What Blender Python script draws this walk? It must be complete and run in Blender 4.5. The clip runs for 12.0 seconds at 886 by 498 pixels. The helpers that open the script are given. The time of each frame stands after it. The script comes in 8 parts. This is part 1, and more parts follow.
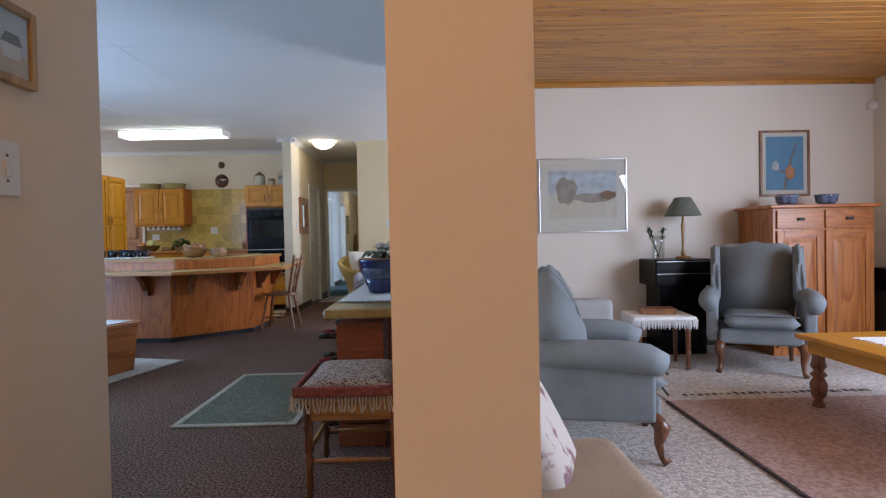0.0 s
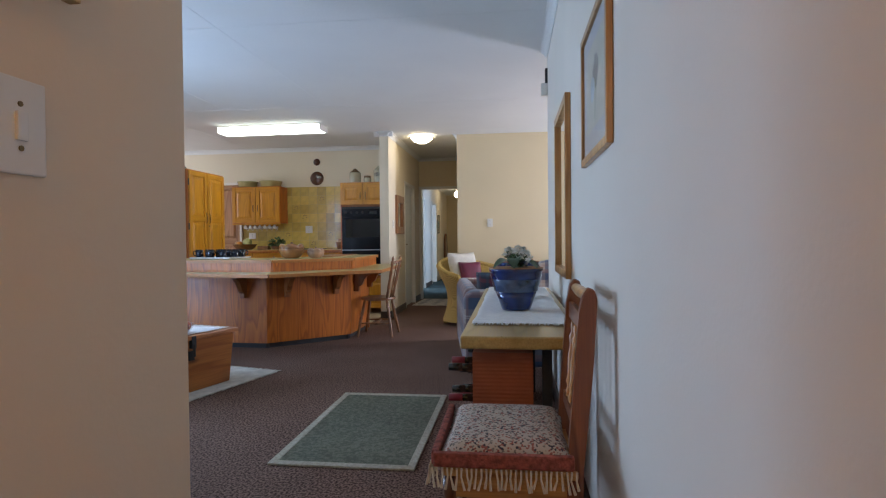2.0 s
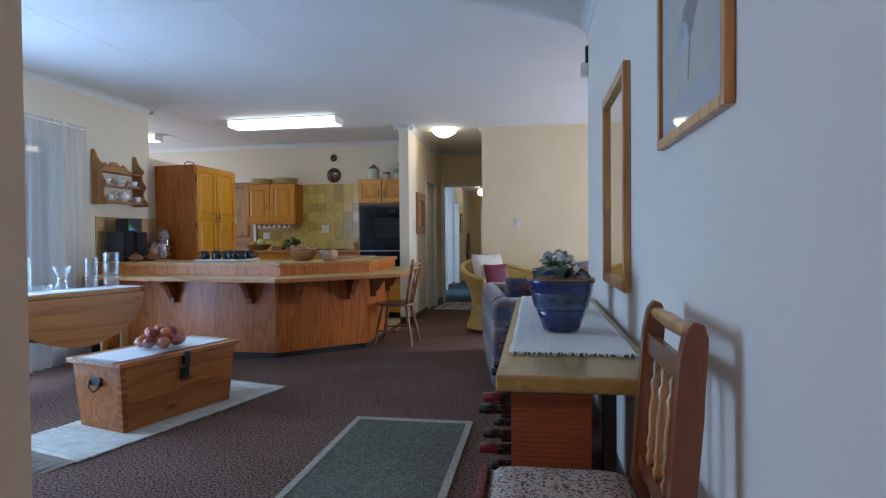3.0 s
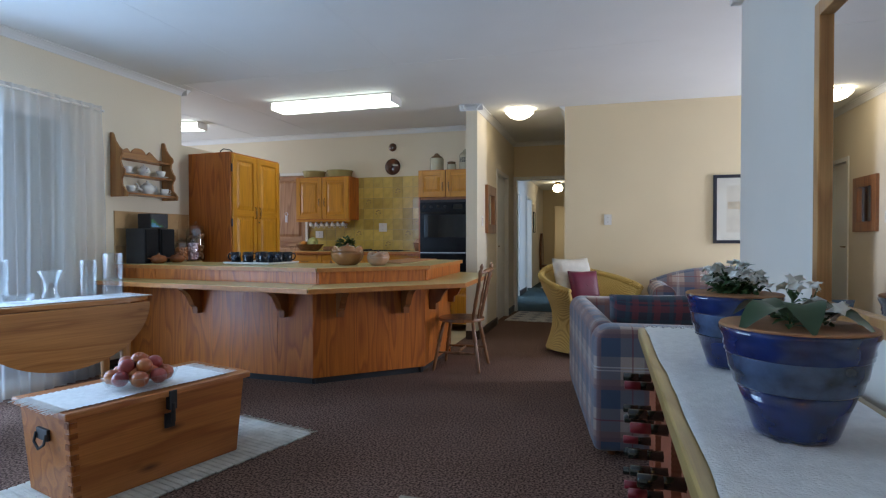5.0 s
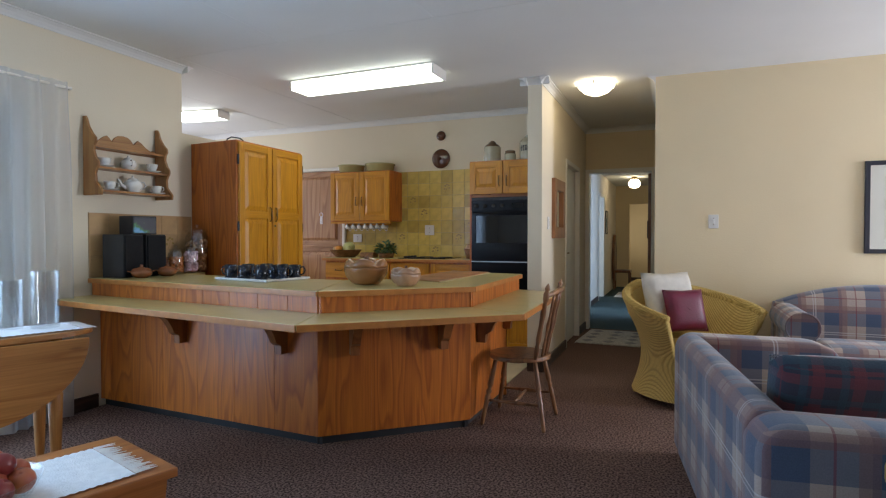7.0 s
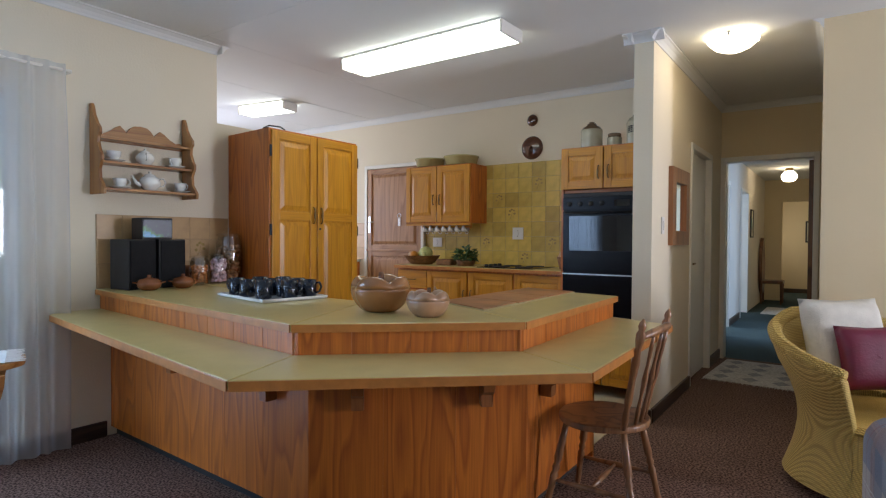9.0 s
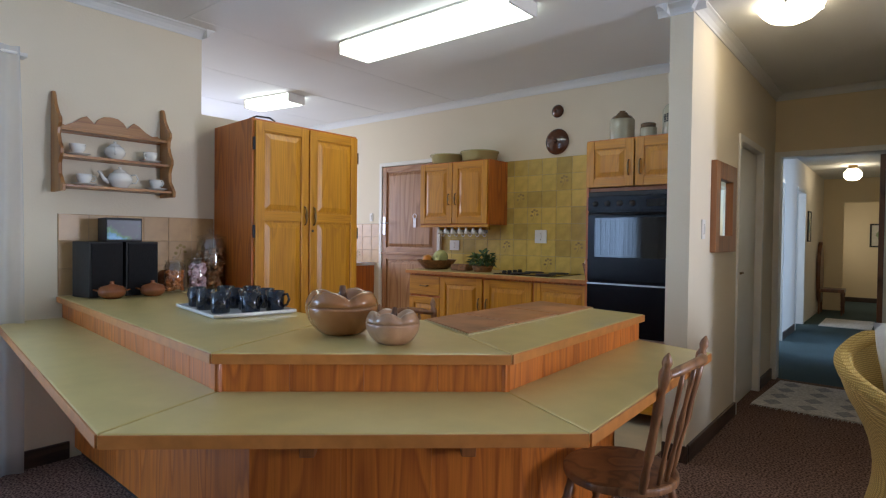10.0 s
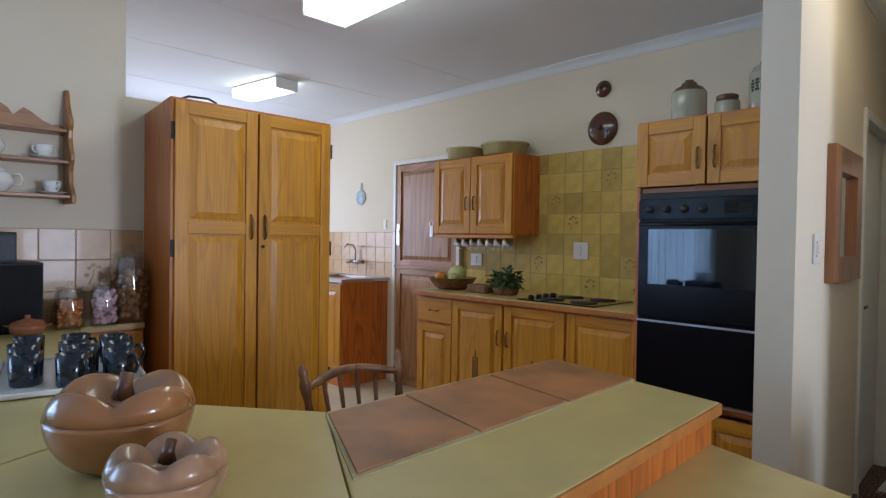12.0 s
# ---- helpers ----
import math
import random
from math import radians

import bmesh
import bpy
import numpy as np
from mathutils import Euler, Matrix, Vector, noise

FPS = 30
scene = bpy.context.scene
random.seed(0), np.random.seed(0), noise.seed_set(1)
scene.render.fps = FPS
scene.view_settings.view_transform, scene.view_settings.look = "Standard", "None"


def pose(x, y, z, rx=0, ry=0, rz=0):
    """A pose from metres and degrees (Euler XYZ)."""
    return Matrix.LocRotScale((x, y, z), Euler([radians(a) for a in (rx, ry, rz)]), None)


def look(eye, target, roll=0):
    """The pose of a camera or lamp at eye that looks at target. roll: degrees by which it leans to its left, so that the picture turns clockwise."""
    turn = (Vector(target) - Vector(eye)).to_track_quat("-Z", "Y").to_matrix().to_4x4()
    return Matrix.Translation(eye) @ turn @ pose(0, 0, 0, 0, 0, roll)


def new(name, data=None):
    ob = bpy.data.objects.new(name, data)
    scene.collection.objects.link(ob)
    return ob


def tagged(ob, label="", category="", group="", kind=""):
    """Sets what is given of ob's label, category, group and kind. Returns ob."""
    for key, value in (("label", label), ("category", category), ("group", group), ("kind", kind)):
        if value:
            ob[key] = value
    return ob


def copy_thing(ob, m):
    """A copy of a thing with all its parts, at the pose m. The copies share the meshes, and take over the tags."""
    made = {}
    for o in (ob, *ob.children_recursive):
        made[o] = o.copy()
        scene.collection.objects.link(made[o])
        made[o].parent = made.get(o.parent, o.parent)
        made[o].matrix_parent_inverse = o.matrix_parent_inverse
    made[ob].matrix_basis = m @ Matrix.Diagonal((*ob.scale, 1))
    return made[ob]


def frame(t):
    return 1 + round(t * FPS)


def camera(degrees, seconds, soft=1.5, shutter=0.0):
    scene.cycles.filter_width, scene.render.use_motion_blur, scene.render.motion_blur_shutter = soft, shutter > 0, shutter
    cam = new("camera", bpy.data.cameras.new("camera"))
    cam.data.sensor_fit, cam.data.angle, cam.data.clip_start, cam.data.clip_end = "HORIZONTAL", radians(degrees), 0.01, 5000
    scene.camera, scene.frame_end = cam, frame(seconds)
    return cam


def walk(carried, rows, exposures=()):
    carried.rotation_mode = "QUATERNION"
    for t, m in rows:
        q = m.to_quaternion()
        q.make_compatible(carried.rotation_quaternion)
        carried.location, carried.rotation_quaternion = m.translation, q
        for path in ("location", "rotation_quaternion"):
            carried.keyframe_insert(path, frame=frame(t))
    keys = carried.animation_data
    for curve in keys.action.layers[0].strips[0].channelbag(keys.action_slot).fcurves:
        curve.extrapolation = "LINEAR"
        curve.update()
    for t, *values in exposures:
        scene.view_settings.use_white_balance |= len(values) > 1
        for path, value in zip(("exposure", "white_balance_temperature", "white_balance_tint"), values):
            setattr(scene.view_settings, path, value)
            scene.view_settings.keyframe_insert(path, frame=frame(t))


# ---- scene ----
cam = camera(75.7, 12.0, 1.2)
# seconds, x, y, z, yaw, pitch, roll
ROWS = [
    (0.0, 0.063, 0.002, 1.094, -1.23, -1.02, 1.18),
    (0.5, -0.045, 0.084, 1.106, 1.26, -0.98, 0.98),
    (1.0, -0.138, 0.253, 1.112, 3.40, -0.92, 0.65),
    (1.5, -0.217, 0.454, 1.124, 5.42, -0.90, 0.63),
    (2.0, -0.280, 0.684, 1.124, 6.91, -0.94, 0.58),
    (2.5, -0.323, 0.932, 1.123, 7.94, -0.93, 0.52),
    (3.0, -0.370, 1.220, 1.146, 9.11, -1.04, 0.52),
    (5.0, -0.627, 2.359, 1.150, 15.89, -1.00, 0.11),
    (5.5, -0.705, 2.674, 1.157, 17.05, -1.11, 0.15),
    (6.0, -0.791, 2.965, 1.172, 18.29, -1.09, 0.10),
    (6.5, -0.860, 3.269, 1.198, 19.65, -1.09, 0.12),
    (7.0, -0.899, 3.581, 1.225, 22.25, -1.14, 0.02),
    (7.5, -0.928, 3.871, 1.248, 25.68, -1.10, -0.12),
    (9.5, -1.004, 4.988, 1.276, 37.22, -1.14, -0.45),
    (10.0, -1.060, 5.256, 1.294, 39.05, -1.13, -0.68),
    (10.5, -1.141, 5.495, 1.328, 40.57, -1.13, -0.78),
    (11.0, -1.254, 5.748, 1.353, 42.12, -1.02, -1.02),
    (11.5, -1.374, 6.032, 1.349, 43.95, -0.75, -0.94),
    (12.0, -1.445, 6.313, 1.381, 45.46, -0.96, -0.88),
]
# seconds, stops, kelvin, tint
EXPOSURE = [(0.0, -0.02, 6300, 10), (1.5, 0.04, 6600, 10), (2.2, 0.0, 6500, 10), (3.2, -0.20, 5950, 9), (5.0, -0.19, 6350, 7), (7.5, -0.05, 6700, 8), (9.5, -0.01, 6500, 10), (12.0, -0.13, 5950, 9)]


walk(cam, [(t, pose(x, y, z, 90 + pitch, roll, yaw)) for t, x, y, z, yaw, pitch, roll in ROWS], EXPOSURE)

# ---- world and light ----
world = bpy.data.worlds.new("sky")
scene.world = world
world.use_nodes = True
wn = world.node_tree
sky = wn.nodes.new("ShaderNodeTexSky")
sky.sky_type = "NISHITA"
sky.sun_disc = False
sky.sun_elevation, sky.sun_rotation = radians(64), radians(18)
wn.links.new(sky.outputs[0], wn.nodes["Background"].inputs[0])
wn.nodes["Background"].inputs[1].default_value = 0.1

sun = new("sun", bpy.data.lights.new("sun", "SUN"))
sun.data.energy, sun.data.angle, sun.data.color = 2.5, radians(0.5), (1.0, 0.95, 0.86)
sun.matrix_world = look((3, 9, 20), (0, 0, 0))


def area(name, eye, target, w, h, power, color):
    """A lamp of w x h metres, for the sky's light in a window's opening or as added fill."""
    ob = new(name, bpy.data.lights.new(name, "AREA"))
    ob.data.shape, ob.data.size, ob.data.size_y = "RECTANGLE", w, h
    ob.data.energy, ob.data.color = power, color
    ob.matrix_world = look(eye, target)
    return ob


DAY = (0.44, 0.65, 1.0)
area("window_light_lounge", (-4.90, 4.15, 1.12), (0, 3.9, 0.95), 2.05, 2.0, 205, DAY)
area("window_light_sofas", (3.44, 8.38, 1.15), (0, 7.4, 0.35), 0.8, 1.9, 200, (0.74, 0.80, 1.0))
area("window_light_living", (4.52, 1.6, 1.5), (1.6, 2.6, 0.0), 3.2, 1.6, 230, (0.68, 0.78, 1.0))
area("window_light_scullery", (-7.53, 8.4, 1.6), (-5, 8.6, 1.6), 1.4, 1.1, 45, (0.70, 0.76, 1.0))
# added fill, free in the unseen bedroom; its walls have no window
area("window_light_bedroom", (-4.0, 13.6, 1.5), (-2, 13.8, 1.4), 1.6, 1.4, 60, (0.62, 0.76, 1.0))
# added blue fill for the corridor's west wall, from an unseen east room
area("window_light_corridor", (0.30, 13.6, 1.3), (-2, 14.0, 1.2), 1.4, 1.4, 60, (0.42, 0.62, 1.0))


# added warm fill to brighten the far room; its source is unseen
area("window_light_far_room", (-2.50, 19.6, 1.5), (-1, 19.6, 1.2), 1.1, 1.1, 8, (1.0, 0.90, 0.74))


# ---- materials ----
def mat(name, color, rough=0.6, vary=0.08, scale=6.0, bump=0.0, bump_scale=60.0, metal=0.0, coat=0.0, spec=0.5, island=False, spread=(0.84, 1.12)):
    """A surface with coarse and fine variation of its colour, and fine relief."""
    m = bpy.data.materials.new(name)
    m.use_nodes = True
    nt = m.node_tree
    b = nt.nodes["Principled BSDF"]
    b.inputs["Roughness"].default_value = rough
    b.inputs["Metallic"].default_value = metal
    b.inputs["Coat Weight"].default_value = coat
    b.inputs["Specular IOR Level"].default_value = spec
    tc = nt.nodes.new("ShaderNodeTexCoord")
    n1 = nt.nodes.new("ShaderNodeTexNoise")
    n1.inputs["Scale"].default_value, n1.inputs["Detail"].default_value = scale, 5
    nt.links.new(tc.outputs["Object"], n1.inputs["Vector"])
    ramp = nt.nodes.new("ShaderNodeValToRGB")
    ramp.color_ramp.elements[0].position, ramp.color_ramp.elements[1].position = 0.3, 0.7
    ramp.color_ramp.elements[0].color = (*[c * (1 - vary) for c in color], 1)
    ramp.color_ramp.elements[1].color = (*[min(1, c * (1 + vary)) for c in color], 1)
    nt.links.new(n1.outputs["Fac"], ramp.inputs["Fac"])
    out = ramp.outputs["Color"]
    if island:
        info = nt.nodes.new("ShaderNodeObjectInfo")
        hsv = nt.nodes.new("ShaderNodeHueSaturation")
        mr = nt.nodes.new("ShaderNodeMapRange")
        mr.inputs["To Min"].default_value, mr.inputs["To Max"].default_value = spread
        nt.links.new(info.outputs["Random"], mr.inputs["Value"])
        nt.links.new(mr.outputs[0], hsv.inputs["Value"])
        nt.links.new(out, hsv.inputs["Color"])
        out = hsv.outputs["Color"]
    nt.links.new(out, b.inputs["Base Color"])
    if bump:
        n2 = nt.nodes.new("ShaderNodeTexNoise")
        n2.inputs["Scale"].default_value, n2.inputs["Detail"].default_value = bump_scale, 4
        nt.links.new(tc.outputs["Object"], n2.inputs["Vector"])
        bp = nt.nodes.new("ShaderNodeBump")
        bp.inputs["Strength"].default_value, bp.inputs["Distance"].default_value = bump, 0.01
        nt.links.new(n2.outputs["Fac"], bp.inputs["Height"])
        nt.links.new(bp.outputs[0], b.inputs["Normal"])
    return m


def wood(name, dark, light, axis="z", rough=0.4, rings=16.0, coat=0.25, knots=0.0, width=1.0, random_tone=0.0, knot_scale=1.0):
    """Sawn wood: wide cathedral rings and fine grain along one axis, and knots."""
    m = bpy.data.materials.new(name)
    m.use_nodes = True
    nt = m.node_tree
    b = nt.nodes["Principled BSDF"]
    b.inputs["Coat Weight"].default_value, b.inputs["Coat Roughness"].default_value = coat, 0.25
    tc = nt.nodes.new("ShaderNodeTexCoord")
    info = nt.nodes.new("ShaderNodeObjectInfo")
    shift = nt.nodes.new("ShaderNodeVectorMath")
    shift.operation = "MULTIPLY_ADD"
    nt.links.new(info.outputs["Random"], shift.inputs[0])
    shift.inputs[1].default_value = (7.3, 5.1, 9.7)
    nt.links.new(tc.outputs["Object"], shift.inputs[2])

    def noise_of(across, along, detail):
        mp = nt.nodes.new("ShaderNodeMapping")
        mp.inputs["Scale"].default_value = [along if a == axis else across for a in "xyz"]
        nt.links.new(shift.outputs[0], mp.inputs["Vector"])
        n = nt.nodes.new("ShaderNodeTexNoise")
        n.inputs["Scale"].default_value, n.inputs["Detail"].default_value = 1.0, detail
        nt.links.new(mp.outputs[0], n.inputs["Vector"])
        return n.outputs["Fac"]

    broad = noise_of(4.5 * width, 0.55 * width, 2.0)
    mul = nt.nodes.new("ShaderNodeMath")
    mul.operation = "MULTIPLY"
    mul.inputs[1].default_value = rings
    nt.links.new(broad, mul.inputs[0])
    fr = nt.nodes.new("ShaderNodeMath")
    fr.operation = "FRACT"
    nt.links.new(mul.outputs[0], fr.inputs[0])
    ramp = nt.nodes.new("ShaderNodeValToRGB")
    e = ramp.color_ramp.elements
    e[0].position, e[0].color = 0.0, (*light, 1)
    e[1].position, e[1].color = 1.0, (*light, 1)
    mid = [0.45 * a + 0.55 * c for a, c in zip(dark, light)]
    k = e.new(0.55)
    k.color = (*mid, 1)
    k = e.new(0.8)
    k.color = (*dark, 1)
    nt.links.new(fr.outputs[0], ramp.inputs["Fac"])
    fine = noise_of(150, 4, 3.0)
    mix = nt.nodes.new("ShaderNodeMix")
    mix.data_type, mix.blend_type = "RGBA", "MULTIPLY"
    fr2 = nt.nodes.new("ShaderNodeValToRGB")
    fr2.color_ramp.elements[0].position, fr2.color_ramp.elements[0].color = 0.3, (0.62, 0.58, 0.52, 1)
    fr2.color_ramp.elements[1].position, fr2.color_ramp.elements[1].color = 0.65, (1, 1, 1, 1)
    nt.links.new(fine, fr2.inputs["Fac"])
    mix.inputs["Factor"].default_value = 0.6
    nt.links.new(ramp.outputs["Color"], mix.inputs["A"])
    nt.links.new(fr2.outputs["Color"], mix.inputs["B"])
    out = mix.outputs["Result"]
    if knots:
        mp = nt.nodes.new("ShaderNodeMapping")
        mp.inputs["Scale"].default_value = [(2.2 if a == axis else 7) * knot_scale for a in "xyz"]
        nt.links.new(shift.outputs[0], mp.inputs["Vector"])
        v = nt.nodes.new("ShaderNodeTexVoronoi")
        v.inputs["Scale"].default_value = 1.0
        nt.links.new(mp.outputs[0], v.inputs["Vector"])
        kr = nt.nodes.new("ShaderNodeValToRGB")
        kr.color_ramp.elements[0].position, kr.color_ramp.elements[0].color = 0.0, (0.15, 0.09, 0.05, 1)
        kr.color_ramp.elements[1].position, kr.color_ramp.elements[1].color = knots, (1, 1, 1, 1)
        nt.links.new(v.outputs["Distance"], kr.inputs["Fac"])
        m2 = nt.nodes.new("ShaderNodeMix")
        m2.data_type, m2.blend_type = "RGBA", "MULTIPLY"
        m2.inputs["Factor"].default_value = 0.9
        nt.links.new(out, m2.inputs["A"])
        nt.links.new(kr.outputs["Color"], m2.inputs["B"])
        out = m2.outputs["Result"]
    if random_tone:
        hsv = nt.nodes.new("ShaderNodeHueSaturation")
        mr = nt.nodes.new("ShaderNodeMapRange")
        mr.inputs["To Min"].default_value, mr.inputs["To Max"].default_value = 1 - random_tone, 1 + random_tone
        nt.links.new(info.outputs["Random"], mr.inputs["Value"])
        nt.links.new(mr.outputs[0], hsv.inputs["Value"])
        nt.links.new(out, hsv.inputs["Color"])
        out = hsv.outputs["Color"]
    nt.links.new(out, b.inputs["Base Color"])
    rr = nt.nodes.new("ShaderNodeMapRange")
    rr.inputs["To Min"].default_value, rr.inputs["To Max"].default_value = rough - 0.08, rough + 0.12
    nt.links.new(fine, rr.inputs["Value"])
    nt.links.new(rr.outputs[0], b.inputs["Roughness"])
    bp = nt.nodes.new("ShaderNodeBump")
    bp.inputs["Strength"].default_value, bp.inputs["Distance"].default_value = 0.15, 0.003
    nt.links.new(fine, bp.inputs["Height"])
    nt.links.new(bp.outputs[0], b.inputs["Normal"])
    return m


def emitter(name, color, strength):
    m = bpy.data.materials.new(name)
    m.use_nodes = True
    b = m.node_tree.nodes["Principled BSDF"]
    b.inputs["Base Color"].default_value = (0.8, 0.8, 0.8, 1)
    b.inputs["Emission Color"].default_value = (*color, 1)
    b.inputs["Emission Strength"].default_value = strength
    return m


def glass(name, tint=(0.96, 0.97, 0.97)):
    """Thin clear glass: it lets light straight through and mirrors a little."""
    m = bpy.data.materials.new(name)
    m.use_nodes = True
    nt = m.node_tree
    nt.nodes.remove(nt.nodes["Principled BSDF"])
    clear, shine = nt.nodes.new("ShaderNodeBsdfTransparent"), nt.nodes.new("ShaderNodeBsdfGlossy")
    clear.inputs[0].default_value = (*tint, 1)
    shine.inputs["Roughness"].default_value = 0.02
    mix = nt.nodes.new("ShaderNodeMixShader")
    mix.inputs[0].default_value = 0.11
    nt.links.new(clear.outputs[0], mix.inputs[1])
    nt.links.new(shine.outputs[0], mix.inputs[2])
    nt.links.new(mix.outputs[0], nt.nodes["Material Output"].inputs[0])
    return m


def carpet(name, dark, light, grain=260.0):
    """Looped pile: speckle of two tones, worn patches and relief."""
    m = bpy.data.materials.new(name)
    m.use_nodes = True
    nt = m.node_tree
    b = nt.nodes["Principled BSDF"]
    b.inputs["Roughness"].default_value = 0.95
    b.inputs["Specular IOR Level"].default_value = 0.1
    tc = nt.nodes.new("ShaderNodeTexCoord")
    v = nt.nodes.new("ShaderNodeTexVoronoi")
    v.inputs["Scale"].default_value = grain * 0.6
    n1 = nt.nodes.new("ShaderNodeTexNoise")
    n1.inputs["Scale"].default_value, n1.inputs["Detail"].default_value = grain * 0.33, 4
    n2 = nt.nodes.new("ShaderNodeTexNoise")
    n2.inputs["Scale"].default_value, n2.inputs["Detail"].default_value = 1.4, 3
    for n in (v, n1, n2):
        nt.links.new(tc.outputs["Object"], n.inputs["Vector"])
    ramp = nt.nodes.new("ShaderNodeValToRGB")
    ramp.color_ramp.elements[0].position, ramp.color_ramp.elements[0].color = 0.40, (*dark, 1)
    ramp.color_ramp.elements[1].position, ramp.color_ramp.elements[1].color = 0.60, (*light, 1)
    nt.links.new(n1.outputs["Fac"], ramp.inputs["Fac"])
    mx = nt.nodes.new("ShaderNodeMix")
    mx.data_type, mx.blend_type = "RGBA", "MULTIPLY"
    mx.inputs["Factor"].default_value = 0.5
    rp = nt.nodes.new("ShaderNodeValToRGB")
    rp.color_ramp.elements[0].position, rp.color_ramp.elements[0].color = 0.35, (0.7, 0.68, 0.66, 1)
    rp.color_ramp.elements[1].position, rp.color_ramp.elements[1].color = 0.65, (1, 1, 1, 1)
    nt.links.new(n2.outputs["Fac"], rp.inputs["Fac"])
    nt.links.new(ramp.outputs["Color"], mx.inputs["A"])
    nt.links.new(rp.outputs["Color"], mx.inputs["B"])
    nt.links.new(mx.outputs["Result"], b.inputs["Base Color"])
    bp = nt.nodes.new("ShaderNodeBump")
    bp.inputs["Strength"].default_value, bp.inputs["Distance"].default_value = 0.7, 0.006
    nt.links.new(v.outputs["Distance"], bp.inputs["Height"])
    nt.links.new(bp.outputs[0], b.inputs["Normal"])
    return m


def cloth_bands(name, base, bands, bump=0.4):
    """Woven cloth with crossing bands: (period, offset, width, colour) across and along each face."""
    m = bpy.data.materials.new(name)
    m.use_nodes = True
    nt = m.node_tree
    b = nt.nodes["Principled BSDF"]
    b.inputs["Roughness"].default_value = 0.85
    b.inputs["Sheen Weight"].default_value = 0.3
    b.inputs["Specular IOR Level"].default_value = 0.2
    tc = nt.nodes.new("ShaderNodeTexCoord")
    sep = nt.nodes.new("ShaderNodeSeparateXYZ")
    nt.links.new(tc.outputs["Object"], sep.inputs[0])

    def math(op, a, c):
        n = nt.nodes.new("ShaderNodeMath")
        n.operation = op
        for k, v in ((0, a), (1, c)):
            if isinstance(v, (int, float)):
                n.inputs[k].default_value = v
            else:
                nt.links.new(v, n.inputs[k])
        return n.outputs[0]

    face = nt.nodes.new("ShaderNodeSeparateXYZ")
    nt.links.new(tc.outputs["Normal"], face.inputs[0])

    def pick(when, a, c):
        """a where when is 1, c where it is 0."""
        return math("ADD", math("MULTIPLY", when, a), math("MULTIPLY", math("SUBTRACT", 1.0, when), c))

    sideways = math("GREATER_THAN", math("ABSOLUTE", face.outputs["X"], 0.0), 0.72)
    lying = math("GREATER_THAN", math("ABSOLUTE", face.outputs["Z"], 0.0), 0.72)
    upright = pick(sideways, sep.outputs["Y"], sep.outputs["X"])
    level = pick(lying, sep.outputs["Y"], sep.outputs["Z"])
    rgb = nt.nodes.new("ShaderNodeRGB")
    rgb.outputs[0].default_value = (*base, 1)
    out = rgb.outputs[0]
    for period, offset, width, color in bands:
        for line in (upright, level):
            f = math("FRACT", math("ADD", math("DIVIDE", line, period), offset), 0.0)
            inside = math("LESS_THAN", f, width)
            mx = nt.nodes.new("ShaderNodeMix")
            mx.data_type = "RGBA"
            nt.links.new(math("MULTIPLY", inside, 0.62), mx.inputs["Factor"])
            nt.links.new(out, mx.inputs["A"])
            mx.inputs["B"].default_value = (*color, 1)
            out = mx.outputs["Result"]
    n1 = nt.nodes.new("ShaderNodeTexNoise")
    n1.inputs["Scale"].default_value, n1.inputs["Detail"].default_value = 220, 2
    nt.links.new(tc.outputs["Object"], n1.inputs["Vector"])
    mv = nt.nodes.new("ShaderNodeMix")
    mv.data_type, mv.blend_type = "RGBA", "MULTIPLY"
    mv.inputs["Factor"].default_value = 0.35
    nt.links.new(out, mv.inputs["A"])
    nt.links.new(n1.outputs["Fac"], mv.inputs["B"])
    nt.links.new(mv.outputs["Result"], b.inputs["Base Color"])
    bp = nt.nodes.new("ShaderNodeBump")
    bp.inputs["Strength"].default_value, bp.inputs["Distance"].default_value = bump, 0.003
    nt.links.new(n1.outputs["Fac"], bp.inputs["Height"])
    nt.links.new(bp.outputs[0], b.inputs["Normal"])
    return m


M_WALL = mat("cream_wall_paint", (0.74, 0.66, 0.51), 0.75, 0.03, 1.2, 0.15, 90)
M_YELLOW = mat("warm_cream_wall_paint", (0.75, 0.62, 0.40), 0.75, 0.03, 1.2, 0.15, 90)
M_WHITE_WALL = mat("off_white_wall_paint", (0.74, 0.68, 0.59), 0.75, 0.03, 1.2, 0.05, 90)
# cream wall paint with the entry lamp's warm light put into its colour
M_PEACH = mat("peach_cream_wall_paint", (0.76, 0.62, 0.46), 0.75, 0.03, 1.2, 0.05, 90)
M_CEIL = mat("white_ceiling_paint", (0.72, 0.73, 0.72), 0.8, 0.02, 2, 0.1, 40)
M_TRIM = mat("white_gloss_paint", (0.76, 0.74, 0.68), 0.35, 0.03, 4)
M_SKIRT = wood("dark_stained_skirting", (0.035, 0.02, 0.015), (0.075, 0.045, 0.03), "y", 0.4)
M_CARPET = carpet("brown_loop_carpet", (0.060, 0.032, 0.025), (0.31, 0.195, 0.150))
M_PALE_CARPET = carpet("pale_carpet", (0.46, 0.43, 0.40), (0.68, 0.65, 0.62), 120)
M_TEAL = carpet("grey_green_carpet", (0.05, 0.08, 0.085), (0.10, 0.14, 0.145))
M_KFLOOR = mat("cream_vinyl_floor", (0.55, 0.46, 0.30), 0.4, 0.1, 5)
M_PINE = wood("orange_pine_upright", (0.39, 0.098, 0.013), (0.61, 0.178, 0.022), "z", 0.38, 12, 0.2, 0.0, 1.0, 0.07)
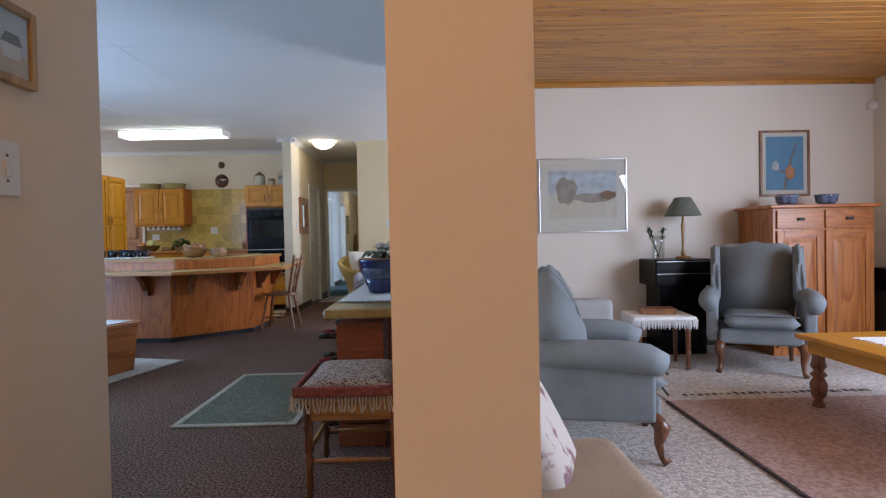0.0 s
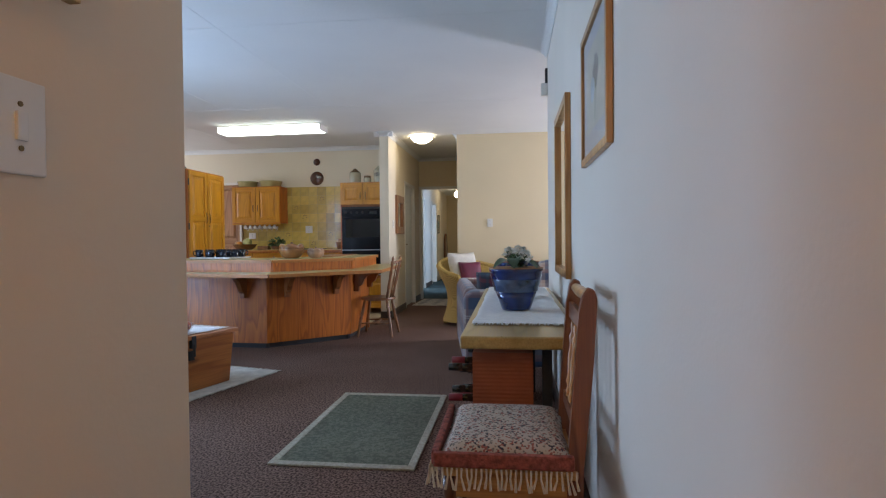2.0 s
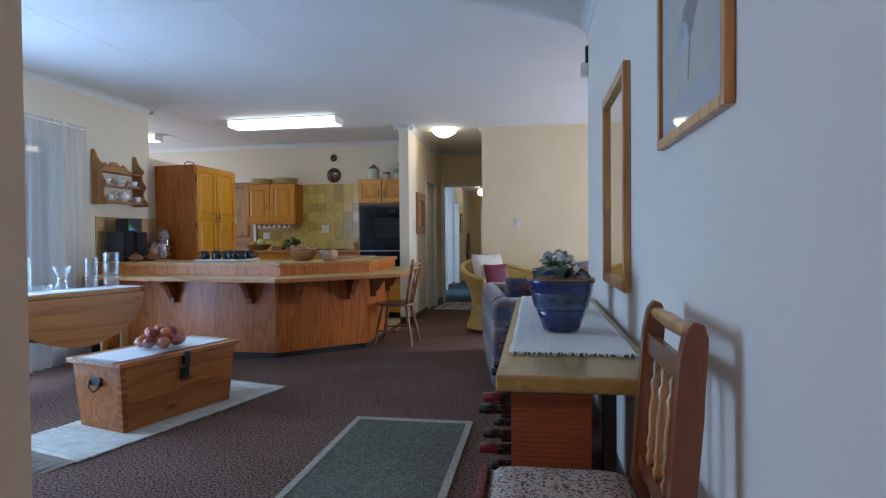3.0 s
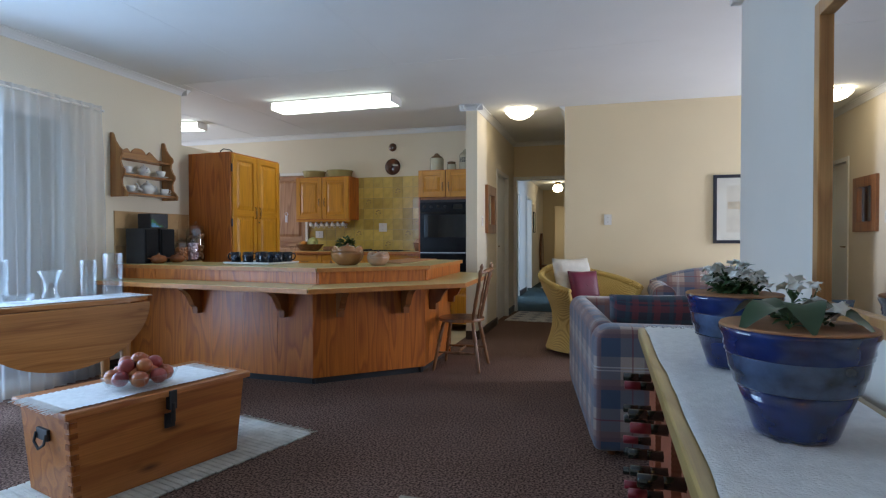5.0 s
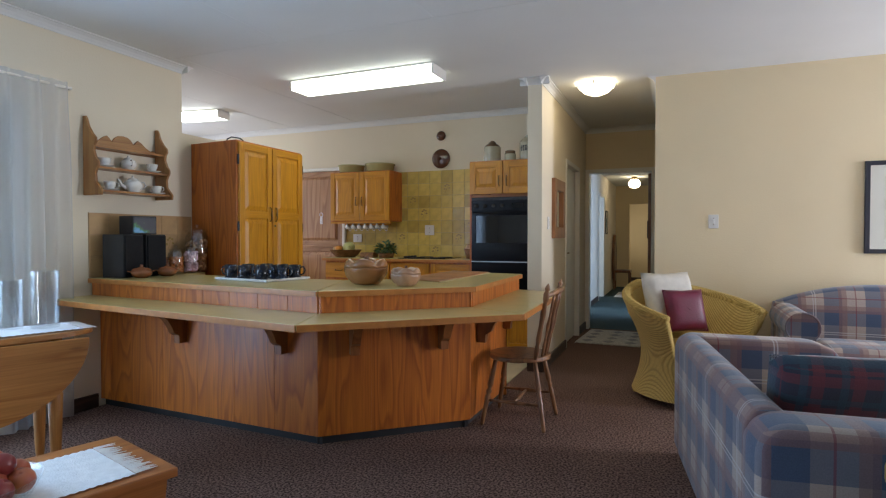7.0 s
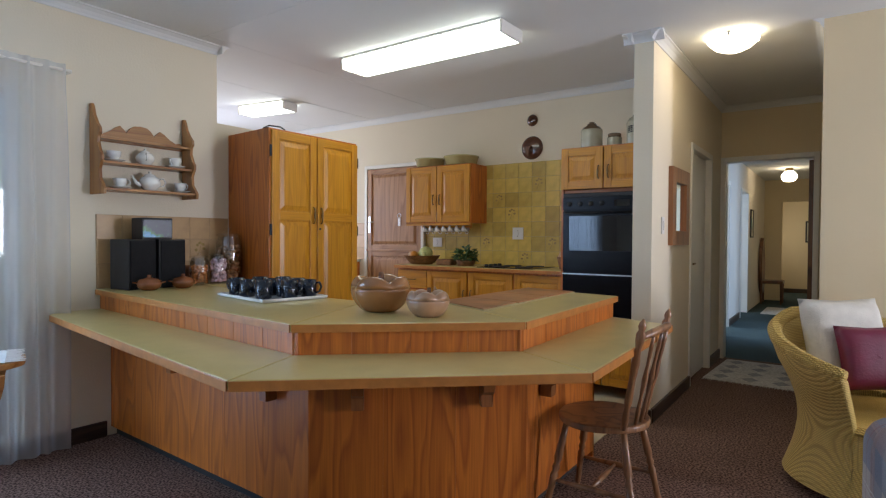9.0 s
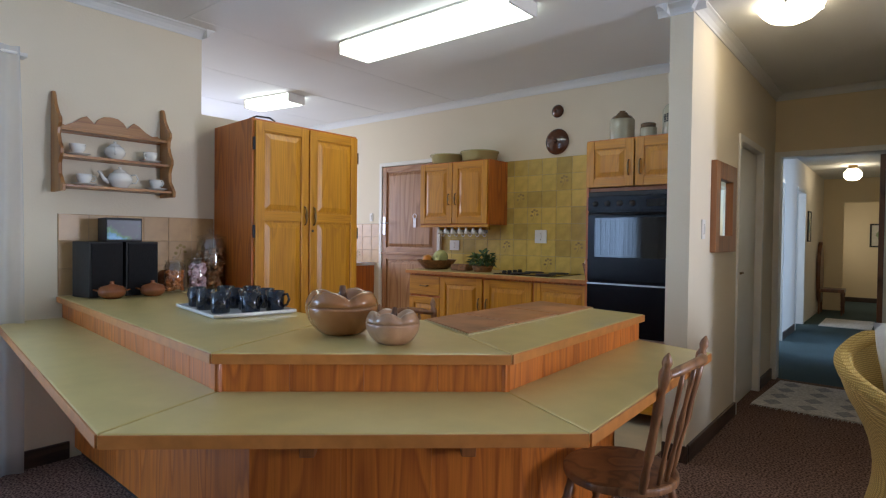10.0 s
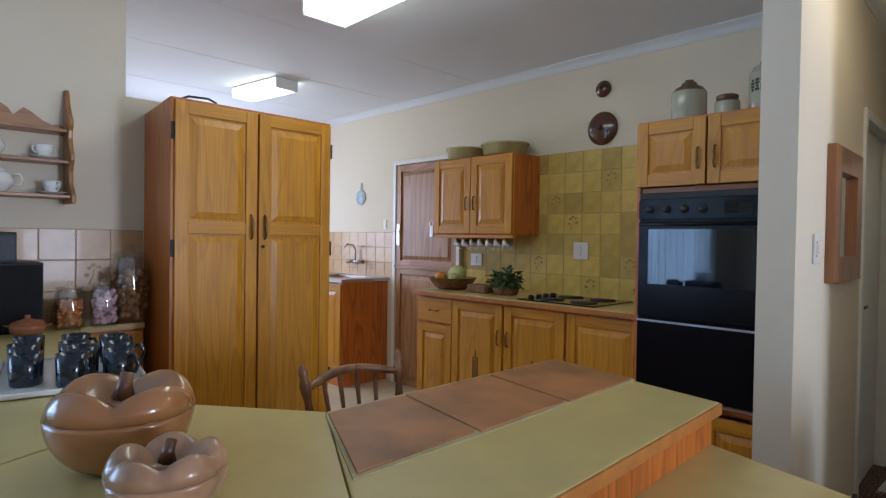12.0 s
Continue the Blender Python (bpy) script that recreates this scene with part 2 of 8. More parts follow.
M_PINE_X = wood("orange_pine_x", (0.34, 0.092, 0.008), (0.56, 0.195, 0.020), "x", 0.4, 12, 0.15)
M_PINE_Y = wood("orange_pine_y", (0.34, 0.092, 0.008), (0.56, 0.195, 0.020), "y", 0.4, 12, 0.15)
M_HONEY = wood("honey_pine_upright", (0.50, 0.205, 0.008), (0.61, 0.272, 0.012), "z", 0.4, 10, 0.15, 0.0, 1.2, 0.06)
M_HONEY_X = wood("honey_pine_level", (0.50, 0.205, 0.008), (0.61, 0.272, 0.012), "x", 0.4, 10, 0.15)
M_HONEY_Y = wood("honey_pine_level_y", (0.50, 0.205, 0.008), (0.61, 0.272, 0.012), "y", 0.4, 10, 0.15)
M_CHEST = wood("knotty_pine", (0.25, 0.062, 0.006), (0.38, 0.115, 0.013), "y", 0.4, 9, 0.15, 0.13)
M_DARKWOOD = wood("dark_turned_wood", (0.09, 0.03, 0.012), (0.22, 0.085, 0.035), "z", 0.35, 8, 0.4)
M_MIDWOOD = wood("brown_turned_wood", (0.16, 0.065, 0.025), (0.33, 0.15, 0.06), "z", 0.38, 8, 0.3)
M_LAMINATE = mat("olive_cream_laminate", (0.56, 0.44, 0.17), 0.32, 0.06, 9, 0.03, 200, coat=0.2)
M_EDGE = mat("bevelled_counter_edge", (0.44, 0.165, 0.035), 0.4, 0.15, 20)
M_BLACK = mat("black_enamel", (0.005, 0.005, 0.007), 0.25, 0.1, 10, spec=0.15)
M_MATT_BLACK = mat("matt_black", (0.02, 0.02, 0.022), 0.6, 0.2, 10)
M_OVEN_GLASS = mat("black_oven_glass", (0.004, 0.005, 0.009), 0.03, 0.1, 3, spec=0.5)
M_STEEL = mat("brushed_steel", (0.55, 0.55, 0.55), 0.3, 0.05, 20, metal=1.0)
M_BRASS = mat("aged_brass", (0.22, 0.14, 0.06), 0.4, 0.2, 30, metal=0.9)
M_TUBE = emitter("lit_fluorescent_diffuser", (0.93, 1.0, 0.90), 6.0)
M_DOME = emitter("lit_frosted_glass", (1.0, 0.84, 0.58), 11.5)
M_ENTRYDOME = emitter("lit_amber_glass", (1.0, 0.47, 0.11), 48.0)
M_MIRROR = mat("mirror_silver", (0.9, 0.9, 0.9), 0.01, 0.0, 1, metal=1.0)
M_GLASS = glass("clear_glass")
M_WHITE = mat("white_glazed_china", (0.78, 0.77, 0.73), 0.2, 0.03, 10, coat=0.4)
M_PLASTIC = mat("white_plastic", (0.75, 0.73, 0.68), 0.4, 0.02, 10)


# ---- building helpers ----
def part(name, bm, material, parent=None, label="", smooth=False, at=None):
    """Links a bmesh as one mesh object under a thing or a part."""
    me = bpy.data.meshes.new(name)
    bmesh.ops.recalc_face_normals(bm, faces=bm.faces)
    bm.to_mesh(me)
    bm.free()
    if smooth:
        for p in me.polygons:
            p.use_smooth = True
    for mm in material if isinstance(material, (list, tuple)) else (material,):
        me.materials.append(mm)
    ob = new(name, me)
    ob.parent = parent
    if at is not None:
        ob.matrix_basis = at
    return tagged(ob, label)


def again(ob, parent, at, name=None):
    """Another object on the same mesh, at the pose at under parent."""
    o = new(name or ob.name.split(".")[0], ob.data)
    o.parent, o.matrix_basis = parent, at
    return o


def thing(name, label, category, at=None, group="", kind=""):
    ob = new(name)
    ob.empty_display_size = 0.1
    if at is not None:
        ob.matrix_basis = at
    return tagged(ob, label, category, group, kind)


def structure(name, bm, material, label="", category="", smooth=False):
    return tagged(part(name, bm, material, None, label, smooth), "", category, "", "structure")


def box(x0, y0, z0, x1, y1, z1, bevel=0.0, bm=None, segments=2):
    """A box between two corners, its edges rounded by bevel."""
    own = bmesh.new()
    bmesh.ops.create_cube(own, size=1.0)
    for v in own.verts:
        v.co = Vector((x0 + (v.co.x + 0.5) * (x1 - x0), y0 + (v.co.y + 0.5) * (y1 - y0), z0 + (v.co.z + 0.5) * (z1 - z0)))
    if bevel:
        bmesh.ops.bevel(own, geom=own.edges[:], offset=bevel, segments=segments, affect="EDGES", profile=0.6)
    return join(bm, own)


def join(bm, other):
    if bm is None:
        return other
    me = bpy.data.meshes.new("tmp")
    other.to_mesh(me)
    other.free()
    bm.from_mesh(me)
    bpy.data.meshes.remove(me)
    return bm


def slab(points, z0, z1, bevel=0.0, bm=None, segments=2):
    """An upright prism over a plan outline."""
    own = bmesh.new()
    low = [own.verts.new((x, y, z0)) for x, y in points]
    top = [own.verts.new((x, y, z1)) for x, y in points]
    own.faces.new(low[::-1])
    own.faces.new(top)
    n = len(points)
    for i in range(n):
        own.faces.new((low[i], low[(i + 1) % n], top[(i + 1) % n], top[i]))
    if bevel:
        bmesh.ops.bevel(own, geom=own.edges[:], offset=bevel, segments=segments, affect="EDGES", profile=0.6)
    return join(bm, own)


def sheet(profile, axis, a, b, bevel=0.0, bm=None):
    """A board cut to an outline: profile of (u, v) pairs pushed from a to b along axis x or y; v is up."""
    own = bmesh.new()
    def at(u, v, w):
        return (w, u, v) if axis == "x" else (u, w, v)
    one = [own.verts.new(at(u, v, a)) for u, v in profile]
    two = [own.verts.new(at(u, v, b)) for u, v in profile]
    own.faces.new(one[::-1])
    own.faces.new(two)
    n = len(profile)
    for i in range(n):
        own.faces.new((one[i], one[(i + 1) % n], two[(i + 1) % n], two[i]))
    if bevel:
        bmesh.ops.bevel(own, geom=own.edges[:], offset=bevel, segments=1, affect="EDGES")
    return join(bm, own)


def lathe(profile, segs=24, x=0.0, y=0.0, z=0.0, bm=None, m=None, cap=True):
    """A turned shape: (radius, height) pairs from the bottom up."""
    own = bmesh.new()
    rings = []
    for r, h in profile:
        if r < 1e-5:
            rings.append([own.verts.new((0, 0, h))])
        else:
            rings.append([own.verts.new((r * math.cos(2 * math.pi * i / segs), r * math.sin(2 * math.pi * i / segs), h)) for i in range(segs)])
    for lo, hi in zip(rings, rings[1:]):
        for i in range(segs):
            j = (i + 1) % segs
            if len(lo) == 1 and len(hi) == 1:
                continue
            if len(lo) == 1:
                own.faces.new((lo[0], hi[j], hi[i]))
            elif len(hi) == 1:
                own.faces.new((lo[i], lo[j], hi[0]))
            else:
                own.faces.new((lo[i], lo[j], hi[j], hi[i]))
    if cap:
        for ring in (rings[0], rings[-1]):
            if len(ring) > 1:
                own.faces.new(ring)
    own.transform(m if m is not None else Matrix.Translation((x, y, z)))
    return join(bm, own)


def tube(points, radius, segs=8, bm=None, cap=True):
    """A rod along a line of points; radius is one number or one for each point."""
    own = bmesh.new()
    pts = [Vector(p) for p in points]
    rs = radius if isinstance(radius, (list, tuple)) else [radius] * len(pts)
    rings = []
    side = None
    for i, p in enumerate(pts):
        d = (pts[min(i + 1, len(pts) - 1)] - pts[max(i - 1, 0)]).normalized()
        if side is None:
            side = d.orthogonal().normalized()
        else:
            side = (side - d * side.dot(d)).normalized()
        up = d.cross(side)
        rings.append([own.verts.new(p + rs[i] * (math.cos(2 * math.pi * k / segs) * side + math.sin(2 * math.pi * k / segs) * up)) for k in range(segs)])
    for lo, hi in zip(rings, rings[1:]):
        for k in range(segs):
            own.faces.new((lo[k], lo[(k + 1) % segs], hi[(k + 1) % segs], hi[k]))
    if cap:
        own.faces.new(rings[0])
        own.faces.new(rings[-1])
    return join(bm, own)


def turned(a, b, profile, segs=12, bm=None):
    """A turned rod from a to b: profile of (share of the length, radius)."""
    a, b = Vector(a), Vector(b)
    rot = (b - a).to_track_quat("Z", "Y").to_matrix().to_4x4()
    ln = (b - a).length
    return lathe([(r, s * ln) for s, r in profile], segs, bm=bm, m=Matrix.Translation(a) @ rot)


def pillow(w, d, h, bm=None, m=None, n=12, pinch=0.5):
    """A stuffed cushion w x d across and h thick, lying on z = 0."""
    own = bmesh.new()
    grid = {}
    for s in (0, 1):
        for i in range(n + 1):
            for j in range(n + 1):
                u, v = 2 * i / n - 1, 2 * j / n - 1
                if s and (i in (0, n) or j in (0, n)):
                    grid[s, i, j] = grid[0, i, j]
                    continue
                k = ((1 - u ** 4) * (1 - v ** 4)) ** pinch
                px = u * w / 2 * (1 - 0.06 * (1 - abs(v)) * abs(u) ** 3)
                py = v * d / 2 * (1 - 0.06 * (1 - abs(u)) * abs(v) ** 3)
                grid[s, i, j] = own.verts.new((px, py, h / 2 + (h / 2 * k if s else -h / 2 * k)))
    for s in (0, 1):
        for i in range(n):
            for j in range(n):
                f = [grid[s, i, j], grid[s, i + 1, j], grid[s, i + 1, j + 1], grid[s, i, j + 1]]
                own.faces.new(f if s else f[::-1])
    if m is not None:
        own.transform(m)
    return join(bm, own)


# ---- structure ----
CEIL = 2.67


def wall(name, x0, y0, x1, y1, material, z1=CEIL, z0=0.0, holes=(), label="painted plaster wall"):
    """A wall between two plan corners; holes (a, b, low, high) run along its longer side."""
    bm = None
    along_x = abs(x1 - x0) > abs(y1 - y0)
    a, b = (x0, x1) if along_x else (y0, y1)
    def piece(p, q, lo, hi, bm):
        if q - p < 1e-4 or hi - lo < 1e-4:
            return bm
        return box(p, y0, lo, q, y1, hi, bm=bm) if along_x else box(x0, p, lo, x1, q, hi, bm=bm)
    at = a
    for p, q, lo, hi in sorted(holes):
        bm = piece(at, p, z0, z1, bm)
        bm = piece(p, q, z0, lo, bm)
        bm = piece(p, q, hi, z1, bm)
        at = q
    bm = piece(at, b, z0, z1, bm)
    return structure(name, bm, material, label, "wall")


structure("floor", box(-8.0, -3.0, -0.12, 5.0, 11.45, 0.0), M_CARPET, "brown flecked loop-pile carpet", "floor")
structure("floor_corridor", box(-4.6, 11.45, -0.12, 0.4, 21.0, 0.0), M_TEAL, "dark grey-green corridor carpet", "floor")
structure("floor_living", box(0.175, -2.5, 0.0, 4.41, 5.5, 0.006), M_PALE_CARPET, "pale patterned living room carpet", "floor")
structure("floor_kitchen", slab([(-4.78, 6.62), (-2.95, 6.55), (-2.25, 7.15), (-2.2, 8.0), (-2.2, 9.85), (-7.6, 9.85), (-7.6, 7.25), (-4.78, 7.25)], 0.0, 0.006), M_KFLOOR, "cream vinyl kitchen floor", "floor")

structure("ceiling", slab([(-7.8, 1.6), (-1.0, 1.6), (-1.0, -2.6), (0.1, -2.6), (0.1, 5.58), (3.6, 5.58), (3.6, 11.5), (-7.8, 11.5)], CEIL, CEIL + 0.12), M_CEIL, "white painted board ceiling", "ceiling")
structure("ceiling_corridor", box(-4.6, 11.5, 2.5, 0.4, 21.0, 2.62), M_CEIL, "white corridor ceiling", "ceiling")

for k, (x0, y0, x1, y1) in enumerate(((-4.93, 7.045, -0.2, 7.060), (-4.62, 7.065, -4.605, 9.85), (-5.575, 7.23, -5.56, 9.85), (-6.53, 7.23, -6.515, 9.85), (-4.75, 4.60, 0.0, 4.615), (-3.62, 2.1, -3.605, 7.04), (-2.40, 2.1, -2.385, 7.04))):
    structure("trim_ceiling_joint_%d" % (k + 1), box(x0, y0, CEIL - 0.0018, x1, y1, CEIL + 0.002), M_CEIL, "thin filled joint between the ceiling boards", "ceiling joint")

wall("wall_divide", 0.02, 0.6, 0.175, 5.5, M_WHITE_WALL, label="off-white plaster wall between the rooms")
wall("wall_divide_entry", 0.02, -2.5, 0.175, -0.9, M_WHITE_WALL)
# the warm lamplight on this wall is partly in its paint
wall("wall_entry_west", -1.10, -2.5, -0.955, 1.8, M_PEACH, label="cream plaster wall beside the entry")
wall("wall_entry_south", -1.10, -2.65, 4.56, -2.5, M_WHITE_WALL)
wall("wall_lounge_south", -4.93, 1.65, -1.10, 1.8, M_WALL)
wall("wall_west", -4.93, 1.8, -4.78, 7.23, M_WALL, holes=[(3.1, 6.0, 0.06, 2.16)], label="cream plaster wall with a curtained opening")
wall("wall_west_low", -4.93, 7.23, -4.78, 8.12, M_WALL, z1=2.11, label="low cream wall behind the tall cupboard")
wall("wall_scullery_south", -7.6, 7.08, -4.93, 7.23, M_WALL)
wall("wall_scullery_west", -7.75, 7.08, -7.6, 10.0, M_WALL, holes=[(7.7, 9.1, 1.0, 2.2)])
wall("wall_kitchen_north", -7.75, 9.85, -2.16, 10.0, M_WALL, label="cream plaster kitchen wall")
wall("wall_hall_west", -2.16, 8.71, -2.03, 11.4, M_WALL, holes=[(9.93, 10.80, 0.0, 2.06)], label="cream plaster wall end beside the oven")
wall("wall_hall_north", -2.16, 11.4, -0.95, 11.52, M_YELLOW, holes=[(-2.0, -1.18, 0.0, 2.10)])
wall("wall_sofas_north", -1.08, 9.08, 3.6, 9.22, M_YELLOW, label="warm cream plaster wall")
wall("wall_hall_east", -1.08, 9.22, -0.95, 11.4, M_YELLOW)
wall("wall_sofas_east", 3.5, 5.62, 3.65, 9.08, M_WALL, holes=[(7.3, 8.8, 0.1, 2.15)])
wall("wall_living_north", 0.175, 5.5, 4.56, 5.62, M_WHITE_WALL, label="pale plaster living room wall")
wall("wall_living_east", 4.41, -2.5, 4.56, 5.5, M_WHITE_WALL, holes=[(0.0, 3.2, 0.7, 2.3)])


# ---- peninsula ----
L = [(-4.78, 6.11), (-2.549, 5.79), (-1.658, 6.58), (-1.70, 7.875)]
R = [(-4.78, 6.385), (-2.677, 6.149), (-1.994, 6.751), (-2.027, 7.984)]
B = [(-4.78, 6.47), (-2.838, 6.379), (-2.12, 7.02), (-2.12, 7.88)]
I = [(-4.78, 6.98), (-2.975, 6.89), (-2.68, 7.12), (-2.675, 8.10)]
LOW, HIGH = 0.815, 0.938

counter = thing("breakfast_counter", "angled pine breakfast counter with two olive laminate levels", "counter")


def inset(p, q, s):
    """The point a share s of the way from p to q."""
    return (p[0] + (q[0] - p[0]) * s, p[1] + (q[1] - p[1]) * s)


for k in range(3):
    g = 0.0015
    a, b2 = inset(L[k], L[k + 1], g if k else 0), inset(L[k], L[k + 1], 1 - g)
    c, e = inset(R[k + 1], R[k], g), inset(R[k + 1], R[k], 1 - (g if k else 0))
    c, e = inset(c, I[k + 1], 0.08), inset(e, I[k], 0.08)
    part("lower_top", slab([a, b2, c, e], LOW - 0.032, LOW, 0.005), M_LAMINATE, counter, "olive cream laminate ledge")
    nrm = Vector((L[k + 1][1] - L[k][1], -(L[k + 1][0] - L[k][0]))).normalized() * 0.006
    part("edge_strip", slab([(a[0] + nrm[0], a[1] + nrm[1]), (b2[0] + nrm[0], b2[1] + nrm[1]), b2, a], LOW - 0.036, LOW - 0.002, 0.002), M_EDGE, counter, "brown edging strip")
    r0, r1, i1, i0 = inset(R[k], R[k + 1], g if k else 0), inset(R[k], R[k + 1], 1 - g), inset(I[k + 1], I[k], g), inset(I[k + 1], I[k], 1 - (g if k else 0))
    part("upper_top", slab([r0, r1, i1, i0], HIGH - 0.03, HIGH, 0.005), M_LAMINATE, counter, "olive cream laminate worktop")
    nrm = Vector((R[k + 1][1] - R[k][1], -(R[k + 1][0] - R[k][0]))).normalized()
    part("edge_strip", slab([(r0[0] + nrm[0] * 0.006, r0[1] + nrm[1] * 0.006), (r1[0] + nrm[0] * 0.006, r1[1] + nrm[1] * 0.006), r1, r0], HIGH - 0.033, HIGH - 0.002, 0.002), M_EDGE, counter)
    # riser band under the upper top, of short boards
    ln = math.hypot(R[k + 1][0] - R[k][0], R[k + 1][1] - R[k][1])
    n = max(2, round(ln / 0.24))
    for j in range(n):
        p, q2 = inset(R[k], R[k + 1], j / n + 0.0005), inset(R[k], R[k + 1], (j + 1) / n - 0.0005)
        off = [(w[0] - nrm[0] * 0.022, w[1] - nrm[1] * 0.022) for w in (p, q2)]
        back = [(w[0] - nrm[0] * 0.04, w[1] - nrm[1] * 0.04) for w in (q2, p)]
        part("riser_board", slab(off + back, LOW, HIGH - 0.03, 0.001, segments=1), M_PINE, counter)
    # front panel of upright boards
    nb = Vector((B[k + 1][1] - B[k][1], -(B[k + 1][0] - B[k][0]))).normalized()
    ln = math.hypot(B[k + 1][0] - B[k][0], B[k + 1][1] - B[k][1])
    n = max(2, round(ln / 0.33))
    for j in range(n):
        p, q2 = inset(B[k], B[k + 1], j / n + 0.0002), inset(B[k], B[k + 1], (j + 1) / n - 0.0002)
        back = [(w[0] - nb[0] * 0.02, w[1] - nb[1] * 0.02) for w in (q2, p)]
        part("front_board", slab([p, q2] + back, 0.055, LOW - 0.032, 0.0008, segments=1), M_PINE, counter)
    back = [(w[0] - nb[0] * 0.05, w[1] - nb[1] * 0.05) for w in (B[k + 1], B[k])]
    front = [(w[0] - nb[0] * 0.035, w[1] - nb[1] * 0.035) for w in (B[k], B[k + 1])]
    part("plinth", slab(front + back, 0.0, 0.055), M_MATT_BLACK, counter, "black recessed plinth")
part("inner_panel", slab([(I[0][0], I[0][1] - 0.04), (I[1][0], I[1][1] - 0.04), (I[1][0], I[1][1] - 0.06), (I[0][0], I[0][1] - 0.06)], 0.0, HIGH - 0.03), M_PINE, counter)
part("inner_panel", slab([(I[2][0] + 0.04, I[2][1]), (I[3][0] + 0.04, 7.9), (I[3][0] + 0.06, 7.9), (I[2][0] + 0.06, I[2][1])], 0.0, HIGH - 0.03), M_PINE, counter)
part("inner_panel", slab([(I[1][0], I[1][1] - 0.05), (I[2][0] + 0.05, I[2][1]), (I[2][0] + 0.07, I[2][1]), (I[1][0], I[1][1] - 0.07)], 0.0, HIGH - 0.03), M_PINE, counter)
part("end_panel", box(-2.63, 7.862, 0.0, -2.12, 7.88, HIGH - 0.031), M_PINE, counter)

# terracotta tiles let into the upper top
M_TERRACOTTA = mat("brown_terracotta_tile", (0.34, 0.140, 0.050), 0.42, 0.35, 6, 0.1, 40, island=True, spread=(0.92, 1.06))
M_GROUT = mat("pale_grey_grout", (0.44, 0.37, 0.20), 0.8, 0.1, 20)
part("tile_bed", slab([(-2.652, 7.10), (-2.290, 6.925), (-2.307, 8.035), (-2.652, 8.10)], HIGH, HIGH + 0.004), M_GROUT, counter)
CUTS = [(7.098, 6.937), (7.352, 7.284), (7.712, 7.646), (8.086, 8.024)]
for (a0, b0), (a1, b1) in zip(CUTS, CUTS[1:]):
    part("tile", slab([(-2.645, a0 + 0.005), (-2.302, b0 + 0.005), (-2.312, b1 - 0.005), (-2.645, a1 - 0.005)], HIGH + 0.002, HIGH + 0.009, 0.002), M_TERRACOTTA, counter, "brown terracotta tile")


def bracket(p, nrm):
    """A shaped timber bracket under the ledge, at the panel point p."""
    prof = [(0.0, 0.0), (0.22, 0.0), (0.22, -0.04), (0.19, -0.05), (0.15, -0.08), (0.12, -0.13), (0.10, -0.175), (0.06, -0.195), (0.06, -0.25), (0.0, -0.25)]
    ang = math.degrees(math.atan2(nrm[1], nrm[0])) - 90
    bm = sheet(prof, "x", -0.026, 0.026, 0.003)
    return part("bracket", bm, M_SHADEDPINE, counter, "pine bracket in a shaded tone", at=pose(p[0], p[1], LOW - 0.033, 0, 0, ang))


# the counter's pine, with the shade under the ledge put into its colour
M_SHADEDPINE = wood("shaded_pine", (0.22, 0.065, 0.012), (0.34, 0.12, 0.03), "z", 0.4, 8, 0.3)
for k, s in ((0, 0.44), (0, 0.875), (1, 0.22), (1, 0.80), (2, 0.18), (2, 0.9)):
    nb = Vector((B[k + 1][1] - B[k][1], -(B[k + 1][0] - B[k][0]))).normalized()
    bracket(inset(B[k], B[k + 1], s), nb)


# ---- cupboards ----
def handle(parent, x, y, z, facing, length=0.09):
    """A twisted drop handle on a door; facing is the outward plan direction."""
    fx, fy = facing
    pts = [(x + fx * o, y + fy * o, z + h * length) for o, h in ((0.0, 0.5), (0.012, 0.46), (0.02, 0.25), (0.017, 0.0), (0.02, -0.25), (0.012, -0.46), (0.0, -0.5))]
    part("handle", tube(pts, [0.006, 0.005, 0.006, 0.009, 0.006, 0.005, 0.006], 8), M_BRASS, parent, "aged brass drop handle", True)


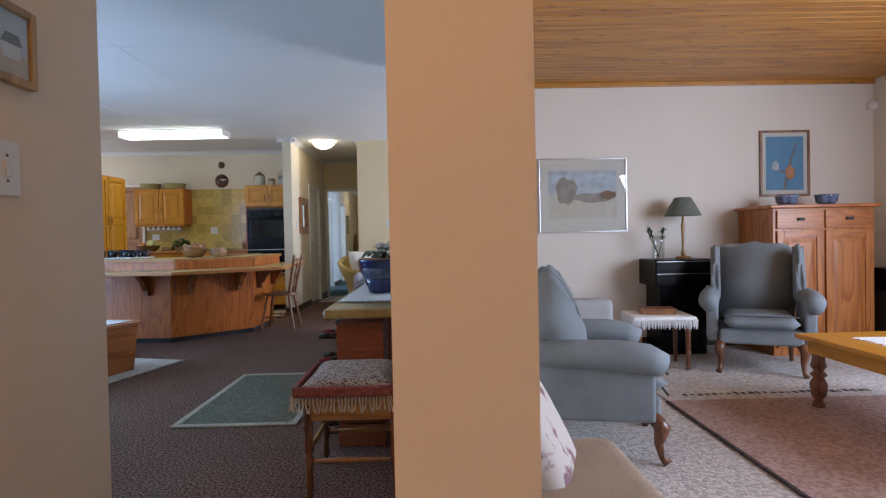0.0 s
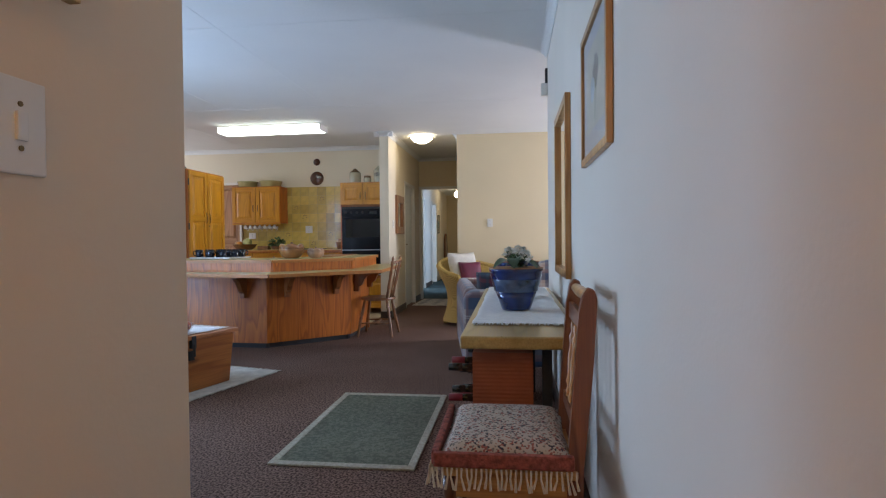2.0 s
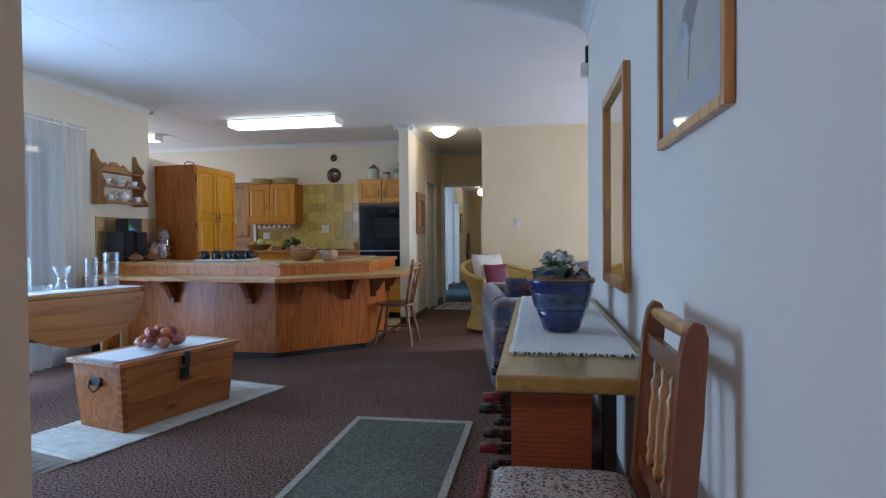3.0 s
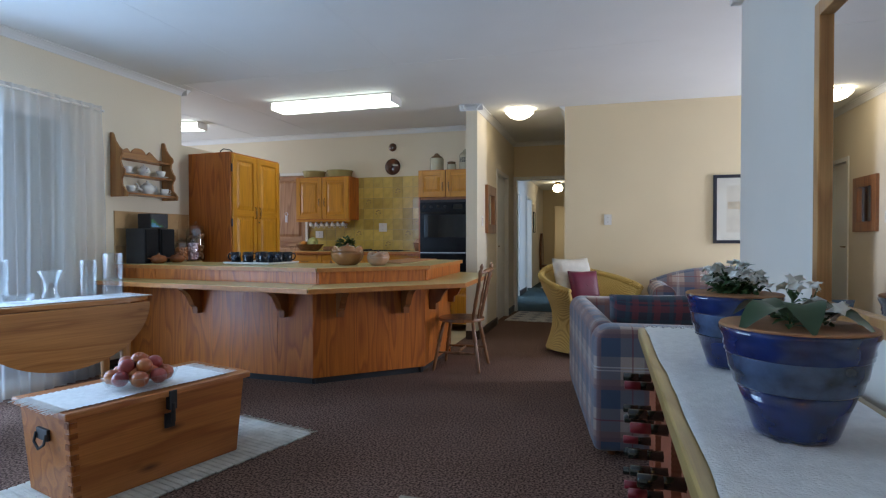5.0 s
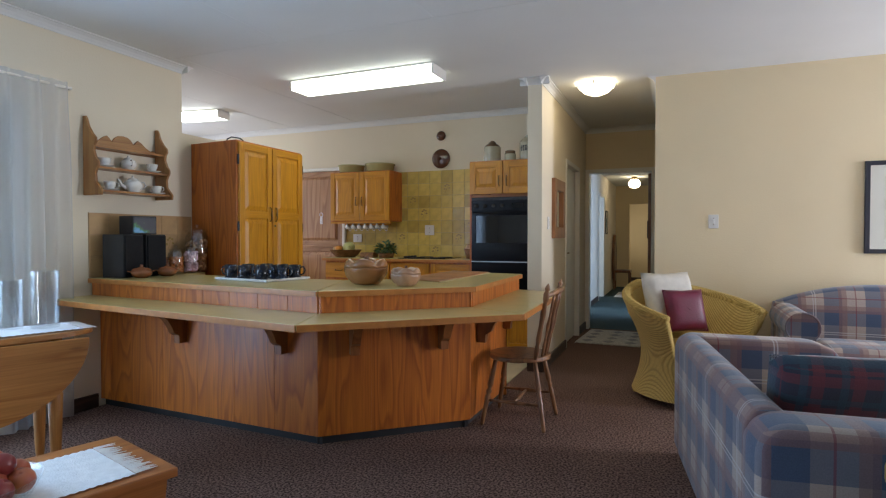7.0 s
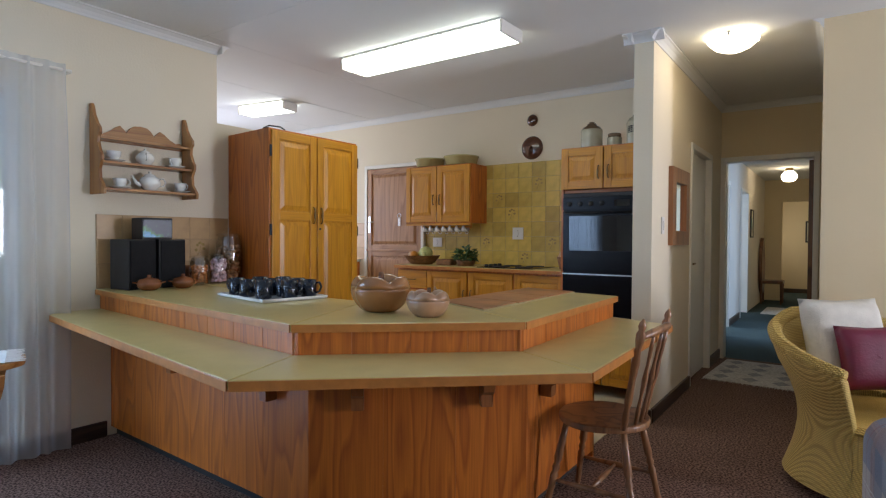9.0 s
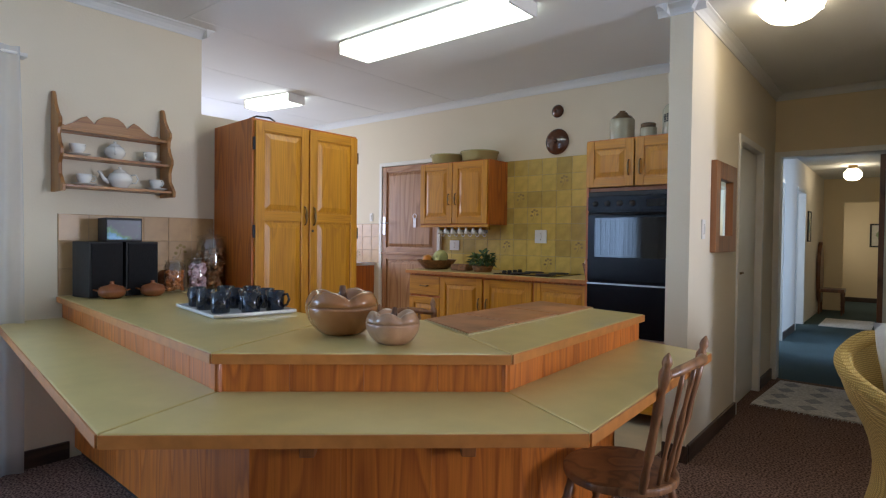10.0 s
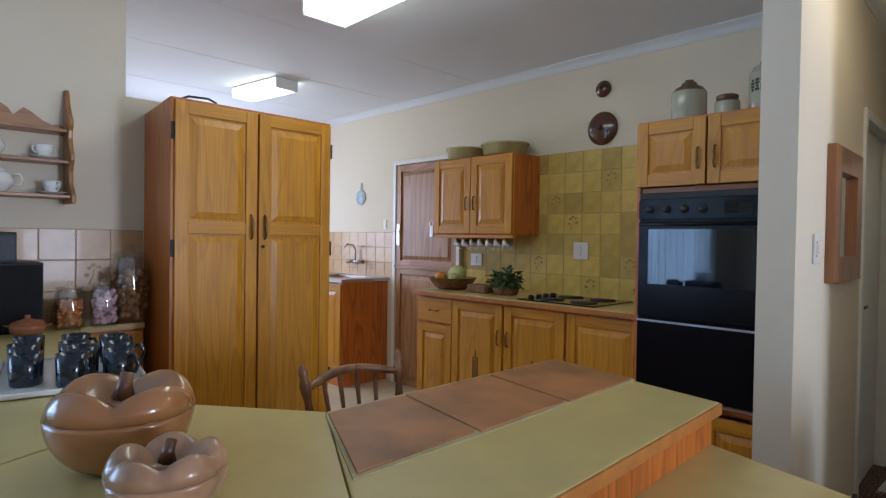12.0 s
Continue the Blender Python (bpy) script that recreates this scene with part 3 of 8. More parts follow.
def panel_door(parent, u0, u1, z0, z1, at, facing, splits=(), woods=None, proud=0.02, name="door"):
    """A framed and fielded door on a plane. facing 'x+' or 'y-': u runs along y or x; at is the plane of its back. Returns the door."""
    upright, level = woods
    f = 0.06 if u1 - u0 > 0.25 else 0.045
    def bx(a, b, lo, hi, d0, d1, bevel, bm=None):
        if facing == "x+":
            return box(at + d0, a, lo, at + d1, b, hi, bevel, bm)
        return box(a, at - d1, lo, b, at - d0, hi, bevel, bm)
    door = part(name, bx(u0 + f * 0.5, u1 - f * 0.5, z0 + f * 0.5, z1 - f * 0.5, 0.002, proud * 0.45, 0.0), upright, parent)
    for a, b in ((u0, u0 + f), (u1 - f, u1)):
        part("stile", bx(a, b, z0, z1, 0.001, proud, 0.003), upright, door)
    zs = [z0, *splits, z1]
    for i, z in enumerate(zs):
        lo, hi = (z, z + f) if i == 0 else (z - f, z) if i == len(zs) - 1 else (z - f * 0.5, z + f * 0.5)
        part("rail", bx(u0 + f, u1 - f, lo, hi, 0.001, proud - 0.001, 0.003), level, door)
    for i in range(len(zs) - 1):
        lo = zs[i] + (f if i == 0 else f * 0.5)
        hi = zs[i + 1] - (f if i == len(zs) - 2 else f * 0.5)
        g = 0.012
        bm = bmesh.new()
        o, n = 0.032, (u0 + f + g, u1 - f - g, lo + g, hi - g)
        def P(u, z, d):
            return (at + d, u, z) if facing == "x+" else (u, at - d, z)
        out = [bm.verts.new(P(u, z, proud * 0.45)) for u, z in ((n[0], n[2]), (n[1], n[2]), (n[1], n[3]), (n[0], n[3]))]
        mid = [bm.verts.new(P(u, z, proud * 0.5)) for u, z in ((n[0], n[2]), (n[1], n[2]), (n[1], n[3]), (n[0], n[3]))]
        inn = [bm.verts.new(P(u, z, proud * 0.95)) for u, z in ((n[0] + o, n[2] + o), (n[1] - o, n[2] + o), (n[1] - o, n[3] - o), (n[0] + o, n[3] - o))]
        for q in range(4):
            w = (q + 1) % 4
            bm.faces.new((out[q], out[w], mid[w], mid[q]))
            bm.faces.new((mid[q], mid[w], inn[w], inn[q]))
        bm.faces.new(inn)
        bm.faces.new(out[::-1])
        part("raised_panel", bm, upright, door)
    return door


HX = (M_HONEY, M_HONEY_X)
HY = (M_HONEY, M_HONEY_Y)
PX = (M_PINE, M_PINE_X)

pantry = thing("tall_cupboard", "tall honey pine cupboard with two panelled doors", "cupboard")
part("carcass", slab([(-4.775, 7.322), (-4.235, 7.27), (-4.235, 8.14), (-4.775, 8.14)], 0.0, 2.03, 0.003), M_PINE, pantry, "orange pine side")
for a, b, h in ((7.285, 7.692, 7.66), (7.703, 8.132, 7.735)):
    dr = panel_door(pantry, a, b, 0.1, 2.015, -4.235, "x+", (1.42,), HY)
    handle(dr, -4.214, h, 1.43, (1, 0), 0.12)
for z in (1.87, 1.32, 0.6):
    part("hinge", tube([(-4.222, 7.277, z - 0.04), (-4.222, 7.277, z + 0.04)], 0.008, 8), M_MATT_BLACK, pantry, "dark butt hinge")
    part("hinge", tube([(-4.222, 8.138, z - 0.04), (-4.222, 8.138, z + 0.04)], 0.008, 8), M_MATT_BLACK, pantry)
part("lock", lathe([(0.009, 0), (0.009, 0.006), (0, 0.006)], 10, m=pose(-4.214, 7.725, 1.33, 0, 90, 0)), M_MATT_BLACK, pantry)

wallcab = thing("wall_cabinet", "honey pine wall cabinet with two panelled doors", "cabinet")
part("carcass", box(-4.82, 9.535, 1.42, -4.0, 9.848, 2.015, 0.003), M_PINE, wallcab)
for a, b, h in ((-4.812, -4.414, -4.45), (-4.406, -4.008, -4.37)):
    dr = panel_door(wallcab, a, b, 1.43, 2.005, 9.535, "y-", (), HX)
    handle(dr, h, 9.514, 1.66, (0, -1), 0.1)
part("pelmet", box(-4.82, 9.53, 1.395, -4.0, 9.56, 1.42, 0.002), M_HONEY_X, wallcab)

tower = thing("oven_cupboard", "honey pine oven cupboard against the wall end", "cupboard")
part("side", box(-2.885, 9.17, 0.0, -2.865, 9.848, 2.01, 0.002), M_PINE, tower)
part("side", box(-2.185, 9.17, 0.0, -2.165, 9.848, 2.01, 0.002), M_PINE, tower)
part("top", box(-2.865, 9.17, 1.99, -2.185, 9.848, 2.01), M_PINE_X, tower)
part("shelf", box(-2.865, 9.19, 1.64, -2.185, 9.848, 1.665), M_PINE_X, tower)
part("shelf", box(-2.865, 9.19, 0.56, -2.185, 9.848, 0.585), M_PINE_X, tower)
part("back", box(-2.865, 9.83, 0.0, -2.185, 9.848, 1.99), M_PINE, tower)
for a, b, h in ((-2.88, -2.53, -2.565), (-2.52, -2.17, -2.485)):
    dr = panel_door(tower, a, b, 1.67, 2.0, 9.17, "y-", (), HX)
    handle(dr, h, 9.149, 1.80, (0, -1), 0.1)
for a, b in ((-2.88, -2.53), (-2.52, -2.17)):
    panel_door(tower, a, b, 0.1, 0.55, 9.17, "y-", (), HX)

oven = thing("double_oven", "black built-in double oven with a glass door", "oven")
part("body", box(-2.86, 9.16, 0.59, -2.19, 9.70, 1.638, 0.004), M_BLACK, oven)
panel = part("control_panel", box(-2.858, 9.142, 1.50, -2.192, 9.16, 1.60, 0.003), M_BLACK, oven)
part("display", box(-2.43, 9.139, 1.525, -2.31, 9.142, 1.575), M_OVEN_GLASS, panel)
for x in (-2.80, -2.71, -2.62, -2.53, -2.25):
    part("knob", lathe([(0.02, 0), (0.02, 0.012), (0.014, 0.014), (0.013, 0.024), (0, 0.024)], 16, m=pose(x, 9.142, 1.55, 90, 0, 0)), M_MATT_BLACK, panel, "black control knob", True)
part("vent", box(-2.858, 9.15, 1.606, -2.192, 9.16, 1.632, 0.002), M_MATT_BLACK, oven)
door = part("oven_door", box(-2.855, 9.138, 1.0, -2.195, 9.16, 1.49, 0.004), M_BLACK, oven)
part("window", box(-2.80, 9.134, 1.17, -2.25, 9.138, 1.45), M_OVEN_GLASS, door, "dark oven glass")
part("handle", tube([(-2.83, 9.138, 1.475), (-2.83, 9.11, 1.475), (-2.22, 9.11, 1.475), (-2.22, 9.138, 1.475)], 0.009, 8), M_BLACK, door, "", True)
door = part("oven_door", box(-2.855, 9.138, 0.62, -2.195, 9.16, 0.985, 0.004), M_BLACK, oven)
part("trim", box(-2.855, 9.133, 0.975, -2.195, 9.138, 0.985), M_STEEL, door)
part("trim", box(-2.855, 9.133, 0.60, -2.195, 9.15, 0.615), M_STEEL, oven)

base = thing("base_cabinet", "honey pine base cabinets with arched panel doors", "cabinet")
part("carcass", box(-4.74, 9.305, 0.14, -2.89, 9.848, 0.955, 0.002), M_PINE, base)
part("plinth", box(-4.72, 9.34, 0.0, -2.89, 9.84, 0.14), M_MATT_BLACK, base)
panel_door(base, -4.735, -4.37, 0.16, 0.74, 9.305, "y-", (), HX)
dw = part("drawer", box(-4.735, 9.287, 0.76, -4.37, 9.304, 0.94, 0.004), M_HONEY_X, base)
part("pull", tube([(-4.60, 9.287, 0.85), (-4.59, 9.27, 0.845), (-4.51, 9.27, 0.845), (-4.50, 9.287, 0.85)], 0.005, 8), M_BRASS, dw)
for a, b, h in ((-4.36, -3.89, -3.92), (-3.87, -3.40, -3.84), (-3.38, -2.90, -2.93)):
    dr = panel_door(base, a, b, 0.16, 0.94, 9.305, "y-", (), HX)
    handle(dr, h, 9.284, 0.72, (0, -1), 0.1)
    for k in (-0.02, 0.0, 0.02):
        part("slot", box((a + b) / 2 + k - 0.003, 9.2825, 0.36, (a + b) / 2 + k + 0.003, 9.2855, 0.56 + 0.05 * (k == 0)), M_MATT_BLACK, dr)
worktop = thing("worktop", "laminate kitchen worktop with a brown front edge", "worktop")
part("top", box(-4.76, 9.26, 0.957, -2.888, 9.848, 0.99, 0.006), M_LAMINATE, worktop)
part("edge_strip", box(-4.76, 9.252, 0.957, -2.888, 9.26, 0.986, 0.002), M_EDGE, worktop)

corner = thing("corner_cabinet", "honey pine low cabinet beside the tall cupboard", "cabinet")
part("carcass", box(-4.775, 6.99, 0.0, -4.60, 7.266, 0.905, 0.002), M_PINE, corner)
dr = panel_door(corner, 6.995, 7.26, 0.12, 0.895, -4.60, "x+", (), HY)
handle(dr, -4.579, 7.235, 0.72, (1, 0), 0.09)
part("top", box(-4.775, 6.985, 0.907, -4.57, 7.268, HIGH, 0.005), M_LAMINATE, corner)

sinkunit = thing("sink_cabinet", "pine sink cabinet with a steel sink top", "cabinet")
part("carcass", box(-7.4, 9.32, 0.0, -5.80, 9.848, 0.97, 0.003), M_PINE, sinkunit)
for a, b in ((-6.34, -5.81), (-6.88, -6.35), (-7.39, -6.89)):
    panel_door(sinkunit, a, b, 0.12, 0.95, 9.32, "y-", (), HX)
bm = box(-7.4, 9.29, 0.972, -5.78, 9.40, 1.0)
bm = box(-7.4, 9.76, 0.972, -5.78, 9.848, 1.0, bm=bm)
bm = box(-5.98, 9.40, 0.972, -5.78, 9.76, 1.0, bm=bm)
bm = box(-7.4, 9.40, 0.972, -6.5, 9.76, 1.0, bm=bm)
bm = box(-6.5, 9.40, 0.86, -5.98, 9.76, 0.872, bm=bm)
part("sink_top", bm, M_STEEL, sinkunit, "stainless steel sink top")
tap = thing("wall_tap", "chrome wall-mounted kitchen tap", "tap")
part("bar", tube([(-6.38, 9.80, 1.14), (-6.18, 9.80, 1.14)], 0.014, 10), M_STEEL, tap, "", True)
for x in (-6.36, -6.20):
    part("valve", tube([(x, 9.85, 1.14), (x, 9.78, 1.14), (x, 9.76, 1.14)], [0.018, 0.018, 0.024], 10), M_STEEL, tap, "", True)
part("spout", tube([(-6.28, 9.80, 1.14), (-6.28, 9.80, 1.26), (-6.28, 9.77, 1.31), (-6.28, 9.70, 1.32), (-6.28, 9.66, 1.28)], 0.01, 8), M_STEEL, tap, "", True)


# ---- outside ----
structure("ground", box(-300, -300, -0.5, 300, 300, -0.14), mat("dry_lawn", (0.10, 0.11, 0.05), 0.9, 0.3, 0.3), "grass outside the windows", "ground")


# ---- cornices, skirtings, frames ----
def cornice(name, p, q, inward):
    """A coved cornice along the ceiling from p to q; inward is the plan direction into the room."""
    prof = [(0.0, 0.0), (0.0, -0.06), (0.007, -0.06), (0.011, -0.047), (0.026, -0.026), (0.047, -0.012), (0.06, -0.009), (0.06, 0.0)]
    bm = bmesh.new()
    ends = []
    for x, y in (p, q):
        ends.append([bm.verts.new((x + inward[0] * u, y + inward[1] * u, CEIL + v - 0.001)) for u, v in prof])
    n = len(prof)
    for i in range(n):
        bm.faces.new((ends[0][i], ends[1][i], ends[1][(i + 1) % n], ends[0][(i + 1) % n]))
    bm.faces.new(ends[0])
    bm.faces.new(ends[1][::-1])
    structure(name, bm, M_CEIL, "white coved ceiling cornice", "cornice")


cornice("trim_cornice_west", (-4.78, 1.8), (-4.78, 7.23), (1, 0))
cornice("trim_cornice_west_end", (-4.93, 7.23), (-4.71, 7.23), (0, 1))
cornice("trim_cornice_divide", (0.02, 0.6), (0.02, 5.5), (-1, 0))
cornice("trim_cornice_kitchen", (-7.6, 9.85), (-2.16, 9.85), (0, -1))
cornice("trim_cornice_pier", (-2.23, 8.71), (-1.96, 8.71), (0, -1))
cornice("trim_cornice_pier_back", (-2.16, 8.64), (-2.16, 9.85), (-1, 0))
cornice("trim_cornice_hall", (-2.03, 8.64), (-2.03, 11.4), (1, 0))
cornice("trim_cornice_hall_end", (-2.03, 11.4), (-1.08, 11.4), (0, -1))
cornice("trim_cornice_hall_east", (-1.08, 9.05), (-1.08, 11.4), (-1, 0))
cornice("trim_cornice_entry", (-0.955, -2.5), (-0.955, 1.8), (1, 0))


def skirting(name, x0, y0, x1, y1, h=0.1):
    structure(name, box(x0, y0, 0.001, x1, y1, h, 0.004), M_SKIRT, "dark stained timber skirting", "skirting")


skirting("baseboard_west", -4.78, 1.8, -4.762, 3.1)
skirting("baseboard_west_end", -4.78, 5.85, -4.762, 6.44)
skirting("baseboard_divide", 0.002, 0.62, 0.02, 5.5)
skirting("baseboard_pier", -2.03, 8.73, -2.012, 9.90)
skirting("baseboard_pier_end", -2.16, 8.69, -2.012, 8.708)
skirting("baseboard_hall_west", -2.03, 10.84, -2.012, 11.38)
skirting("baseboard_sofas", -1.06, 9.06, 3.5, 9.078)
skirting("baseboard_living", 0.175, 5.482, 4.4, 5.5)
skirting("baseboard_living_east", 4.39, -2.5, 4.41, 5.48)

# door frame and door in the hall
fr = thing("door_1", "white painted door standing open a little in its frame", "door", kind="structure")
for y in (9.90, 10.78):
    part("frame", box(-2.165, y, 0.0, -2.015, y + 0.05, 2.09, 0.004), M_TRIM, fr)
part("frame", box(-2.165, 9.95, 2.04, -2.015, 10.78, 2.09, 0.004), M_TRIM, fr)
part("leaf", box(-2.11, 9.953, 0.01, -2.07, 10.777, 2.035, 0.003), M_TRIM, fr)
part("strike_plate", box(-2.06, 9.949, 1.05, -2.02, 9.953, 1.23), M_MATT_BLACK, fr, "dark lock plate")
part("handle", tube([(-2.07, 10.03, 1.05), (-2.03, 10.03, 1.05), (-2.03, 10.13, 1.05)], 0.009, 8), M_BRASS, fr, "", True)
fr = thing("door_2", "dark open door in a white frame at the passage", "door", kind="structure")
for x in (-2.03, -1.2):
    part("frame", box(x, 11.37, 0.0, x + 0.05, 11.53, 2.13, 0.004), M_TRIM, fr)
part("frame", box(-1.98, 11.37, 2.08, -1.2, 11.53, 2.13, 0.004), M_TRIM, fr)
part("leaf", box(-1.245, 11.54, 0.01, -1.205, 12.30, 2.07, 0.003), M_DARKWOOD, fr, "dark timber door leaf")

# stable door to the yard
door3 = thing("door_3", "two-part pine stable door with a chrome lock", "door", kind="structure")
M_DOORPINE = wood("faded_pine_door", (0.30, 0.14, 0.06), (0.46, 0.25, 0.12), "z", 0.45, 9, 0.2)
M_DOORPINE_X = wood("faded_pine_door_rail", (0.30, 0.14, 0.06), (0.46, 0.25, 0.12), "x", 0.45, 9, 0.2)
DX = (M_DOORPINE, M_DOORPINE_X)
for x in (-5.68, -4.83):
    part("frame", box(x, 9.80, 0.0, x + 0.04, 9.849, 2.12, 0.003), M_TRIM, door3)
part("frame", box(-5.64, 9.80, 2.08, -4.83, 9.849, 2.12, 0.003), M_TRIM, door3)
panel_door(door3, -5.635, -4.835, 1.12, 2.075, 9.845, "y-", (), DX, 0.035, "upper_leaf")
panel_door(door3, -5.635, -4.835, 0.01, 1.11, 9.845, "y-", (), DX, 0.035, "lower_leaf")
part("ledge", box(-5.64, 9.79, 1.105, -4.83, 9.81, 1.13, 0.004), M_DOORPINE_X, door3)
plate = part("lock_plate", box(-5.62, 9.802, 1.32, -5.58, 9.81, 1.52, 0.003), M_STEEL, door3, "chrome lock plate")
part("lever", tube([(-5.60, 9.802, 1.45), (-5.60, 9.76, 1.45), (-5.50, 9.76, 1.45)], 0.008, 8), M_STEEL, plate, "", True)
keys = thing("hanging_keys", "bunch of steel keys on a hook", "keys")
part("ring", tube([(-5.14 + 0.025 * math.cos(a), 9.80, 1.52 + 0.025 * math.sin(a)) for a in [k * math.pi / 6 for k in range(13)]], 0.003, 6), M_STEEL, keys)
for k in (-0.012, 0.0, 0.014):
    part("key", box(-5.144 + k, 9.797, 1.40, -5.136 + k, 9.80, 1.495, 0.001), M_STEEL, keys)


# ---- lamps ----
def fluorescent(x, y, length, width, rz, label, power):
    t = thing("fluorescent_light", label, "ceiling light", pose(x, y, CEIL, 0, 0, rz), "fluorescent ceiling lights")
    part("tray", box(-length / 2, -width / 2, -0.014, length / 2, width / 2, -0.001, 0.003), M_PLASTIC, t, "white enamelled tray")
    bm = sheet([(-width * 0.475, -0.014), (-width * 0.46, -0.088), (width * 0.46, -0.088), (width * 0.475, -0.014)], "x", -length / 2 + 0.015, length / 2 - 0.015, 0.005)
    part("diffuser", bm, power, t, "lit white diffuser")
    for s in (-1, 1):
        part("end_cap", sheet([(-width * 0.49, -0.012), (-width * 0.475, -0.092), (width * 0.475, -0.092), (width * 0.49, -0.012)], "x", s * length / 2 - 0.008, s * length / 2 + 0.008, 0.003), M_PLASTIC, t)
    return t


fluorescent(-3.475, 8.055, 1.43, 0.29, -1.0, "lit white fluorescent ceiling light over the counter", M_TUBE)
fluorescent(-5.98, 8.62, 0.62, 0.22, 8, "short lit fluorescent ceiling light in the scullery", M_TUBE)


def dome_lamp(x, y, top, r, label, lit=M_DOME):
    t = thing("dome_light", label, "ceiling light", pose(x, y, top))
    part("plate", lathe([(r * 0.75, -0.03), (r * 0.8, -0.001), (0, -0.001)], 28), M_STEEL, t, "chrome rim", True)
    part("bowl", lathe([(0, -0.115), (r * 0.35, -0.11), (r * 0.7, -0.085), (r * 0.95, -0.045), (r, -0.03)], 32, cap=False), lit, t, "lit frosted glass bowl", True)
    for k in range(3):
        a = k * 2.094 + 0.5
        part("clip", box(r * math.cos(a) - 0.008, r * math.sin(a) - 0.008, -0.05, r * math.cos(a) + 0.008, r * math.sin(a) + 0.008, -0.015, 0.002), M_STEEL, t)
    return t


dome_lamp(-1.60, 9.08, CEIL, 0.165, "lit round glass ceiling light by the passage")
dome_lamp(-0.45, -0.55, CEIL, 0.165, "lit round amber glass ceiling light in the entry", M_ENTRYDOME)
globe = thing("globe_light", "lit globe lamp on the corridor ceiling", "ceiling light", pose(-1.72, 16.2, 2.5))
part("holder", lathe([(0.06, -0.05), (0.06, -0.001), (0, -0.001)], 16), M_BRASS, globe)
part("globe", lathe([(0, -0.24), (0.08, -0.225), (0.12, -0.17), (0.12, -0.12), (0.07, -0.055)], 20), M_DOME, globe, "lit glass globe", True)


# ---- corridor beyond ----
M_BLUEWALL = M_WHITE_WALL
wall("wall_corridor_west", -2.42, 11.52, -2.3, 18.4, M_BLUEWALL, 2.5, holes=[(12.98, 13.82, 0.0, 2.07), (14.98, 15.82, 0.0, 2.07)])
# unseen doorway and east room, added to let the corridor's fill light in
wall("wall_corridor_east", -1.0, 11.52, -0.88, 18.4, M_YELLOW, 2.5, holes=[(12.9, 14.4, 0.0, 2.05)])
wall("wall_east_room", 0.35, 12.2, 0.45, 15.2, M_BLUEWALL, 2.5, holes=[(12.9, 14.3, 0.6, 2.0)])
wall("wall_corridor_north", -2.42, 18.4, -0.88, 18.52, M_YELLOW, 2.5, holes=[(-1.98, -1.1, 0.0, 2.05)])
wall("wall_far_north", -2.42, 20.6, -0.6, 20.72, M_YELLOW, 2.5)
# the west opening is unseen, added to hold the far room's fill lamp
wall("wall_far_west", -2.54, 18.52, -2.42, 20.72, M_YELLOW, 2.5, holes=[(19.0, 20.2, 0.9, 2.1)])
wall("wall_far_east", -0.72, 18.52, -0.6, 20.6, M_YELLOW, 2.5)
wall("wall_bedroom_west", -4.5, 11.4, -4.38, 17.6, M_BLUEWALL, 2.5)
wall("wall_bedroom_north", -4.38, 17.48, -2.42, 17.6, M_BLUEWALL, 2.5)
wall("wall_bedroom_south", -4.38, 11.4, -2.16, 11.52, M_BLUEWALL, 2.74)
for i, y in enumerate((13.0, 15.0)):
    f = thing("door_%d" % (4 + i), "white door frame on the corridor", "door", kind="structure")
    for yy in (y - 0.05, y + 0.8):
        part("frame", box(-2.43, yy, 0.0, -2.285, yy + 0.05, 2.1, 0.003), M_TRIM, f)
    part("frame", box(-2.43, y, 2.05, -2.285, y + 0.8, 2.1, 0.003), M_TRIM, f)
skirting("baseboard_corridor", -2.3, 13.9, -2.284, 14.9)
skirting("baseboard_corridor_near", -2.3, 11.6, -2.284, 12.9)
skirting("baseboard_far", -2.4, 20.58, -0.75, 20.6)


def framed(name, label, w, h, frame_mat, border, mount, at, art, glazed=True, frame_depth=0.022):
    """A framed picture in the plane x-z, facing -y, its middle at the origin. art: (x0, z0, x1, z1, material) patches over the mount."""
    t = thing(name, label, "picture" if name == "picture" else "mirror", at)
    for x0, z0, x1, z1 in ((-w / 2, -h / 2, -w / 2 + border, h / 2), (w / 2 - border, -h / 2, w / 2, h / 2), (-w / 2 + border, h / 2 - border, w / 2 - border, h / 2), (-w / 2 + border, -h / 2, w / 2 - border, -h / 2 + border)):
        part("frame", box(x0, -frame_depth, z0, x1, -0.001, z1, 0.003), frame_mat, t)
    part("mount", box(-w / 2 + border, -0.010, -h / 2 + border, w / 2 - border, -0.003, h / 2 - border), mount, t)
    for k, (bm, m) in enumerate(art):
        part("painted_shape", bm, m, t)
    if glazed:
        g = part("glass", box(-w / 2 + border, -0.0165, -h / 2 + border, w / 2 - border, -0.015, h / 2 - border), M_GLASS, t)
        g.visible_shadow = False
    return t


def blob(x, z, rx, rz, y, seed, n=18):
    """A flat, uneven patch of paint at depth y."""
    rng = random.Random(seed)
    bm = bmesh.new()
    vs = []
    for k in range(n):
        a = 2 * math.pi * k / n
        r = 0.75 + 0.35 * rng.random()
        vs.append(bm.verts.new((x + rx * r * math.cos(a), y, z + rz * r * math.sin(a))))
    bm.faces.new(vs)
    return bm


def flat(x0, z0, x1, z1, y):
    bm = bmesh.new()
    bm.faces.new([bm.verts.new(c) for c in ((x0, y, z0), (x1, y, z0), (x1, y, z1), (x0, y, z1))])
    return bm


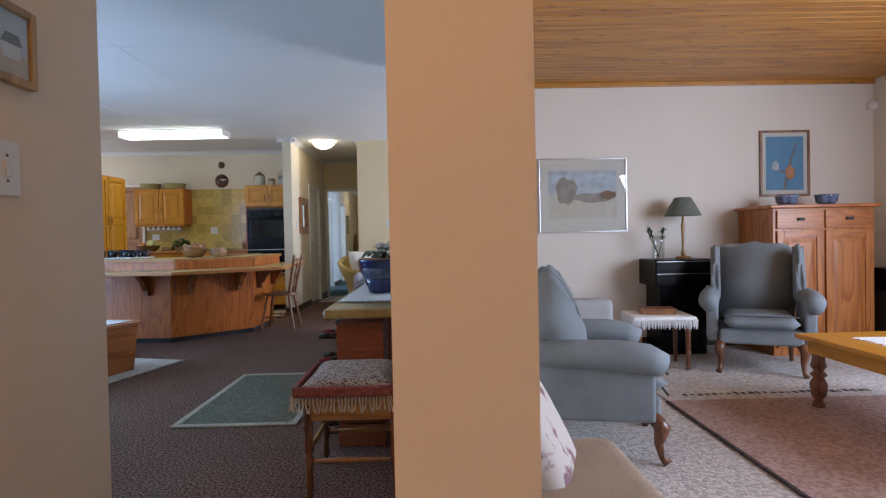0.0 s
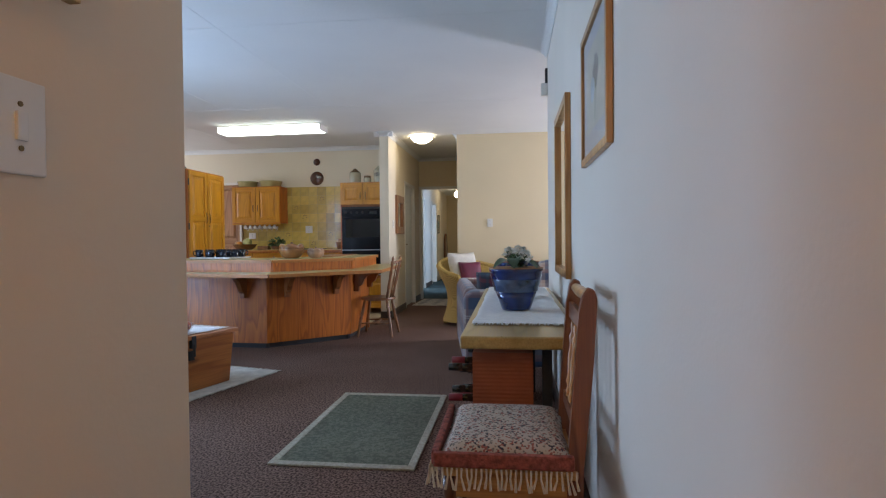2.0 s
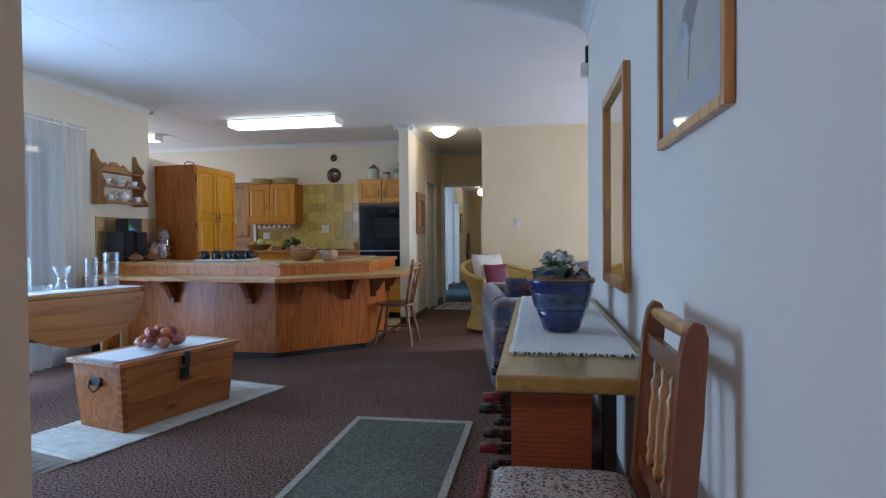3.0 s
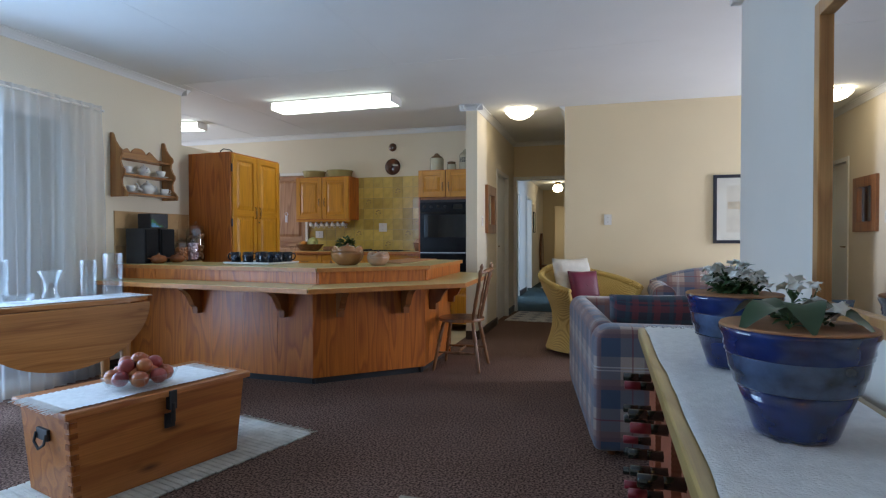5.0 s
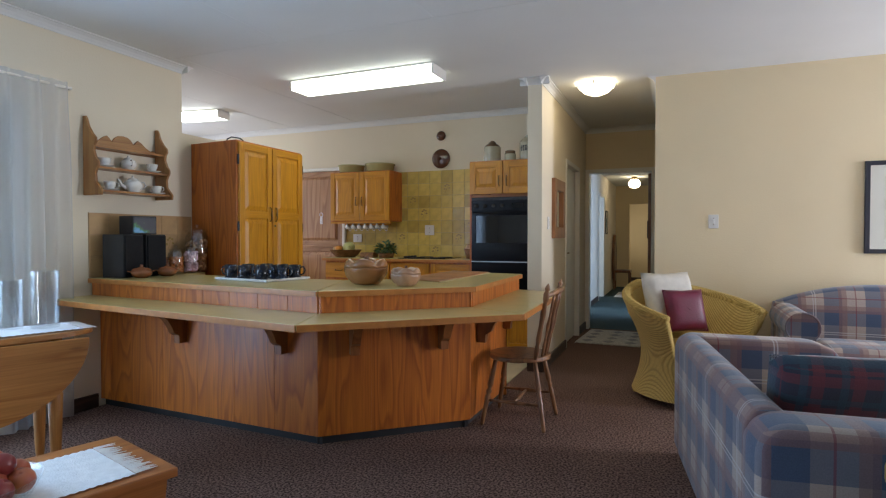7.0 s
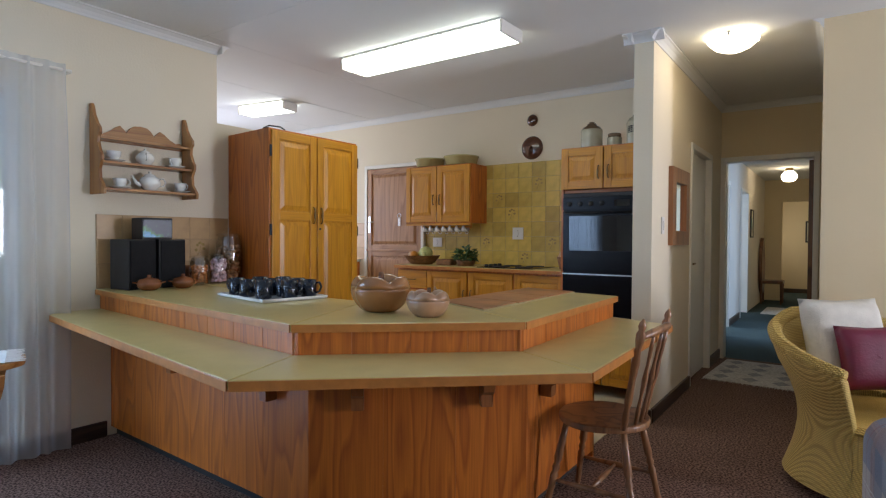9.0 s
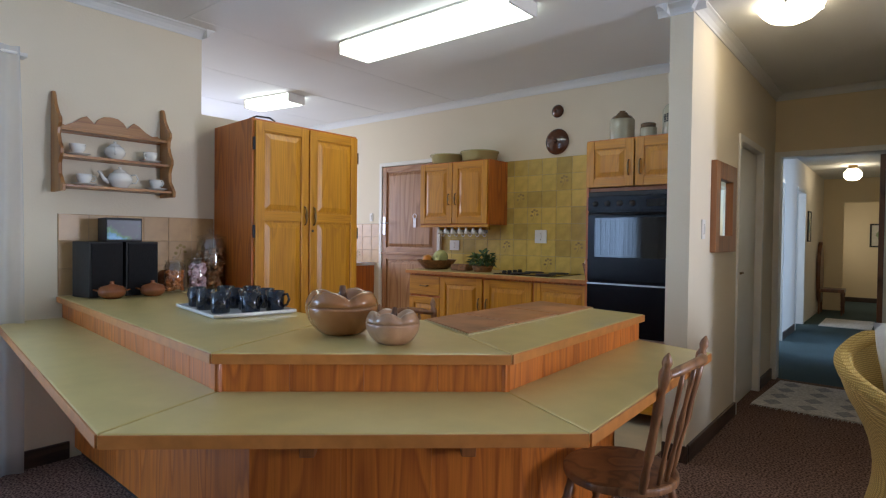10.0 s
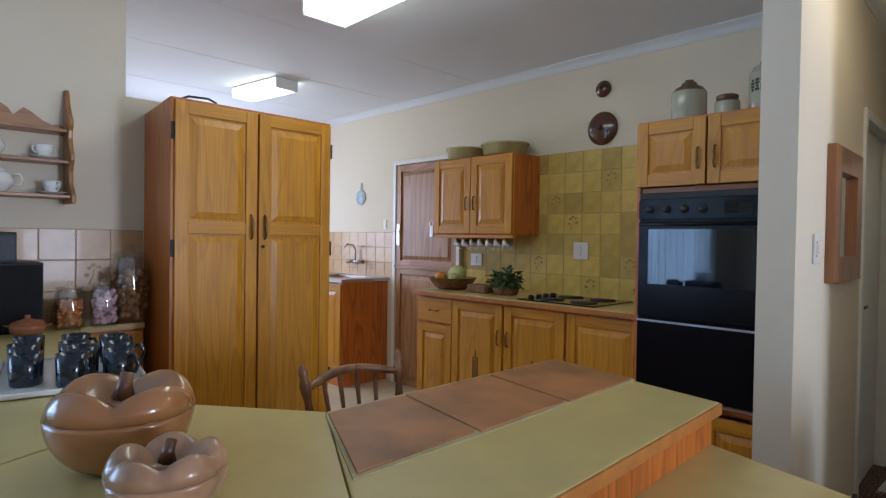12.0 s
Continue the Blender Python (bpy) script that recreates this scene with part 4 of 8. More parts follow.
def paint(name, color, vary=0.25, scale=14):
    return mat(name, color, 0.7, vary, scale)


M_GOLD = wood("gilt_wood_frame", (0.30, 0.17, 0.05), (0.50, 0.32, 0.11), "z", 0.35, 6, 0.3)
M_OAKFRAME = wood("orange_oak_frame", (0.38, 0.17, 0.05), (0.55, 0.29, 0.10), "z", 0.35, 8, 0.3)
M_REDFRAME = wood("reddish_frame", (0.22, 0.08, 0.03), (0.38, 0.16, 0.06), "z", 0.35, 8, 0.3)
M_BLUEBLACK = mat("blue_black_frame", (0.012, 0.016, 0.03), 0.35, 0.2, 10)
M_MOUNT = paint("cream_mount", (0.68, 0.66, 0.58), 0.03)
M_MOUNT_GREY = paint("grey_lilac_mount", (0.56, 0.54, 0.55), 0.05)
P_SKY = paint("pale_sky_paint", (0.50, 0.56, 0.60))
P_SAND = paint("sand_paint", (0.52, 0.42, 0.28))
P_ROOF = paint("dark_roof_paint", (0.10, 0.08, 0.07))
P_LIME = paint("limewash_paint", (0.68, 0.66, 0.60), 0.1)
P_GREEN = paint("leaf_green_paint", (0.30, 0.36, 0.20))
P_TEAL = paint("teal_paint", (0.28, 0.42, 0.42))
P_PALE = paint("pale_ground_paint", (0.62, 0.58, 0.48), 0.08)
P_BLUE = paint("bright_blue_paint", (0.05, 0.27, 0.47), 0.15)
P_BROWN = paint("brown_paint", (0.20, 0.12, 0.07))
P_GREYTREE = paint("grey_brown_paint", (0.33, 0.29, 0.25), 0.3)
P_ORANGE = paint("orange_paint", (0.55, 0.22, 0.08))

framed("picture", "landscape painting in a broad gilt wood frame", 0.215, 0.195, M_GOLD, 0.020, P_SKY, pose(-0.955, 1.385, 1.588, 0, 0, 90), [
    (flat(-0.094, -0.077, 0.094, -0.02, -0.0107), P_SAND), (flat(0.0, -0.035, 0.06, 0.0, -0.0111), P_LIME),
    (sheet([(-0.006, 0.0), (0.066, 0.0), (0.055, 0.026), (0.011, 0.026)], "y", -0.0117, -0.0113), P_ROOF), (blob(-0.045, -0.012, 0.028, 0.018, -0.0114, 3), P_GREYTREE)])
framed("picture", "flower drawing in an orange oak frame", 0.62, 0.50, M_OAKFRAME, 0.028, M_MOUNT_GREY, pose(0.02, 2.725, 1.655, 0, 0, -90), [
    (flat(-0.21, -0.14, 0.21, 0.16, -0.0107), P_PALE), (blob(0.02, 0.04, 0.07, 0.06, -0.0111, 5), P_GREYTREE), (blob(-0.05, 0.0, 0.05, 0.05, -0.0114, 6), P_SKY),
    (sheet([(0.0, -0.12), (0.008, -0.12), (0.03, 0.02), (0.022, 0.02)], "y", -0.0119, -0.0116), P_GREEN)])
wm = framed("mirror", "tall wall mirror in a narrow pine frame", 0.735, 0.95, M_OAKFRAME, 0.045, M_MIRROR, pose(0.02, 4.005, 1.39, 0, 0, -90), [], False, 0.03)
framed("mirror", "small mirror in a wide reddish frame", 0.56, 0.59, M_REDFRAME, 0.11, M_MIRROR, pose(-2.03, 9.43, 1.515, 0, 0, 90), [], False, 0.035)
framed("picture", "botanical print in a dark blue-black frame", 1.0, 0.735, M_BLUEBLACK, 0.035, M_MOUNT, pose(0.99, 9.08, 1.465), [
    (flat(-0.37, -0.25, 0.37, 0.25, -0.0107), P_PALE), (flat(-0.36, 0.0, 0.36, 0.08, -0.0109), P_SAND), (blob(-0.02, 0.13, 0.13, 0.08, -0.0112, 8), P_GREEN), (blob(-0.18, 0.02, 0.09, 0.08, -0.0113, 9), P_SAND),
    (blob(-0.03, -0.06, 0.12, 0.09, -0.0114, 10), P_TEAL), (blob(-0.16, -0.18, 0.08, 0.05, -0.0115, 11), P_TEAL), (blob(0.12, 0.06, 0.08, 0.05, -0.0116, 12), P_GREEN)])
framed("picture", "small dark print at the corridor's far end", 0.42, 0.5, M_MATT_BLACK, 0.03, P_PALE, pose(-1.45, 20.6, 1.45), [(blob(0, 0, 0.1, 0.12, -0.0107, 15), P_GREEN)], False)
for y, z in ((12.55, 1.6), (16.3, 1.55)):
    framed("picture", "small print in a thin dark frame on the corridor wall", 0.34, 0.5, M_MATT_BLACK, 0.02, P_PALE, pose(-2.3, y, z, 0, 0, 90), [(blob(0, 0, 0.08, 0.12, -0.0107, 16), P_TEAL)], False)


def switch_plate(at, w=0.08, h=0.125, rockers=1, name="light_switch"):
    t = thing(name, "white plastic switch plate on the wall", "switch", at)
    p = part("plate", box(-w / 2, -0.009, -h / 2, w / 2, -0.001, h / 2, 0.003), M_PLASTIC, t)
    part("rocker", box(-0.009, -0.014, -0.02, 0.009, -0.0085, 0.02, 0.002), M_WHITE, p)
    for s in (-1, 1):
        part("screw", lathe([(0.004, 0), (0.004, 0.002), (0, 0.002)], 8, m=pose(0, -0.0088, s * h * 0.23, 90, 0, 0)), M_BRASS, p)
    return t


switch_plate(pose(-0.955, 1.391, 1.285, 0, 0, 90), 0.088, 0.132)
switch_plate(pose(-0.60, 9.08, 1.365), 0.08, 0.12)
switch_plate(pose(-2.03, 8.98, 1.365, 0, 0, 90), 0.07, 0.12)
switch_plate(pose(-3.63, 9.837, 1.315), 0.12, 0.12)
switch_plate(pose(-5.85, 9.85, 1.52), 0.05, 0.09)
switch_plate(pose(-4.62, 9.837, 1.22), 0.12, 0.1)
det = thing("motion_sensor", "small two-part alarm sensor at the wall's end", "sensor", pose(0.02, 5.47, 2.40, 0, 0, -90))
part("bracket", box(-0.03, -0.02, -0.005, 0.03, -0.001, 0.12, 0.004), M_MATT_BLACK, det)
part("body", box(-0.03, -0.055, -0.10, 0.03, -0.001, 0.0, 0.008), M_PLASTIC, det)

# ---- window, curtain ----
win = thing("window_1", "white framed sliding glass door behind the curtain", "window", kind="structure")
for y0, y1 in ((3.1, 3.16), (4.52, 4.58), (5.94, 6.0)):
    part("window_frame", box(-4.88, y0, 0.06, -4.83, y1, 2.16, 0.003), M_TRIM, win)
for z0, z1 in ((0.06, 0.12), (2.10, 2.16)):
    part("window_frame", box(-4.879, 3.16, z0, -4.831, 4.52, z1, 0.003), M_TRIM, win)
    part("window_frame", box(-4.879, 4.58, z0, -4.831, 5.94, z1, 0.003), M_TRIM, win)
for y0, y1 in ((3.16, 4.52), (4.58, 5.94)):
    g = part("pane", box(-4.858, y0, 0.12, -4.853, y1, 2.10), M_GLASS, win)
    g.visible_shadow = False

sheer = bpy.data.materials.new("white_sheer_voile")
sheer.use_nodes = True
nt = sheer.node_tree
nt.nodes.remove(nt.nodes["Principled BSDF"])
o = nt.nodes["Material Output"]
tr, tl, df = nt.nodes.new("ShaderNodeBsdfTransparent"), nt.nodes.new("ShaderNodeBsdfTranslucent"), nt.nodes.new("ShaderNodeBsdfDiffuse")
tl.inputs[0].default_value = (0.88, 0.90, 0.93, 1)
df.inputs[0].default_value = (0.80, 0.81, 0.83, 1)
ma, mb = nt.nodes.new("ShaderNodeMixShader"), nt.nodes.new("ShaderNodeMixShader")
ma.inputs[0].default_value = 0.32
mb.inputs[0].default_value = 0.56
nt.links.new(tl.outputs[0], ma.inputs[1])
nt.links.new(df.outputs[0], ma.inputs[2])
nt.links.new(tr.outputs[0], mb.inputs[1])
nt.links.new(ma.outputs[0], mb.inputs[2])
nt.links.new(mb.outputs[0], o.inputs[0])

cur = thing("sheer_curtain", "long white pleated sheer curtain before a bright window", "curtain")
rng = random.Random(4)
bm = bmesh.new()
n, levels = 420, [0.015, 0.3, 0.8, 1.3, 1.8, 2.15, 2.2, 2.225, 2.27]
phase = [0.0]
for i in range(n):
    phase.append(phase[-1] + 0.40 + 0.22 * rng.random())
rows = []
for z in levels:
    gather = 1.0 if z < 2.1 else 0.45
    drop = (2.27 - z) / 2.27
    row = []
    for i in range(n + 1):
        y = 2.95 + 3.24 * i / n
        a = 0.028 * gather * (0.75 + 0.5 * noise.noise((y * 3, z * 0.4, 1)))
        x = -4.70 + a * math.sin(phase[i]) + 0.02 * drop * noise.noise((y * 2.0, z * 0.6, 7))
        row.append(bm.verts.new((x, y + 0.012 * math.sin(phase[i] * 0.5 + z), z)))
    rows.append(row)
for lo, hi in zip(rows, rows[1:]):
    for i in range(n):
        bm.faces.new((lo[i], lo[i + 1], hi[i + 1], hi[i]))
part("voile", bm, sheer, cur, "", True)
part("rail", tube([(-4.70, 2.9, 2.235), (-4.70, 6.22, 2.235)], 0.009, 8), M_PLASTIC, cur)
part("rail_end", box(-4.78, 6.205, 2.225, -4.695, 6.225, 2.245, 0.003), M_PLASTIC, cur)

# ---- splashback tiles ----
M_TILE = mat("yellow_glazed_tile", (0.57, 0.41, 0.10), 0.25, 0.26, 7, 0.05, 30, coat=0.3, island=True, spread=(0.76, 1.15))
M_TILE_B = mat("beige_glazed_tile", (0.50, 0.315, 0.145), 0.35, 0.14, 10, 0.05, 30, coat=0.1, island=True, spread=(0.93, 1.05))
M_GROUT_B = mat("beige_grout", (0.42, 0.28, 0.15), 0.8, 0.1, 20)
M_MOTIF = mat("olive_sprig_paint", (0.30, 0.20, 0.05), 0.4, 0.3, 30)


def tiles(name, label, origin, u_axis, normal_rz, nu, nv, size, material, skip=(), motifs=()):
    """A panel of glazed wall tiles; each tile is a piece of its own."""
    t = thing(name, label, "tiles", pose(*origin, 0, 0, normal_rz), kind="structure")
    part("grout", box(0, -0.008, 0, nu * size, -0.001, nv * size), M_GROUT_B if material is M_TILE_B else M_GROUT, t)
    first = None
    for i in range(nu):
        for j in range(nv):
            if (i, j) in skip:
                continue
            at = pose(i * size, 0, j * size)
            if first is None:
                first = part("tile", box(0.0015, -0.011, 0.0015, size - 0.0015, -0.003, size - 0.0015, 0.002, segments=1), material, t, at=at)
            else:
                again(first, t, at, "tile")
    for i, j in motifs:
        cx, cz = (i + 0.5) * size, (j + 0.5) * size
        bm = tube([(cx - 0.02, -0.0118, cz - 0.045), (cx, -0.0118, cz), (cx + 0.005, -0.0118, cz + 0.03)], 0.0016, 5)
        for k, (dx, dz) in enumerate(((-0.03, 0.0), (0.03, 0.01), (-0.02, 0.035), (0.025, 0.04), (0.0, 0.05))):
            bm = join(bm, blob(cx + dx, cz + dz, 0.014, 0.011, -0.0122 - 0.0001 * k, i * 7 + j + k, 9))
        part("sprig", bm, M_MOTIF, t, "olive flower sprig")
    return t


tiles("wall_tiles_kitchen", "mottled yellow glazed splashback tiles with flower sprigs", (-4.81, 9.85, 0.99), "x", 0, 13, 7, 0.1475, M_TILE, motifs=((6, 4), (9, 5), (7, 3), (10, 1), (8, 0), (11, 2), (5, 1), (2, 2)))
tiles("wall_tiles_counter", "beige glazed tiles behind the counter", (-4.78, 6.385, 0.94), "y", 90, 6, 3, 0.155, M_TILE_B, motifs=((4, 1),))
tiles("wall_tiles_scullery", "beige glazed tiles over the sink", (-7.47, 9.85, 1.0), "x", 0, 12, 3, 0.148, M_TILE_B, motifs=((7, 0), (9, 0)))

# ---- living room ceiling of boards ----
M_KNOTTY = wood("varnished_knotty_pine", (0.42, 0.16, 0.022), (0.60, 0.27, 0.045), "x", 0.4, 3, 0.25, 0.26, 1.4, 0.0, 2.4)
bm = bmesh.new()
yy = -2.5
while yy < 5.5:
    box(0.1, yy + 0.003, 2.562, 4.56, min(yy + 0.087, 5.5), 2.58, 0.005, bm, 1)
    yy += 0.09
box(0.1, -2.5, 2.582, 4.56, 5.5, 2.64, 0, bm)
structure("ceiling_living", bm, M_KNOTTY, "varnished knotty pine board ceiling", "ceiling")
structure("trim_living", box(0.175, 5.47, 2.52, 4.41, 5.5, 2.565, 0.006), M_KNOTTY, "pine ceiling moulding", "moulding")


# ---- lounge ----
def fringe(parent, p, q, outward, length, n, z, material, name="fringe"):
    """Loose yarn ends along an edge from p to q, lying outward."""
    rng = random.Random(n)
    bm = bmesh.new()
    for i in range(n):
        s = (i + 0.5) / n
        x, y = p[0] + (q[0] - p[0]) * s, p[1] + (q[1] - p[1]) * s
        j = (rng.random() - 0.5) * 0.012
        ln = length * (0.75 + 0.4 * rng.random())
        dx, dy = outward
        tube([(x, y, z), (x + dx * ln * 0.5 - dy * j, y + dy * ln * 0.5 + dx * j, z * 0.8), (x + dx * ln - dy * 2 * j, y + dy * ln + dx * 2 * j, max(0.002, z * 0.4))], [0.0022, 0.002, 0.0012], 5, bm)
    return part(name, bm, material, parent, "loose yarn fringe")


M_RUG = carpet("sage_woven_rug", (0.125, 0.13, 0.095), (0.20, 0.205, 0.155), 160)
M_RUGEDGE = carpet("cream_rug_binding", (0.42, 0.38, 0.30), (0.52, 0.48, 0.38), 160)
rug = thing("flatweave_rug", "sage green flatweave rug with a cream bound edge", "rug", pose(-1.13, 4.06, 0.0, 0, 0, -0.4))
part("field", box(-0.335, -0.62, 0.001, 0.335, 0.62, 0.010, 0.002), M_RUG, rug)
for x0, y0, x1, y1 in ((-0.375, -0.665, -0.335, 0.665), (0.335, -0.665, 0.375, 0.665), (-0.335, -0.665, 0.335, -0.62), (-0.335, 0.62, 0.335, 0.665)):
    part("binding", box(x0, y0, 0.001, x1, y1, 0.013, 0.004), M_RUGEDGE, rug, "cream bound edge")

M_COTTON = mat("white_ribbed_cotton", (0.86, 0.86, 0.84), 0.9, 0.06, 30, 0.5, 160)
M_RAG = mat("white_rag_weave", (0.62, 0.59, 0.52), 0.95, 0.14, 12, 0.7, 120)
rag = thing("rag_rug", "white woven rag rug with fringed ends under the chest", "rug", pose(-2.815, 4.67, 0.0, 0, 0, 74.5))
bm = bmesh.new()
for i in range(44):
    x = -0.80 + i * 0.0364
    box(x, -0.33 + 0.004 * math.sin(i * 2.1), 0.001, x + 0.034, 0.33 + 0.004 * math.sin(i * 1.3), 0.013 + 0.001 * (i % 2), 0.004, bm, 1)
part("weave", bm, M_RAG, rag)
fringe(rag, (-0.80, -0.32), (-0.80, 0.32), (-1, 0), 0.16, 60, 0.008, M_RAG)
fringe(rag, (0.80, -0.32), (0.80, 0.32), (1, 0), 0.06, 60, 0.008, M_RAG)

chest = thing("blanket_chest", "knotty pine blanket chest with black iron latch", "chest", pose(-2.845, 4.665, 0.014, 0, 0, 73.5))
chest.scale = (0.935, 1.0, 1.0)
M_CHEST_X = wood("knotty_pine_boards", (0.36, 0.105, 0.022), (0.54, 0.195, 0.045), "x", 0.40, 7, 0.25, 0.16)
bm = bmesh.new()
low = [bm.verts.new(c) for c in ((-0.435, -0.20, 0.0), (0.435, -0.20, 0.0), (0.435, 0.20, 0.0), (-0.435, 0.20, 0.0))]
top = [bm.verts.new(c) for c in ((-0.465, -0.225, 0.39), (0.465, -0.225, 0.39), (0.465, 0.225, 0.39), (-0.465, 0.225, 0.39))]
bm.faces.new(low)
bm.faces.new(top)
for i in range(4):
    bm.faces.new((low[i], low[(i + 1) % 4], top[(i + 1) % 4], top[i]))
bmesh.ops.bevel(bm, geom=bm.edges[:], offset=0.004, segments=2, affect="EDGES")
body = part("body", bm, M_CHEST_X, chest)
part("lid", box(-0.49, -0.25, 0.392, 0.49, 0.25, 0.425, 0.006), M_CHEST_X, chest, "pine lid")
for k in range(8):
    z = 0.03 + k * 0.046
    part("dovetail", box(-0.4405 - 0.077 * z, -0.207 - 0.064 * z, z, -0.405 - 0.077 * z, -0.198 - 0.064 * z, z + 0.024), M_CHEST, body, "pale end-grain dovetail")
    part("dovetail", box(-0.4425 - 0.077 * z, -0.20 - 0.064 * z, z, -0.434 - 0.077 * z, -0.17 - 0.064 * z, z + 0.024), M_CHEST, body)
latch = part("latch", box(-0.012, -0.2565, 0.33, 0.030, -0.224, 0.42, 0.003), M_MATT_BLACK, chest, "black iron hasp")
part("pin", tube([(0.01, -0.252, 0.36), (0.01, -0.252, 0.27)], 0.011, 8), M_MATT_BLACK, latch)
part("hasp_plate", box(-0.02, -0.232, 0.24, 0.034, -0.221, 0.31, 0.003), M_MATT_BLACK, latch)
hd = part("end_plate", box(-0.474, -0.05, 0.27, -0.458, 0.05, 0.32, 0.003), M_MATT_BLACK, chest, "black iron handle plate")
part("bail", tube([(-0.476, -0.045, 0.30), (-0.485, -0.045, 0.26), (-0.487, 0.0, 0.235), (-0.485, 0.045, 0.26), (-0.476, 0.045, 0.30)], 0.006, 8), M_MATT_BLACK, hd, "", True)

def cloth_runner(name, label, at, w, d, thick, rows_of, fringe_len, along=False):
    """A ribbed cloth lying flat, w along x and d along y, with fringed ends."""
    t = thing(name, label, "cloth", at)
    bm = bmesh.new()
    nx, ny = rows_of, 22 if along else 10
    grid = []
    for i in range(nx + 1):
        col = []
        for j in range(ny + 1):
            x, y = -w / 2 + w * i / nx, -d / 2 + d * j / ny
            col.append(bm.verts.new((x, y + 0.006 * noise.noise((x * 5, y * 3, 2)), thick * (0.5 + 0.5 * ((j if along else i) % 2)) + 0.002 * noise.noise((x * 9, y * 9, 0)))))
        grid.append(col)
    for i in range(nx):
        for j in range(ny):
            bm.faces.new((grid[i][j], grid[i + 1][j], grid[i + 1][j + 1], grid[i][j + 1]))
    part("cloth", bm, M_COTTON, t, "", True)
    fringe(t, (-w / 2, -d / 2), (-w / 2, d / 2), (-1, 0), fringe_len, 46, thick, M_COTTON)
    fringe(t, (w / 2, -d / 2), (w / 2, d / 2), (1, 0), fringe_len, 46, thick, M_COTTON)
    return t


cloth_runner("table_runner", "white fringed cotton runner on the chest", pose(-2.83, 4.61, 0.4405, 0, 0, 73.5), 0.77, 0.36, 0.006, 60, 0.07)

bowl = thing("fruit_bowl", "shallow clear glass bowl on the chest", "bowl", pose(-2.78, 4.585, 0.449))
g = part("glass_dish", lathe([(0, 0.0), (0.10, 0.0), (0.14, 0.012), (0.165, 0.06), (0.168, 0.068), (0.162, 0.066), (0.135, 0.02), (0.10, 0.008), (0, 0.008)], 32, cap=False), M_GLASS, bowl, "", True)
g.visible_shadow = False


def fruit_mat(name, a, b):
    m = mat(name, a, 0.35, 0.1, 8, coat=0.2)
    r = [n for n in m.node_tree.nodes if n.type == "VALTORGB"][0]
    r.color_ramp.elements[0].color, r.color_ramp.elements[1].color = (*a, 1), (*b, 1)
    return m


M_PEACH = fruit_mat("red_gold_peach_skin", (0.32, 0.035, 0.03), (0.62, 0.24, 0.07))
M_PLUM = fruit_mat("dark_red_skin", (0.16, 0.015, 0.025), (0.42, 0.07, 0.05))


def fruit(name, label, x, y, z, r, material, squash=0.93, group="fruit in the glass bowl"):
    prof = [(0, -squash * r * 0.98)]
    for k in range(1, 12):
        a = -math.pi / 2 + math.pi * k / 12
        prof.append((r * math.cos(a), squash * r * math.sin(a)))
    prof += [(r * 0.1, squash * r * 0.9), (0, squash * r * 0.82)]
    ob = part(name, lathe(prof, 18, cap=False), material, None, label, True, pose(x, y, z, 20 * math.sin(x * 90), 25 * math.cos(y * 70), 0))
    return tagged(ob, "", "fruit", group)


rng = random.Random(12)
k = 0
for ring, count, rad, z in ((0, 8, 0.112, 0.505), (1, 4, 0.05, 0.515), (2, 5, 0.065, 0.555), (3, 1, 0.0, 0.575)):
    for i in range(count):
        a = 2 * math.pi * i / count + ring * 0.4
        fruit("peach", "ripe red and gold peach in the bowl" if k % 3 else "dark red plum in the bowl", -2.78 + rad * math.cos(a), 4.585 + rad * math.sin(a), z - 0.003 * (k % 2), 0.036 + 0.004 * rng.random(), M_PEACH if k % 3 else M_PLUM)
        k += 1

# drop-leaf table
dl = thing("drop_leaf_table", "pine drop-leaf table with one rounded leaf hanging", "table", pose(-3.98, 5.14, 0, 0, 0, 71))
M_PALEPINE = wood("pale_pine_x", (0.34, 0.125, 0.022), (0.51, 0.225, 0.055), "x", 0.4, 8, 0.3, 0.10)
M_PALEPINE_Z = wood("pale_pine_z", (0.34, 0.125, 0.022), (0.51, 0.225, 0.055), "z", 0.4, 8, 0.3)
outline = [(0.565 * math.copysign(abs(math.cos(a)) ** 0.42, math.cos(a)), 0.205 * math.copysign(abs(math.sin(a)) ** 0.7, math.sin(a))) for a in [2 * math.pi * k / 40 for k in range(40)]]
part("tabletop", slab(outline, 0.735, 0.76, 0.006), M_PALEPINE, dl)
leaf = [(0.50 * math.cos(a), 0.728 + 0.38 * math.sin(a)) for a in [math.pi + math.pi * k / 28 for k in range(29)]]
part("leaf", sheet(leaf, "y", -0.222, -0.200, 0.003), M_PALEPINE, dl, "hanging half-round leaf")
part("leaf", sheet(leaf, "y", 0.200, 0.222, 0.003), M_PALEPINE, dl)
part("apron", box(-0.40, -0.15, 0.62, 0.40, -0.13, 0.735), M_PALEPINE, dl)
part("apron", box(-0.40, 0.13, 0.62, 0.40, 0.15, 0.735), M_PALEPINE, dl)
LEG = [(0, 0.016), (0.04, 0.024), (0.10, 0.018), (0.16, 0.022), (0.45, 0.03), (0.62, 0.034), (0.66, 0.024), (0.69, 0.034), (0.72, 0.026), (0.76, 0.036), (0.80, 0.03), (1.0, 0.034)]
for x in (-0.37, 0.37):
    for y in (-0.14, 0.14):
        part("leg", turned((x, y, 0.001), (x, y, 0.735), LEG, 14), M_PALEPINE_Z, dl, "", True)
cloth_runner("table_runner", "white fringed cotton runner on the drop-leaf table", pose(-3.985, 5.15, 0.7615, 0, 0, 71), 0.98, 0.3, 0.005, 60, 0.06)


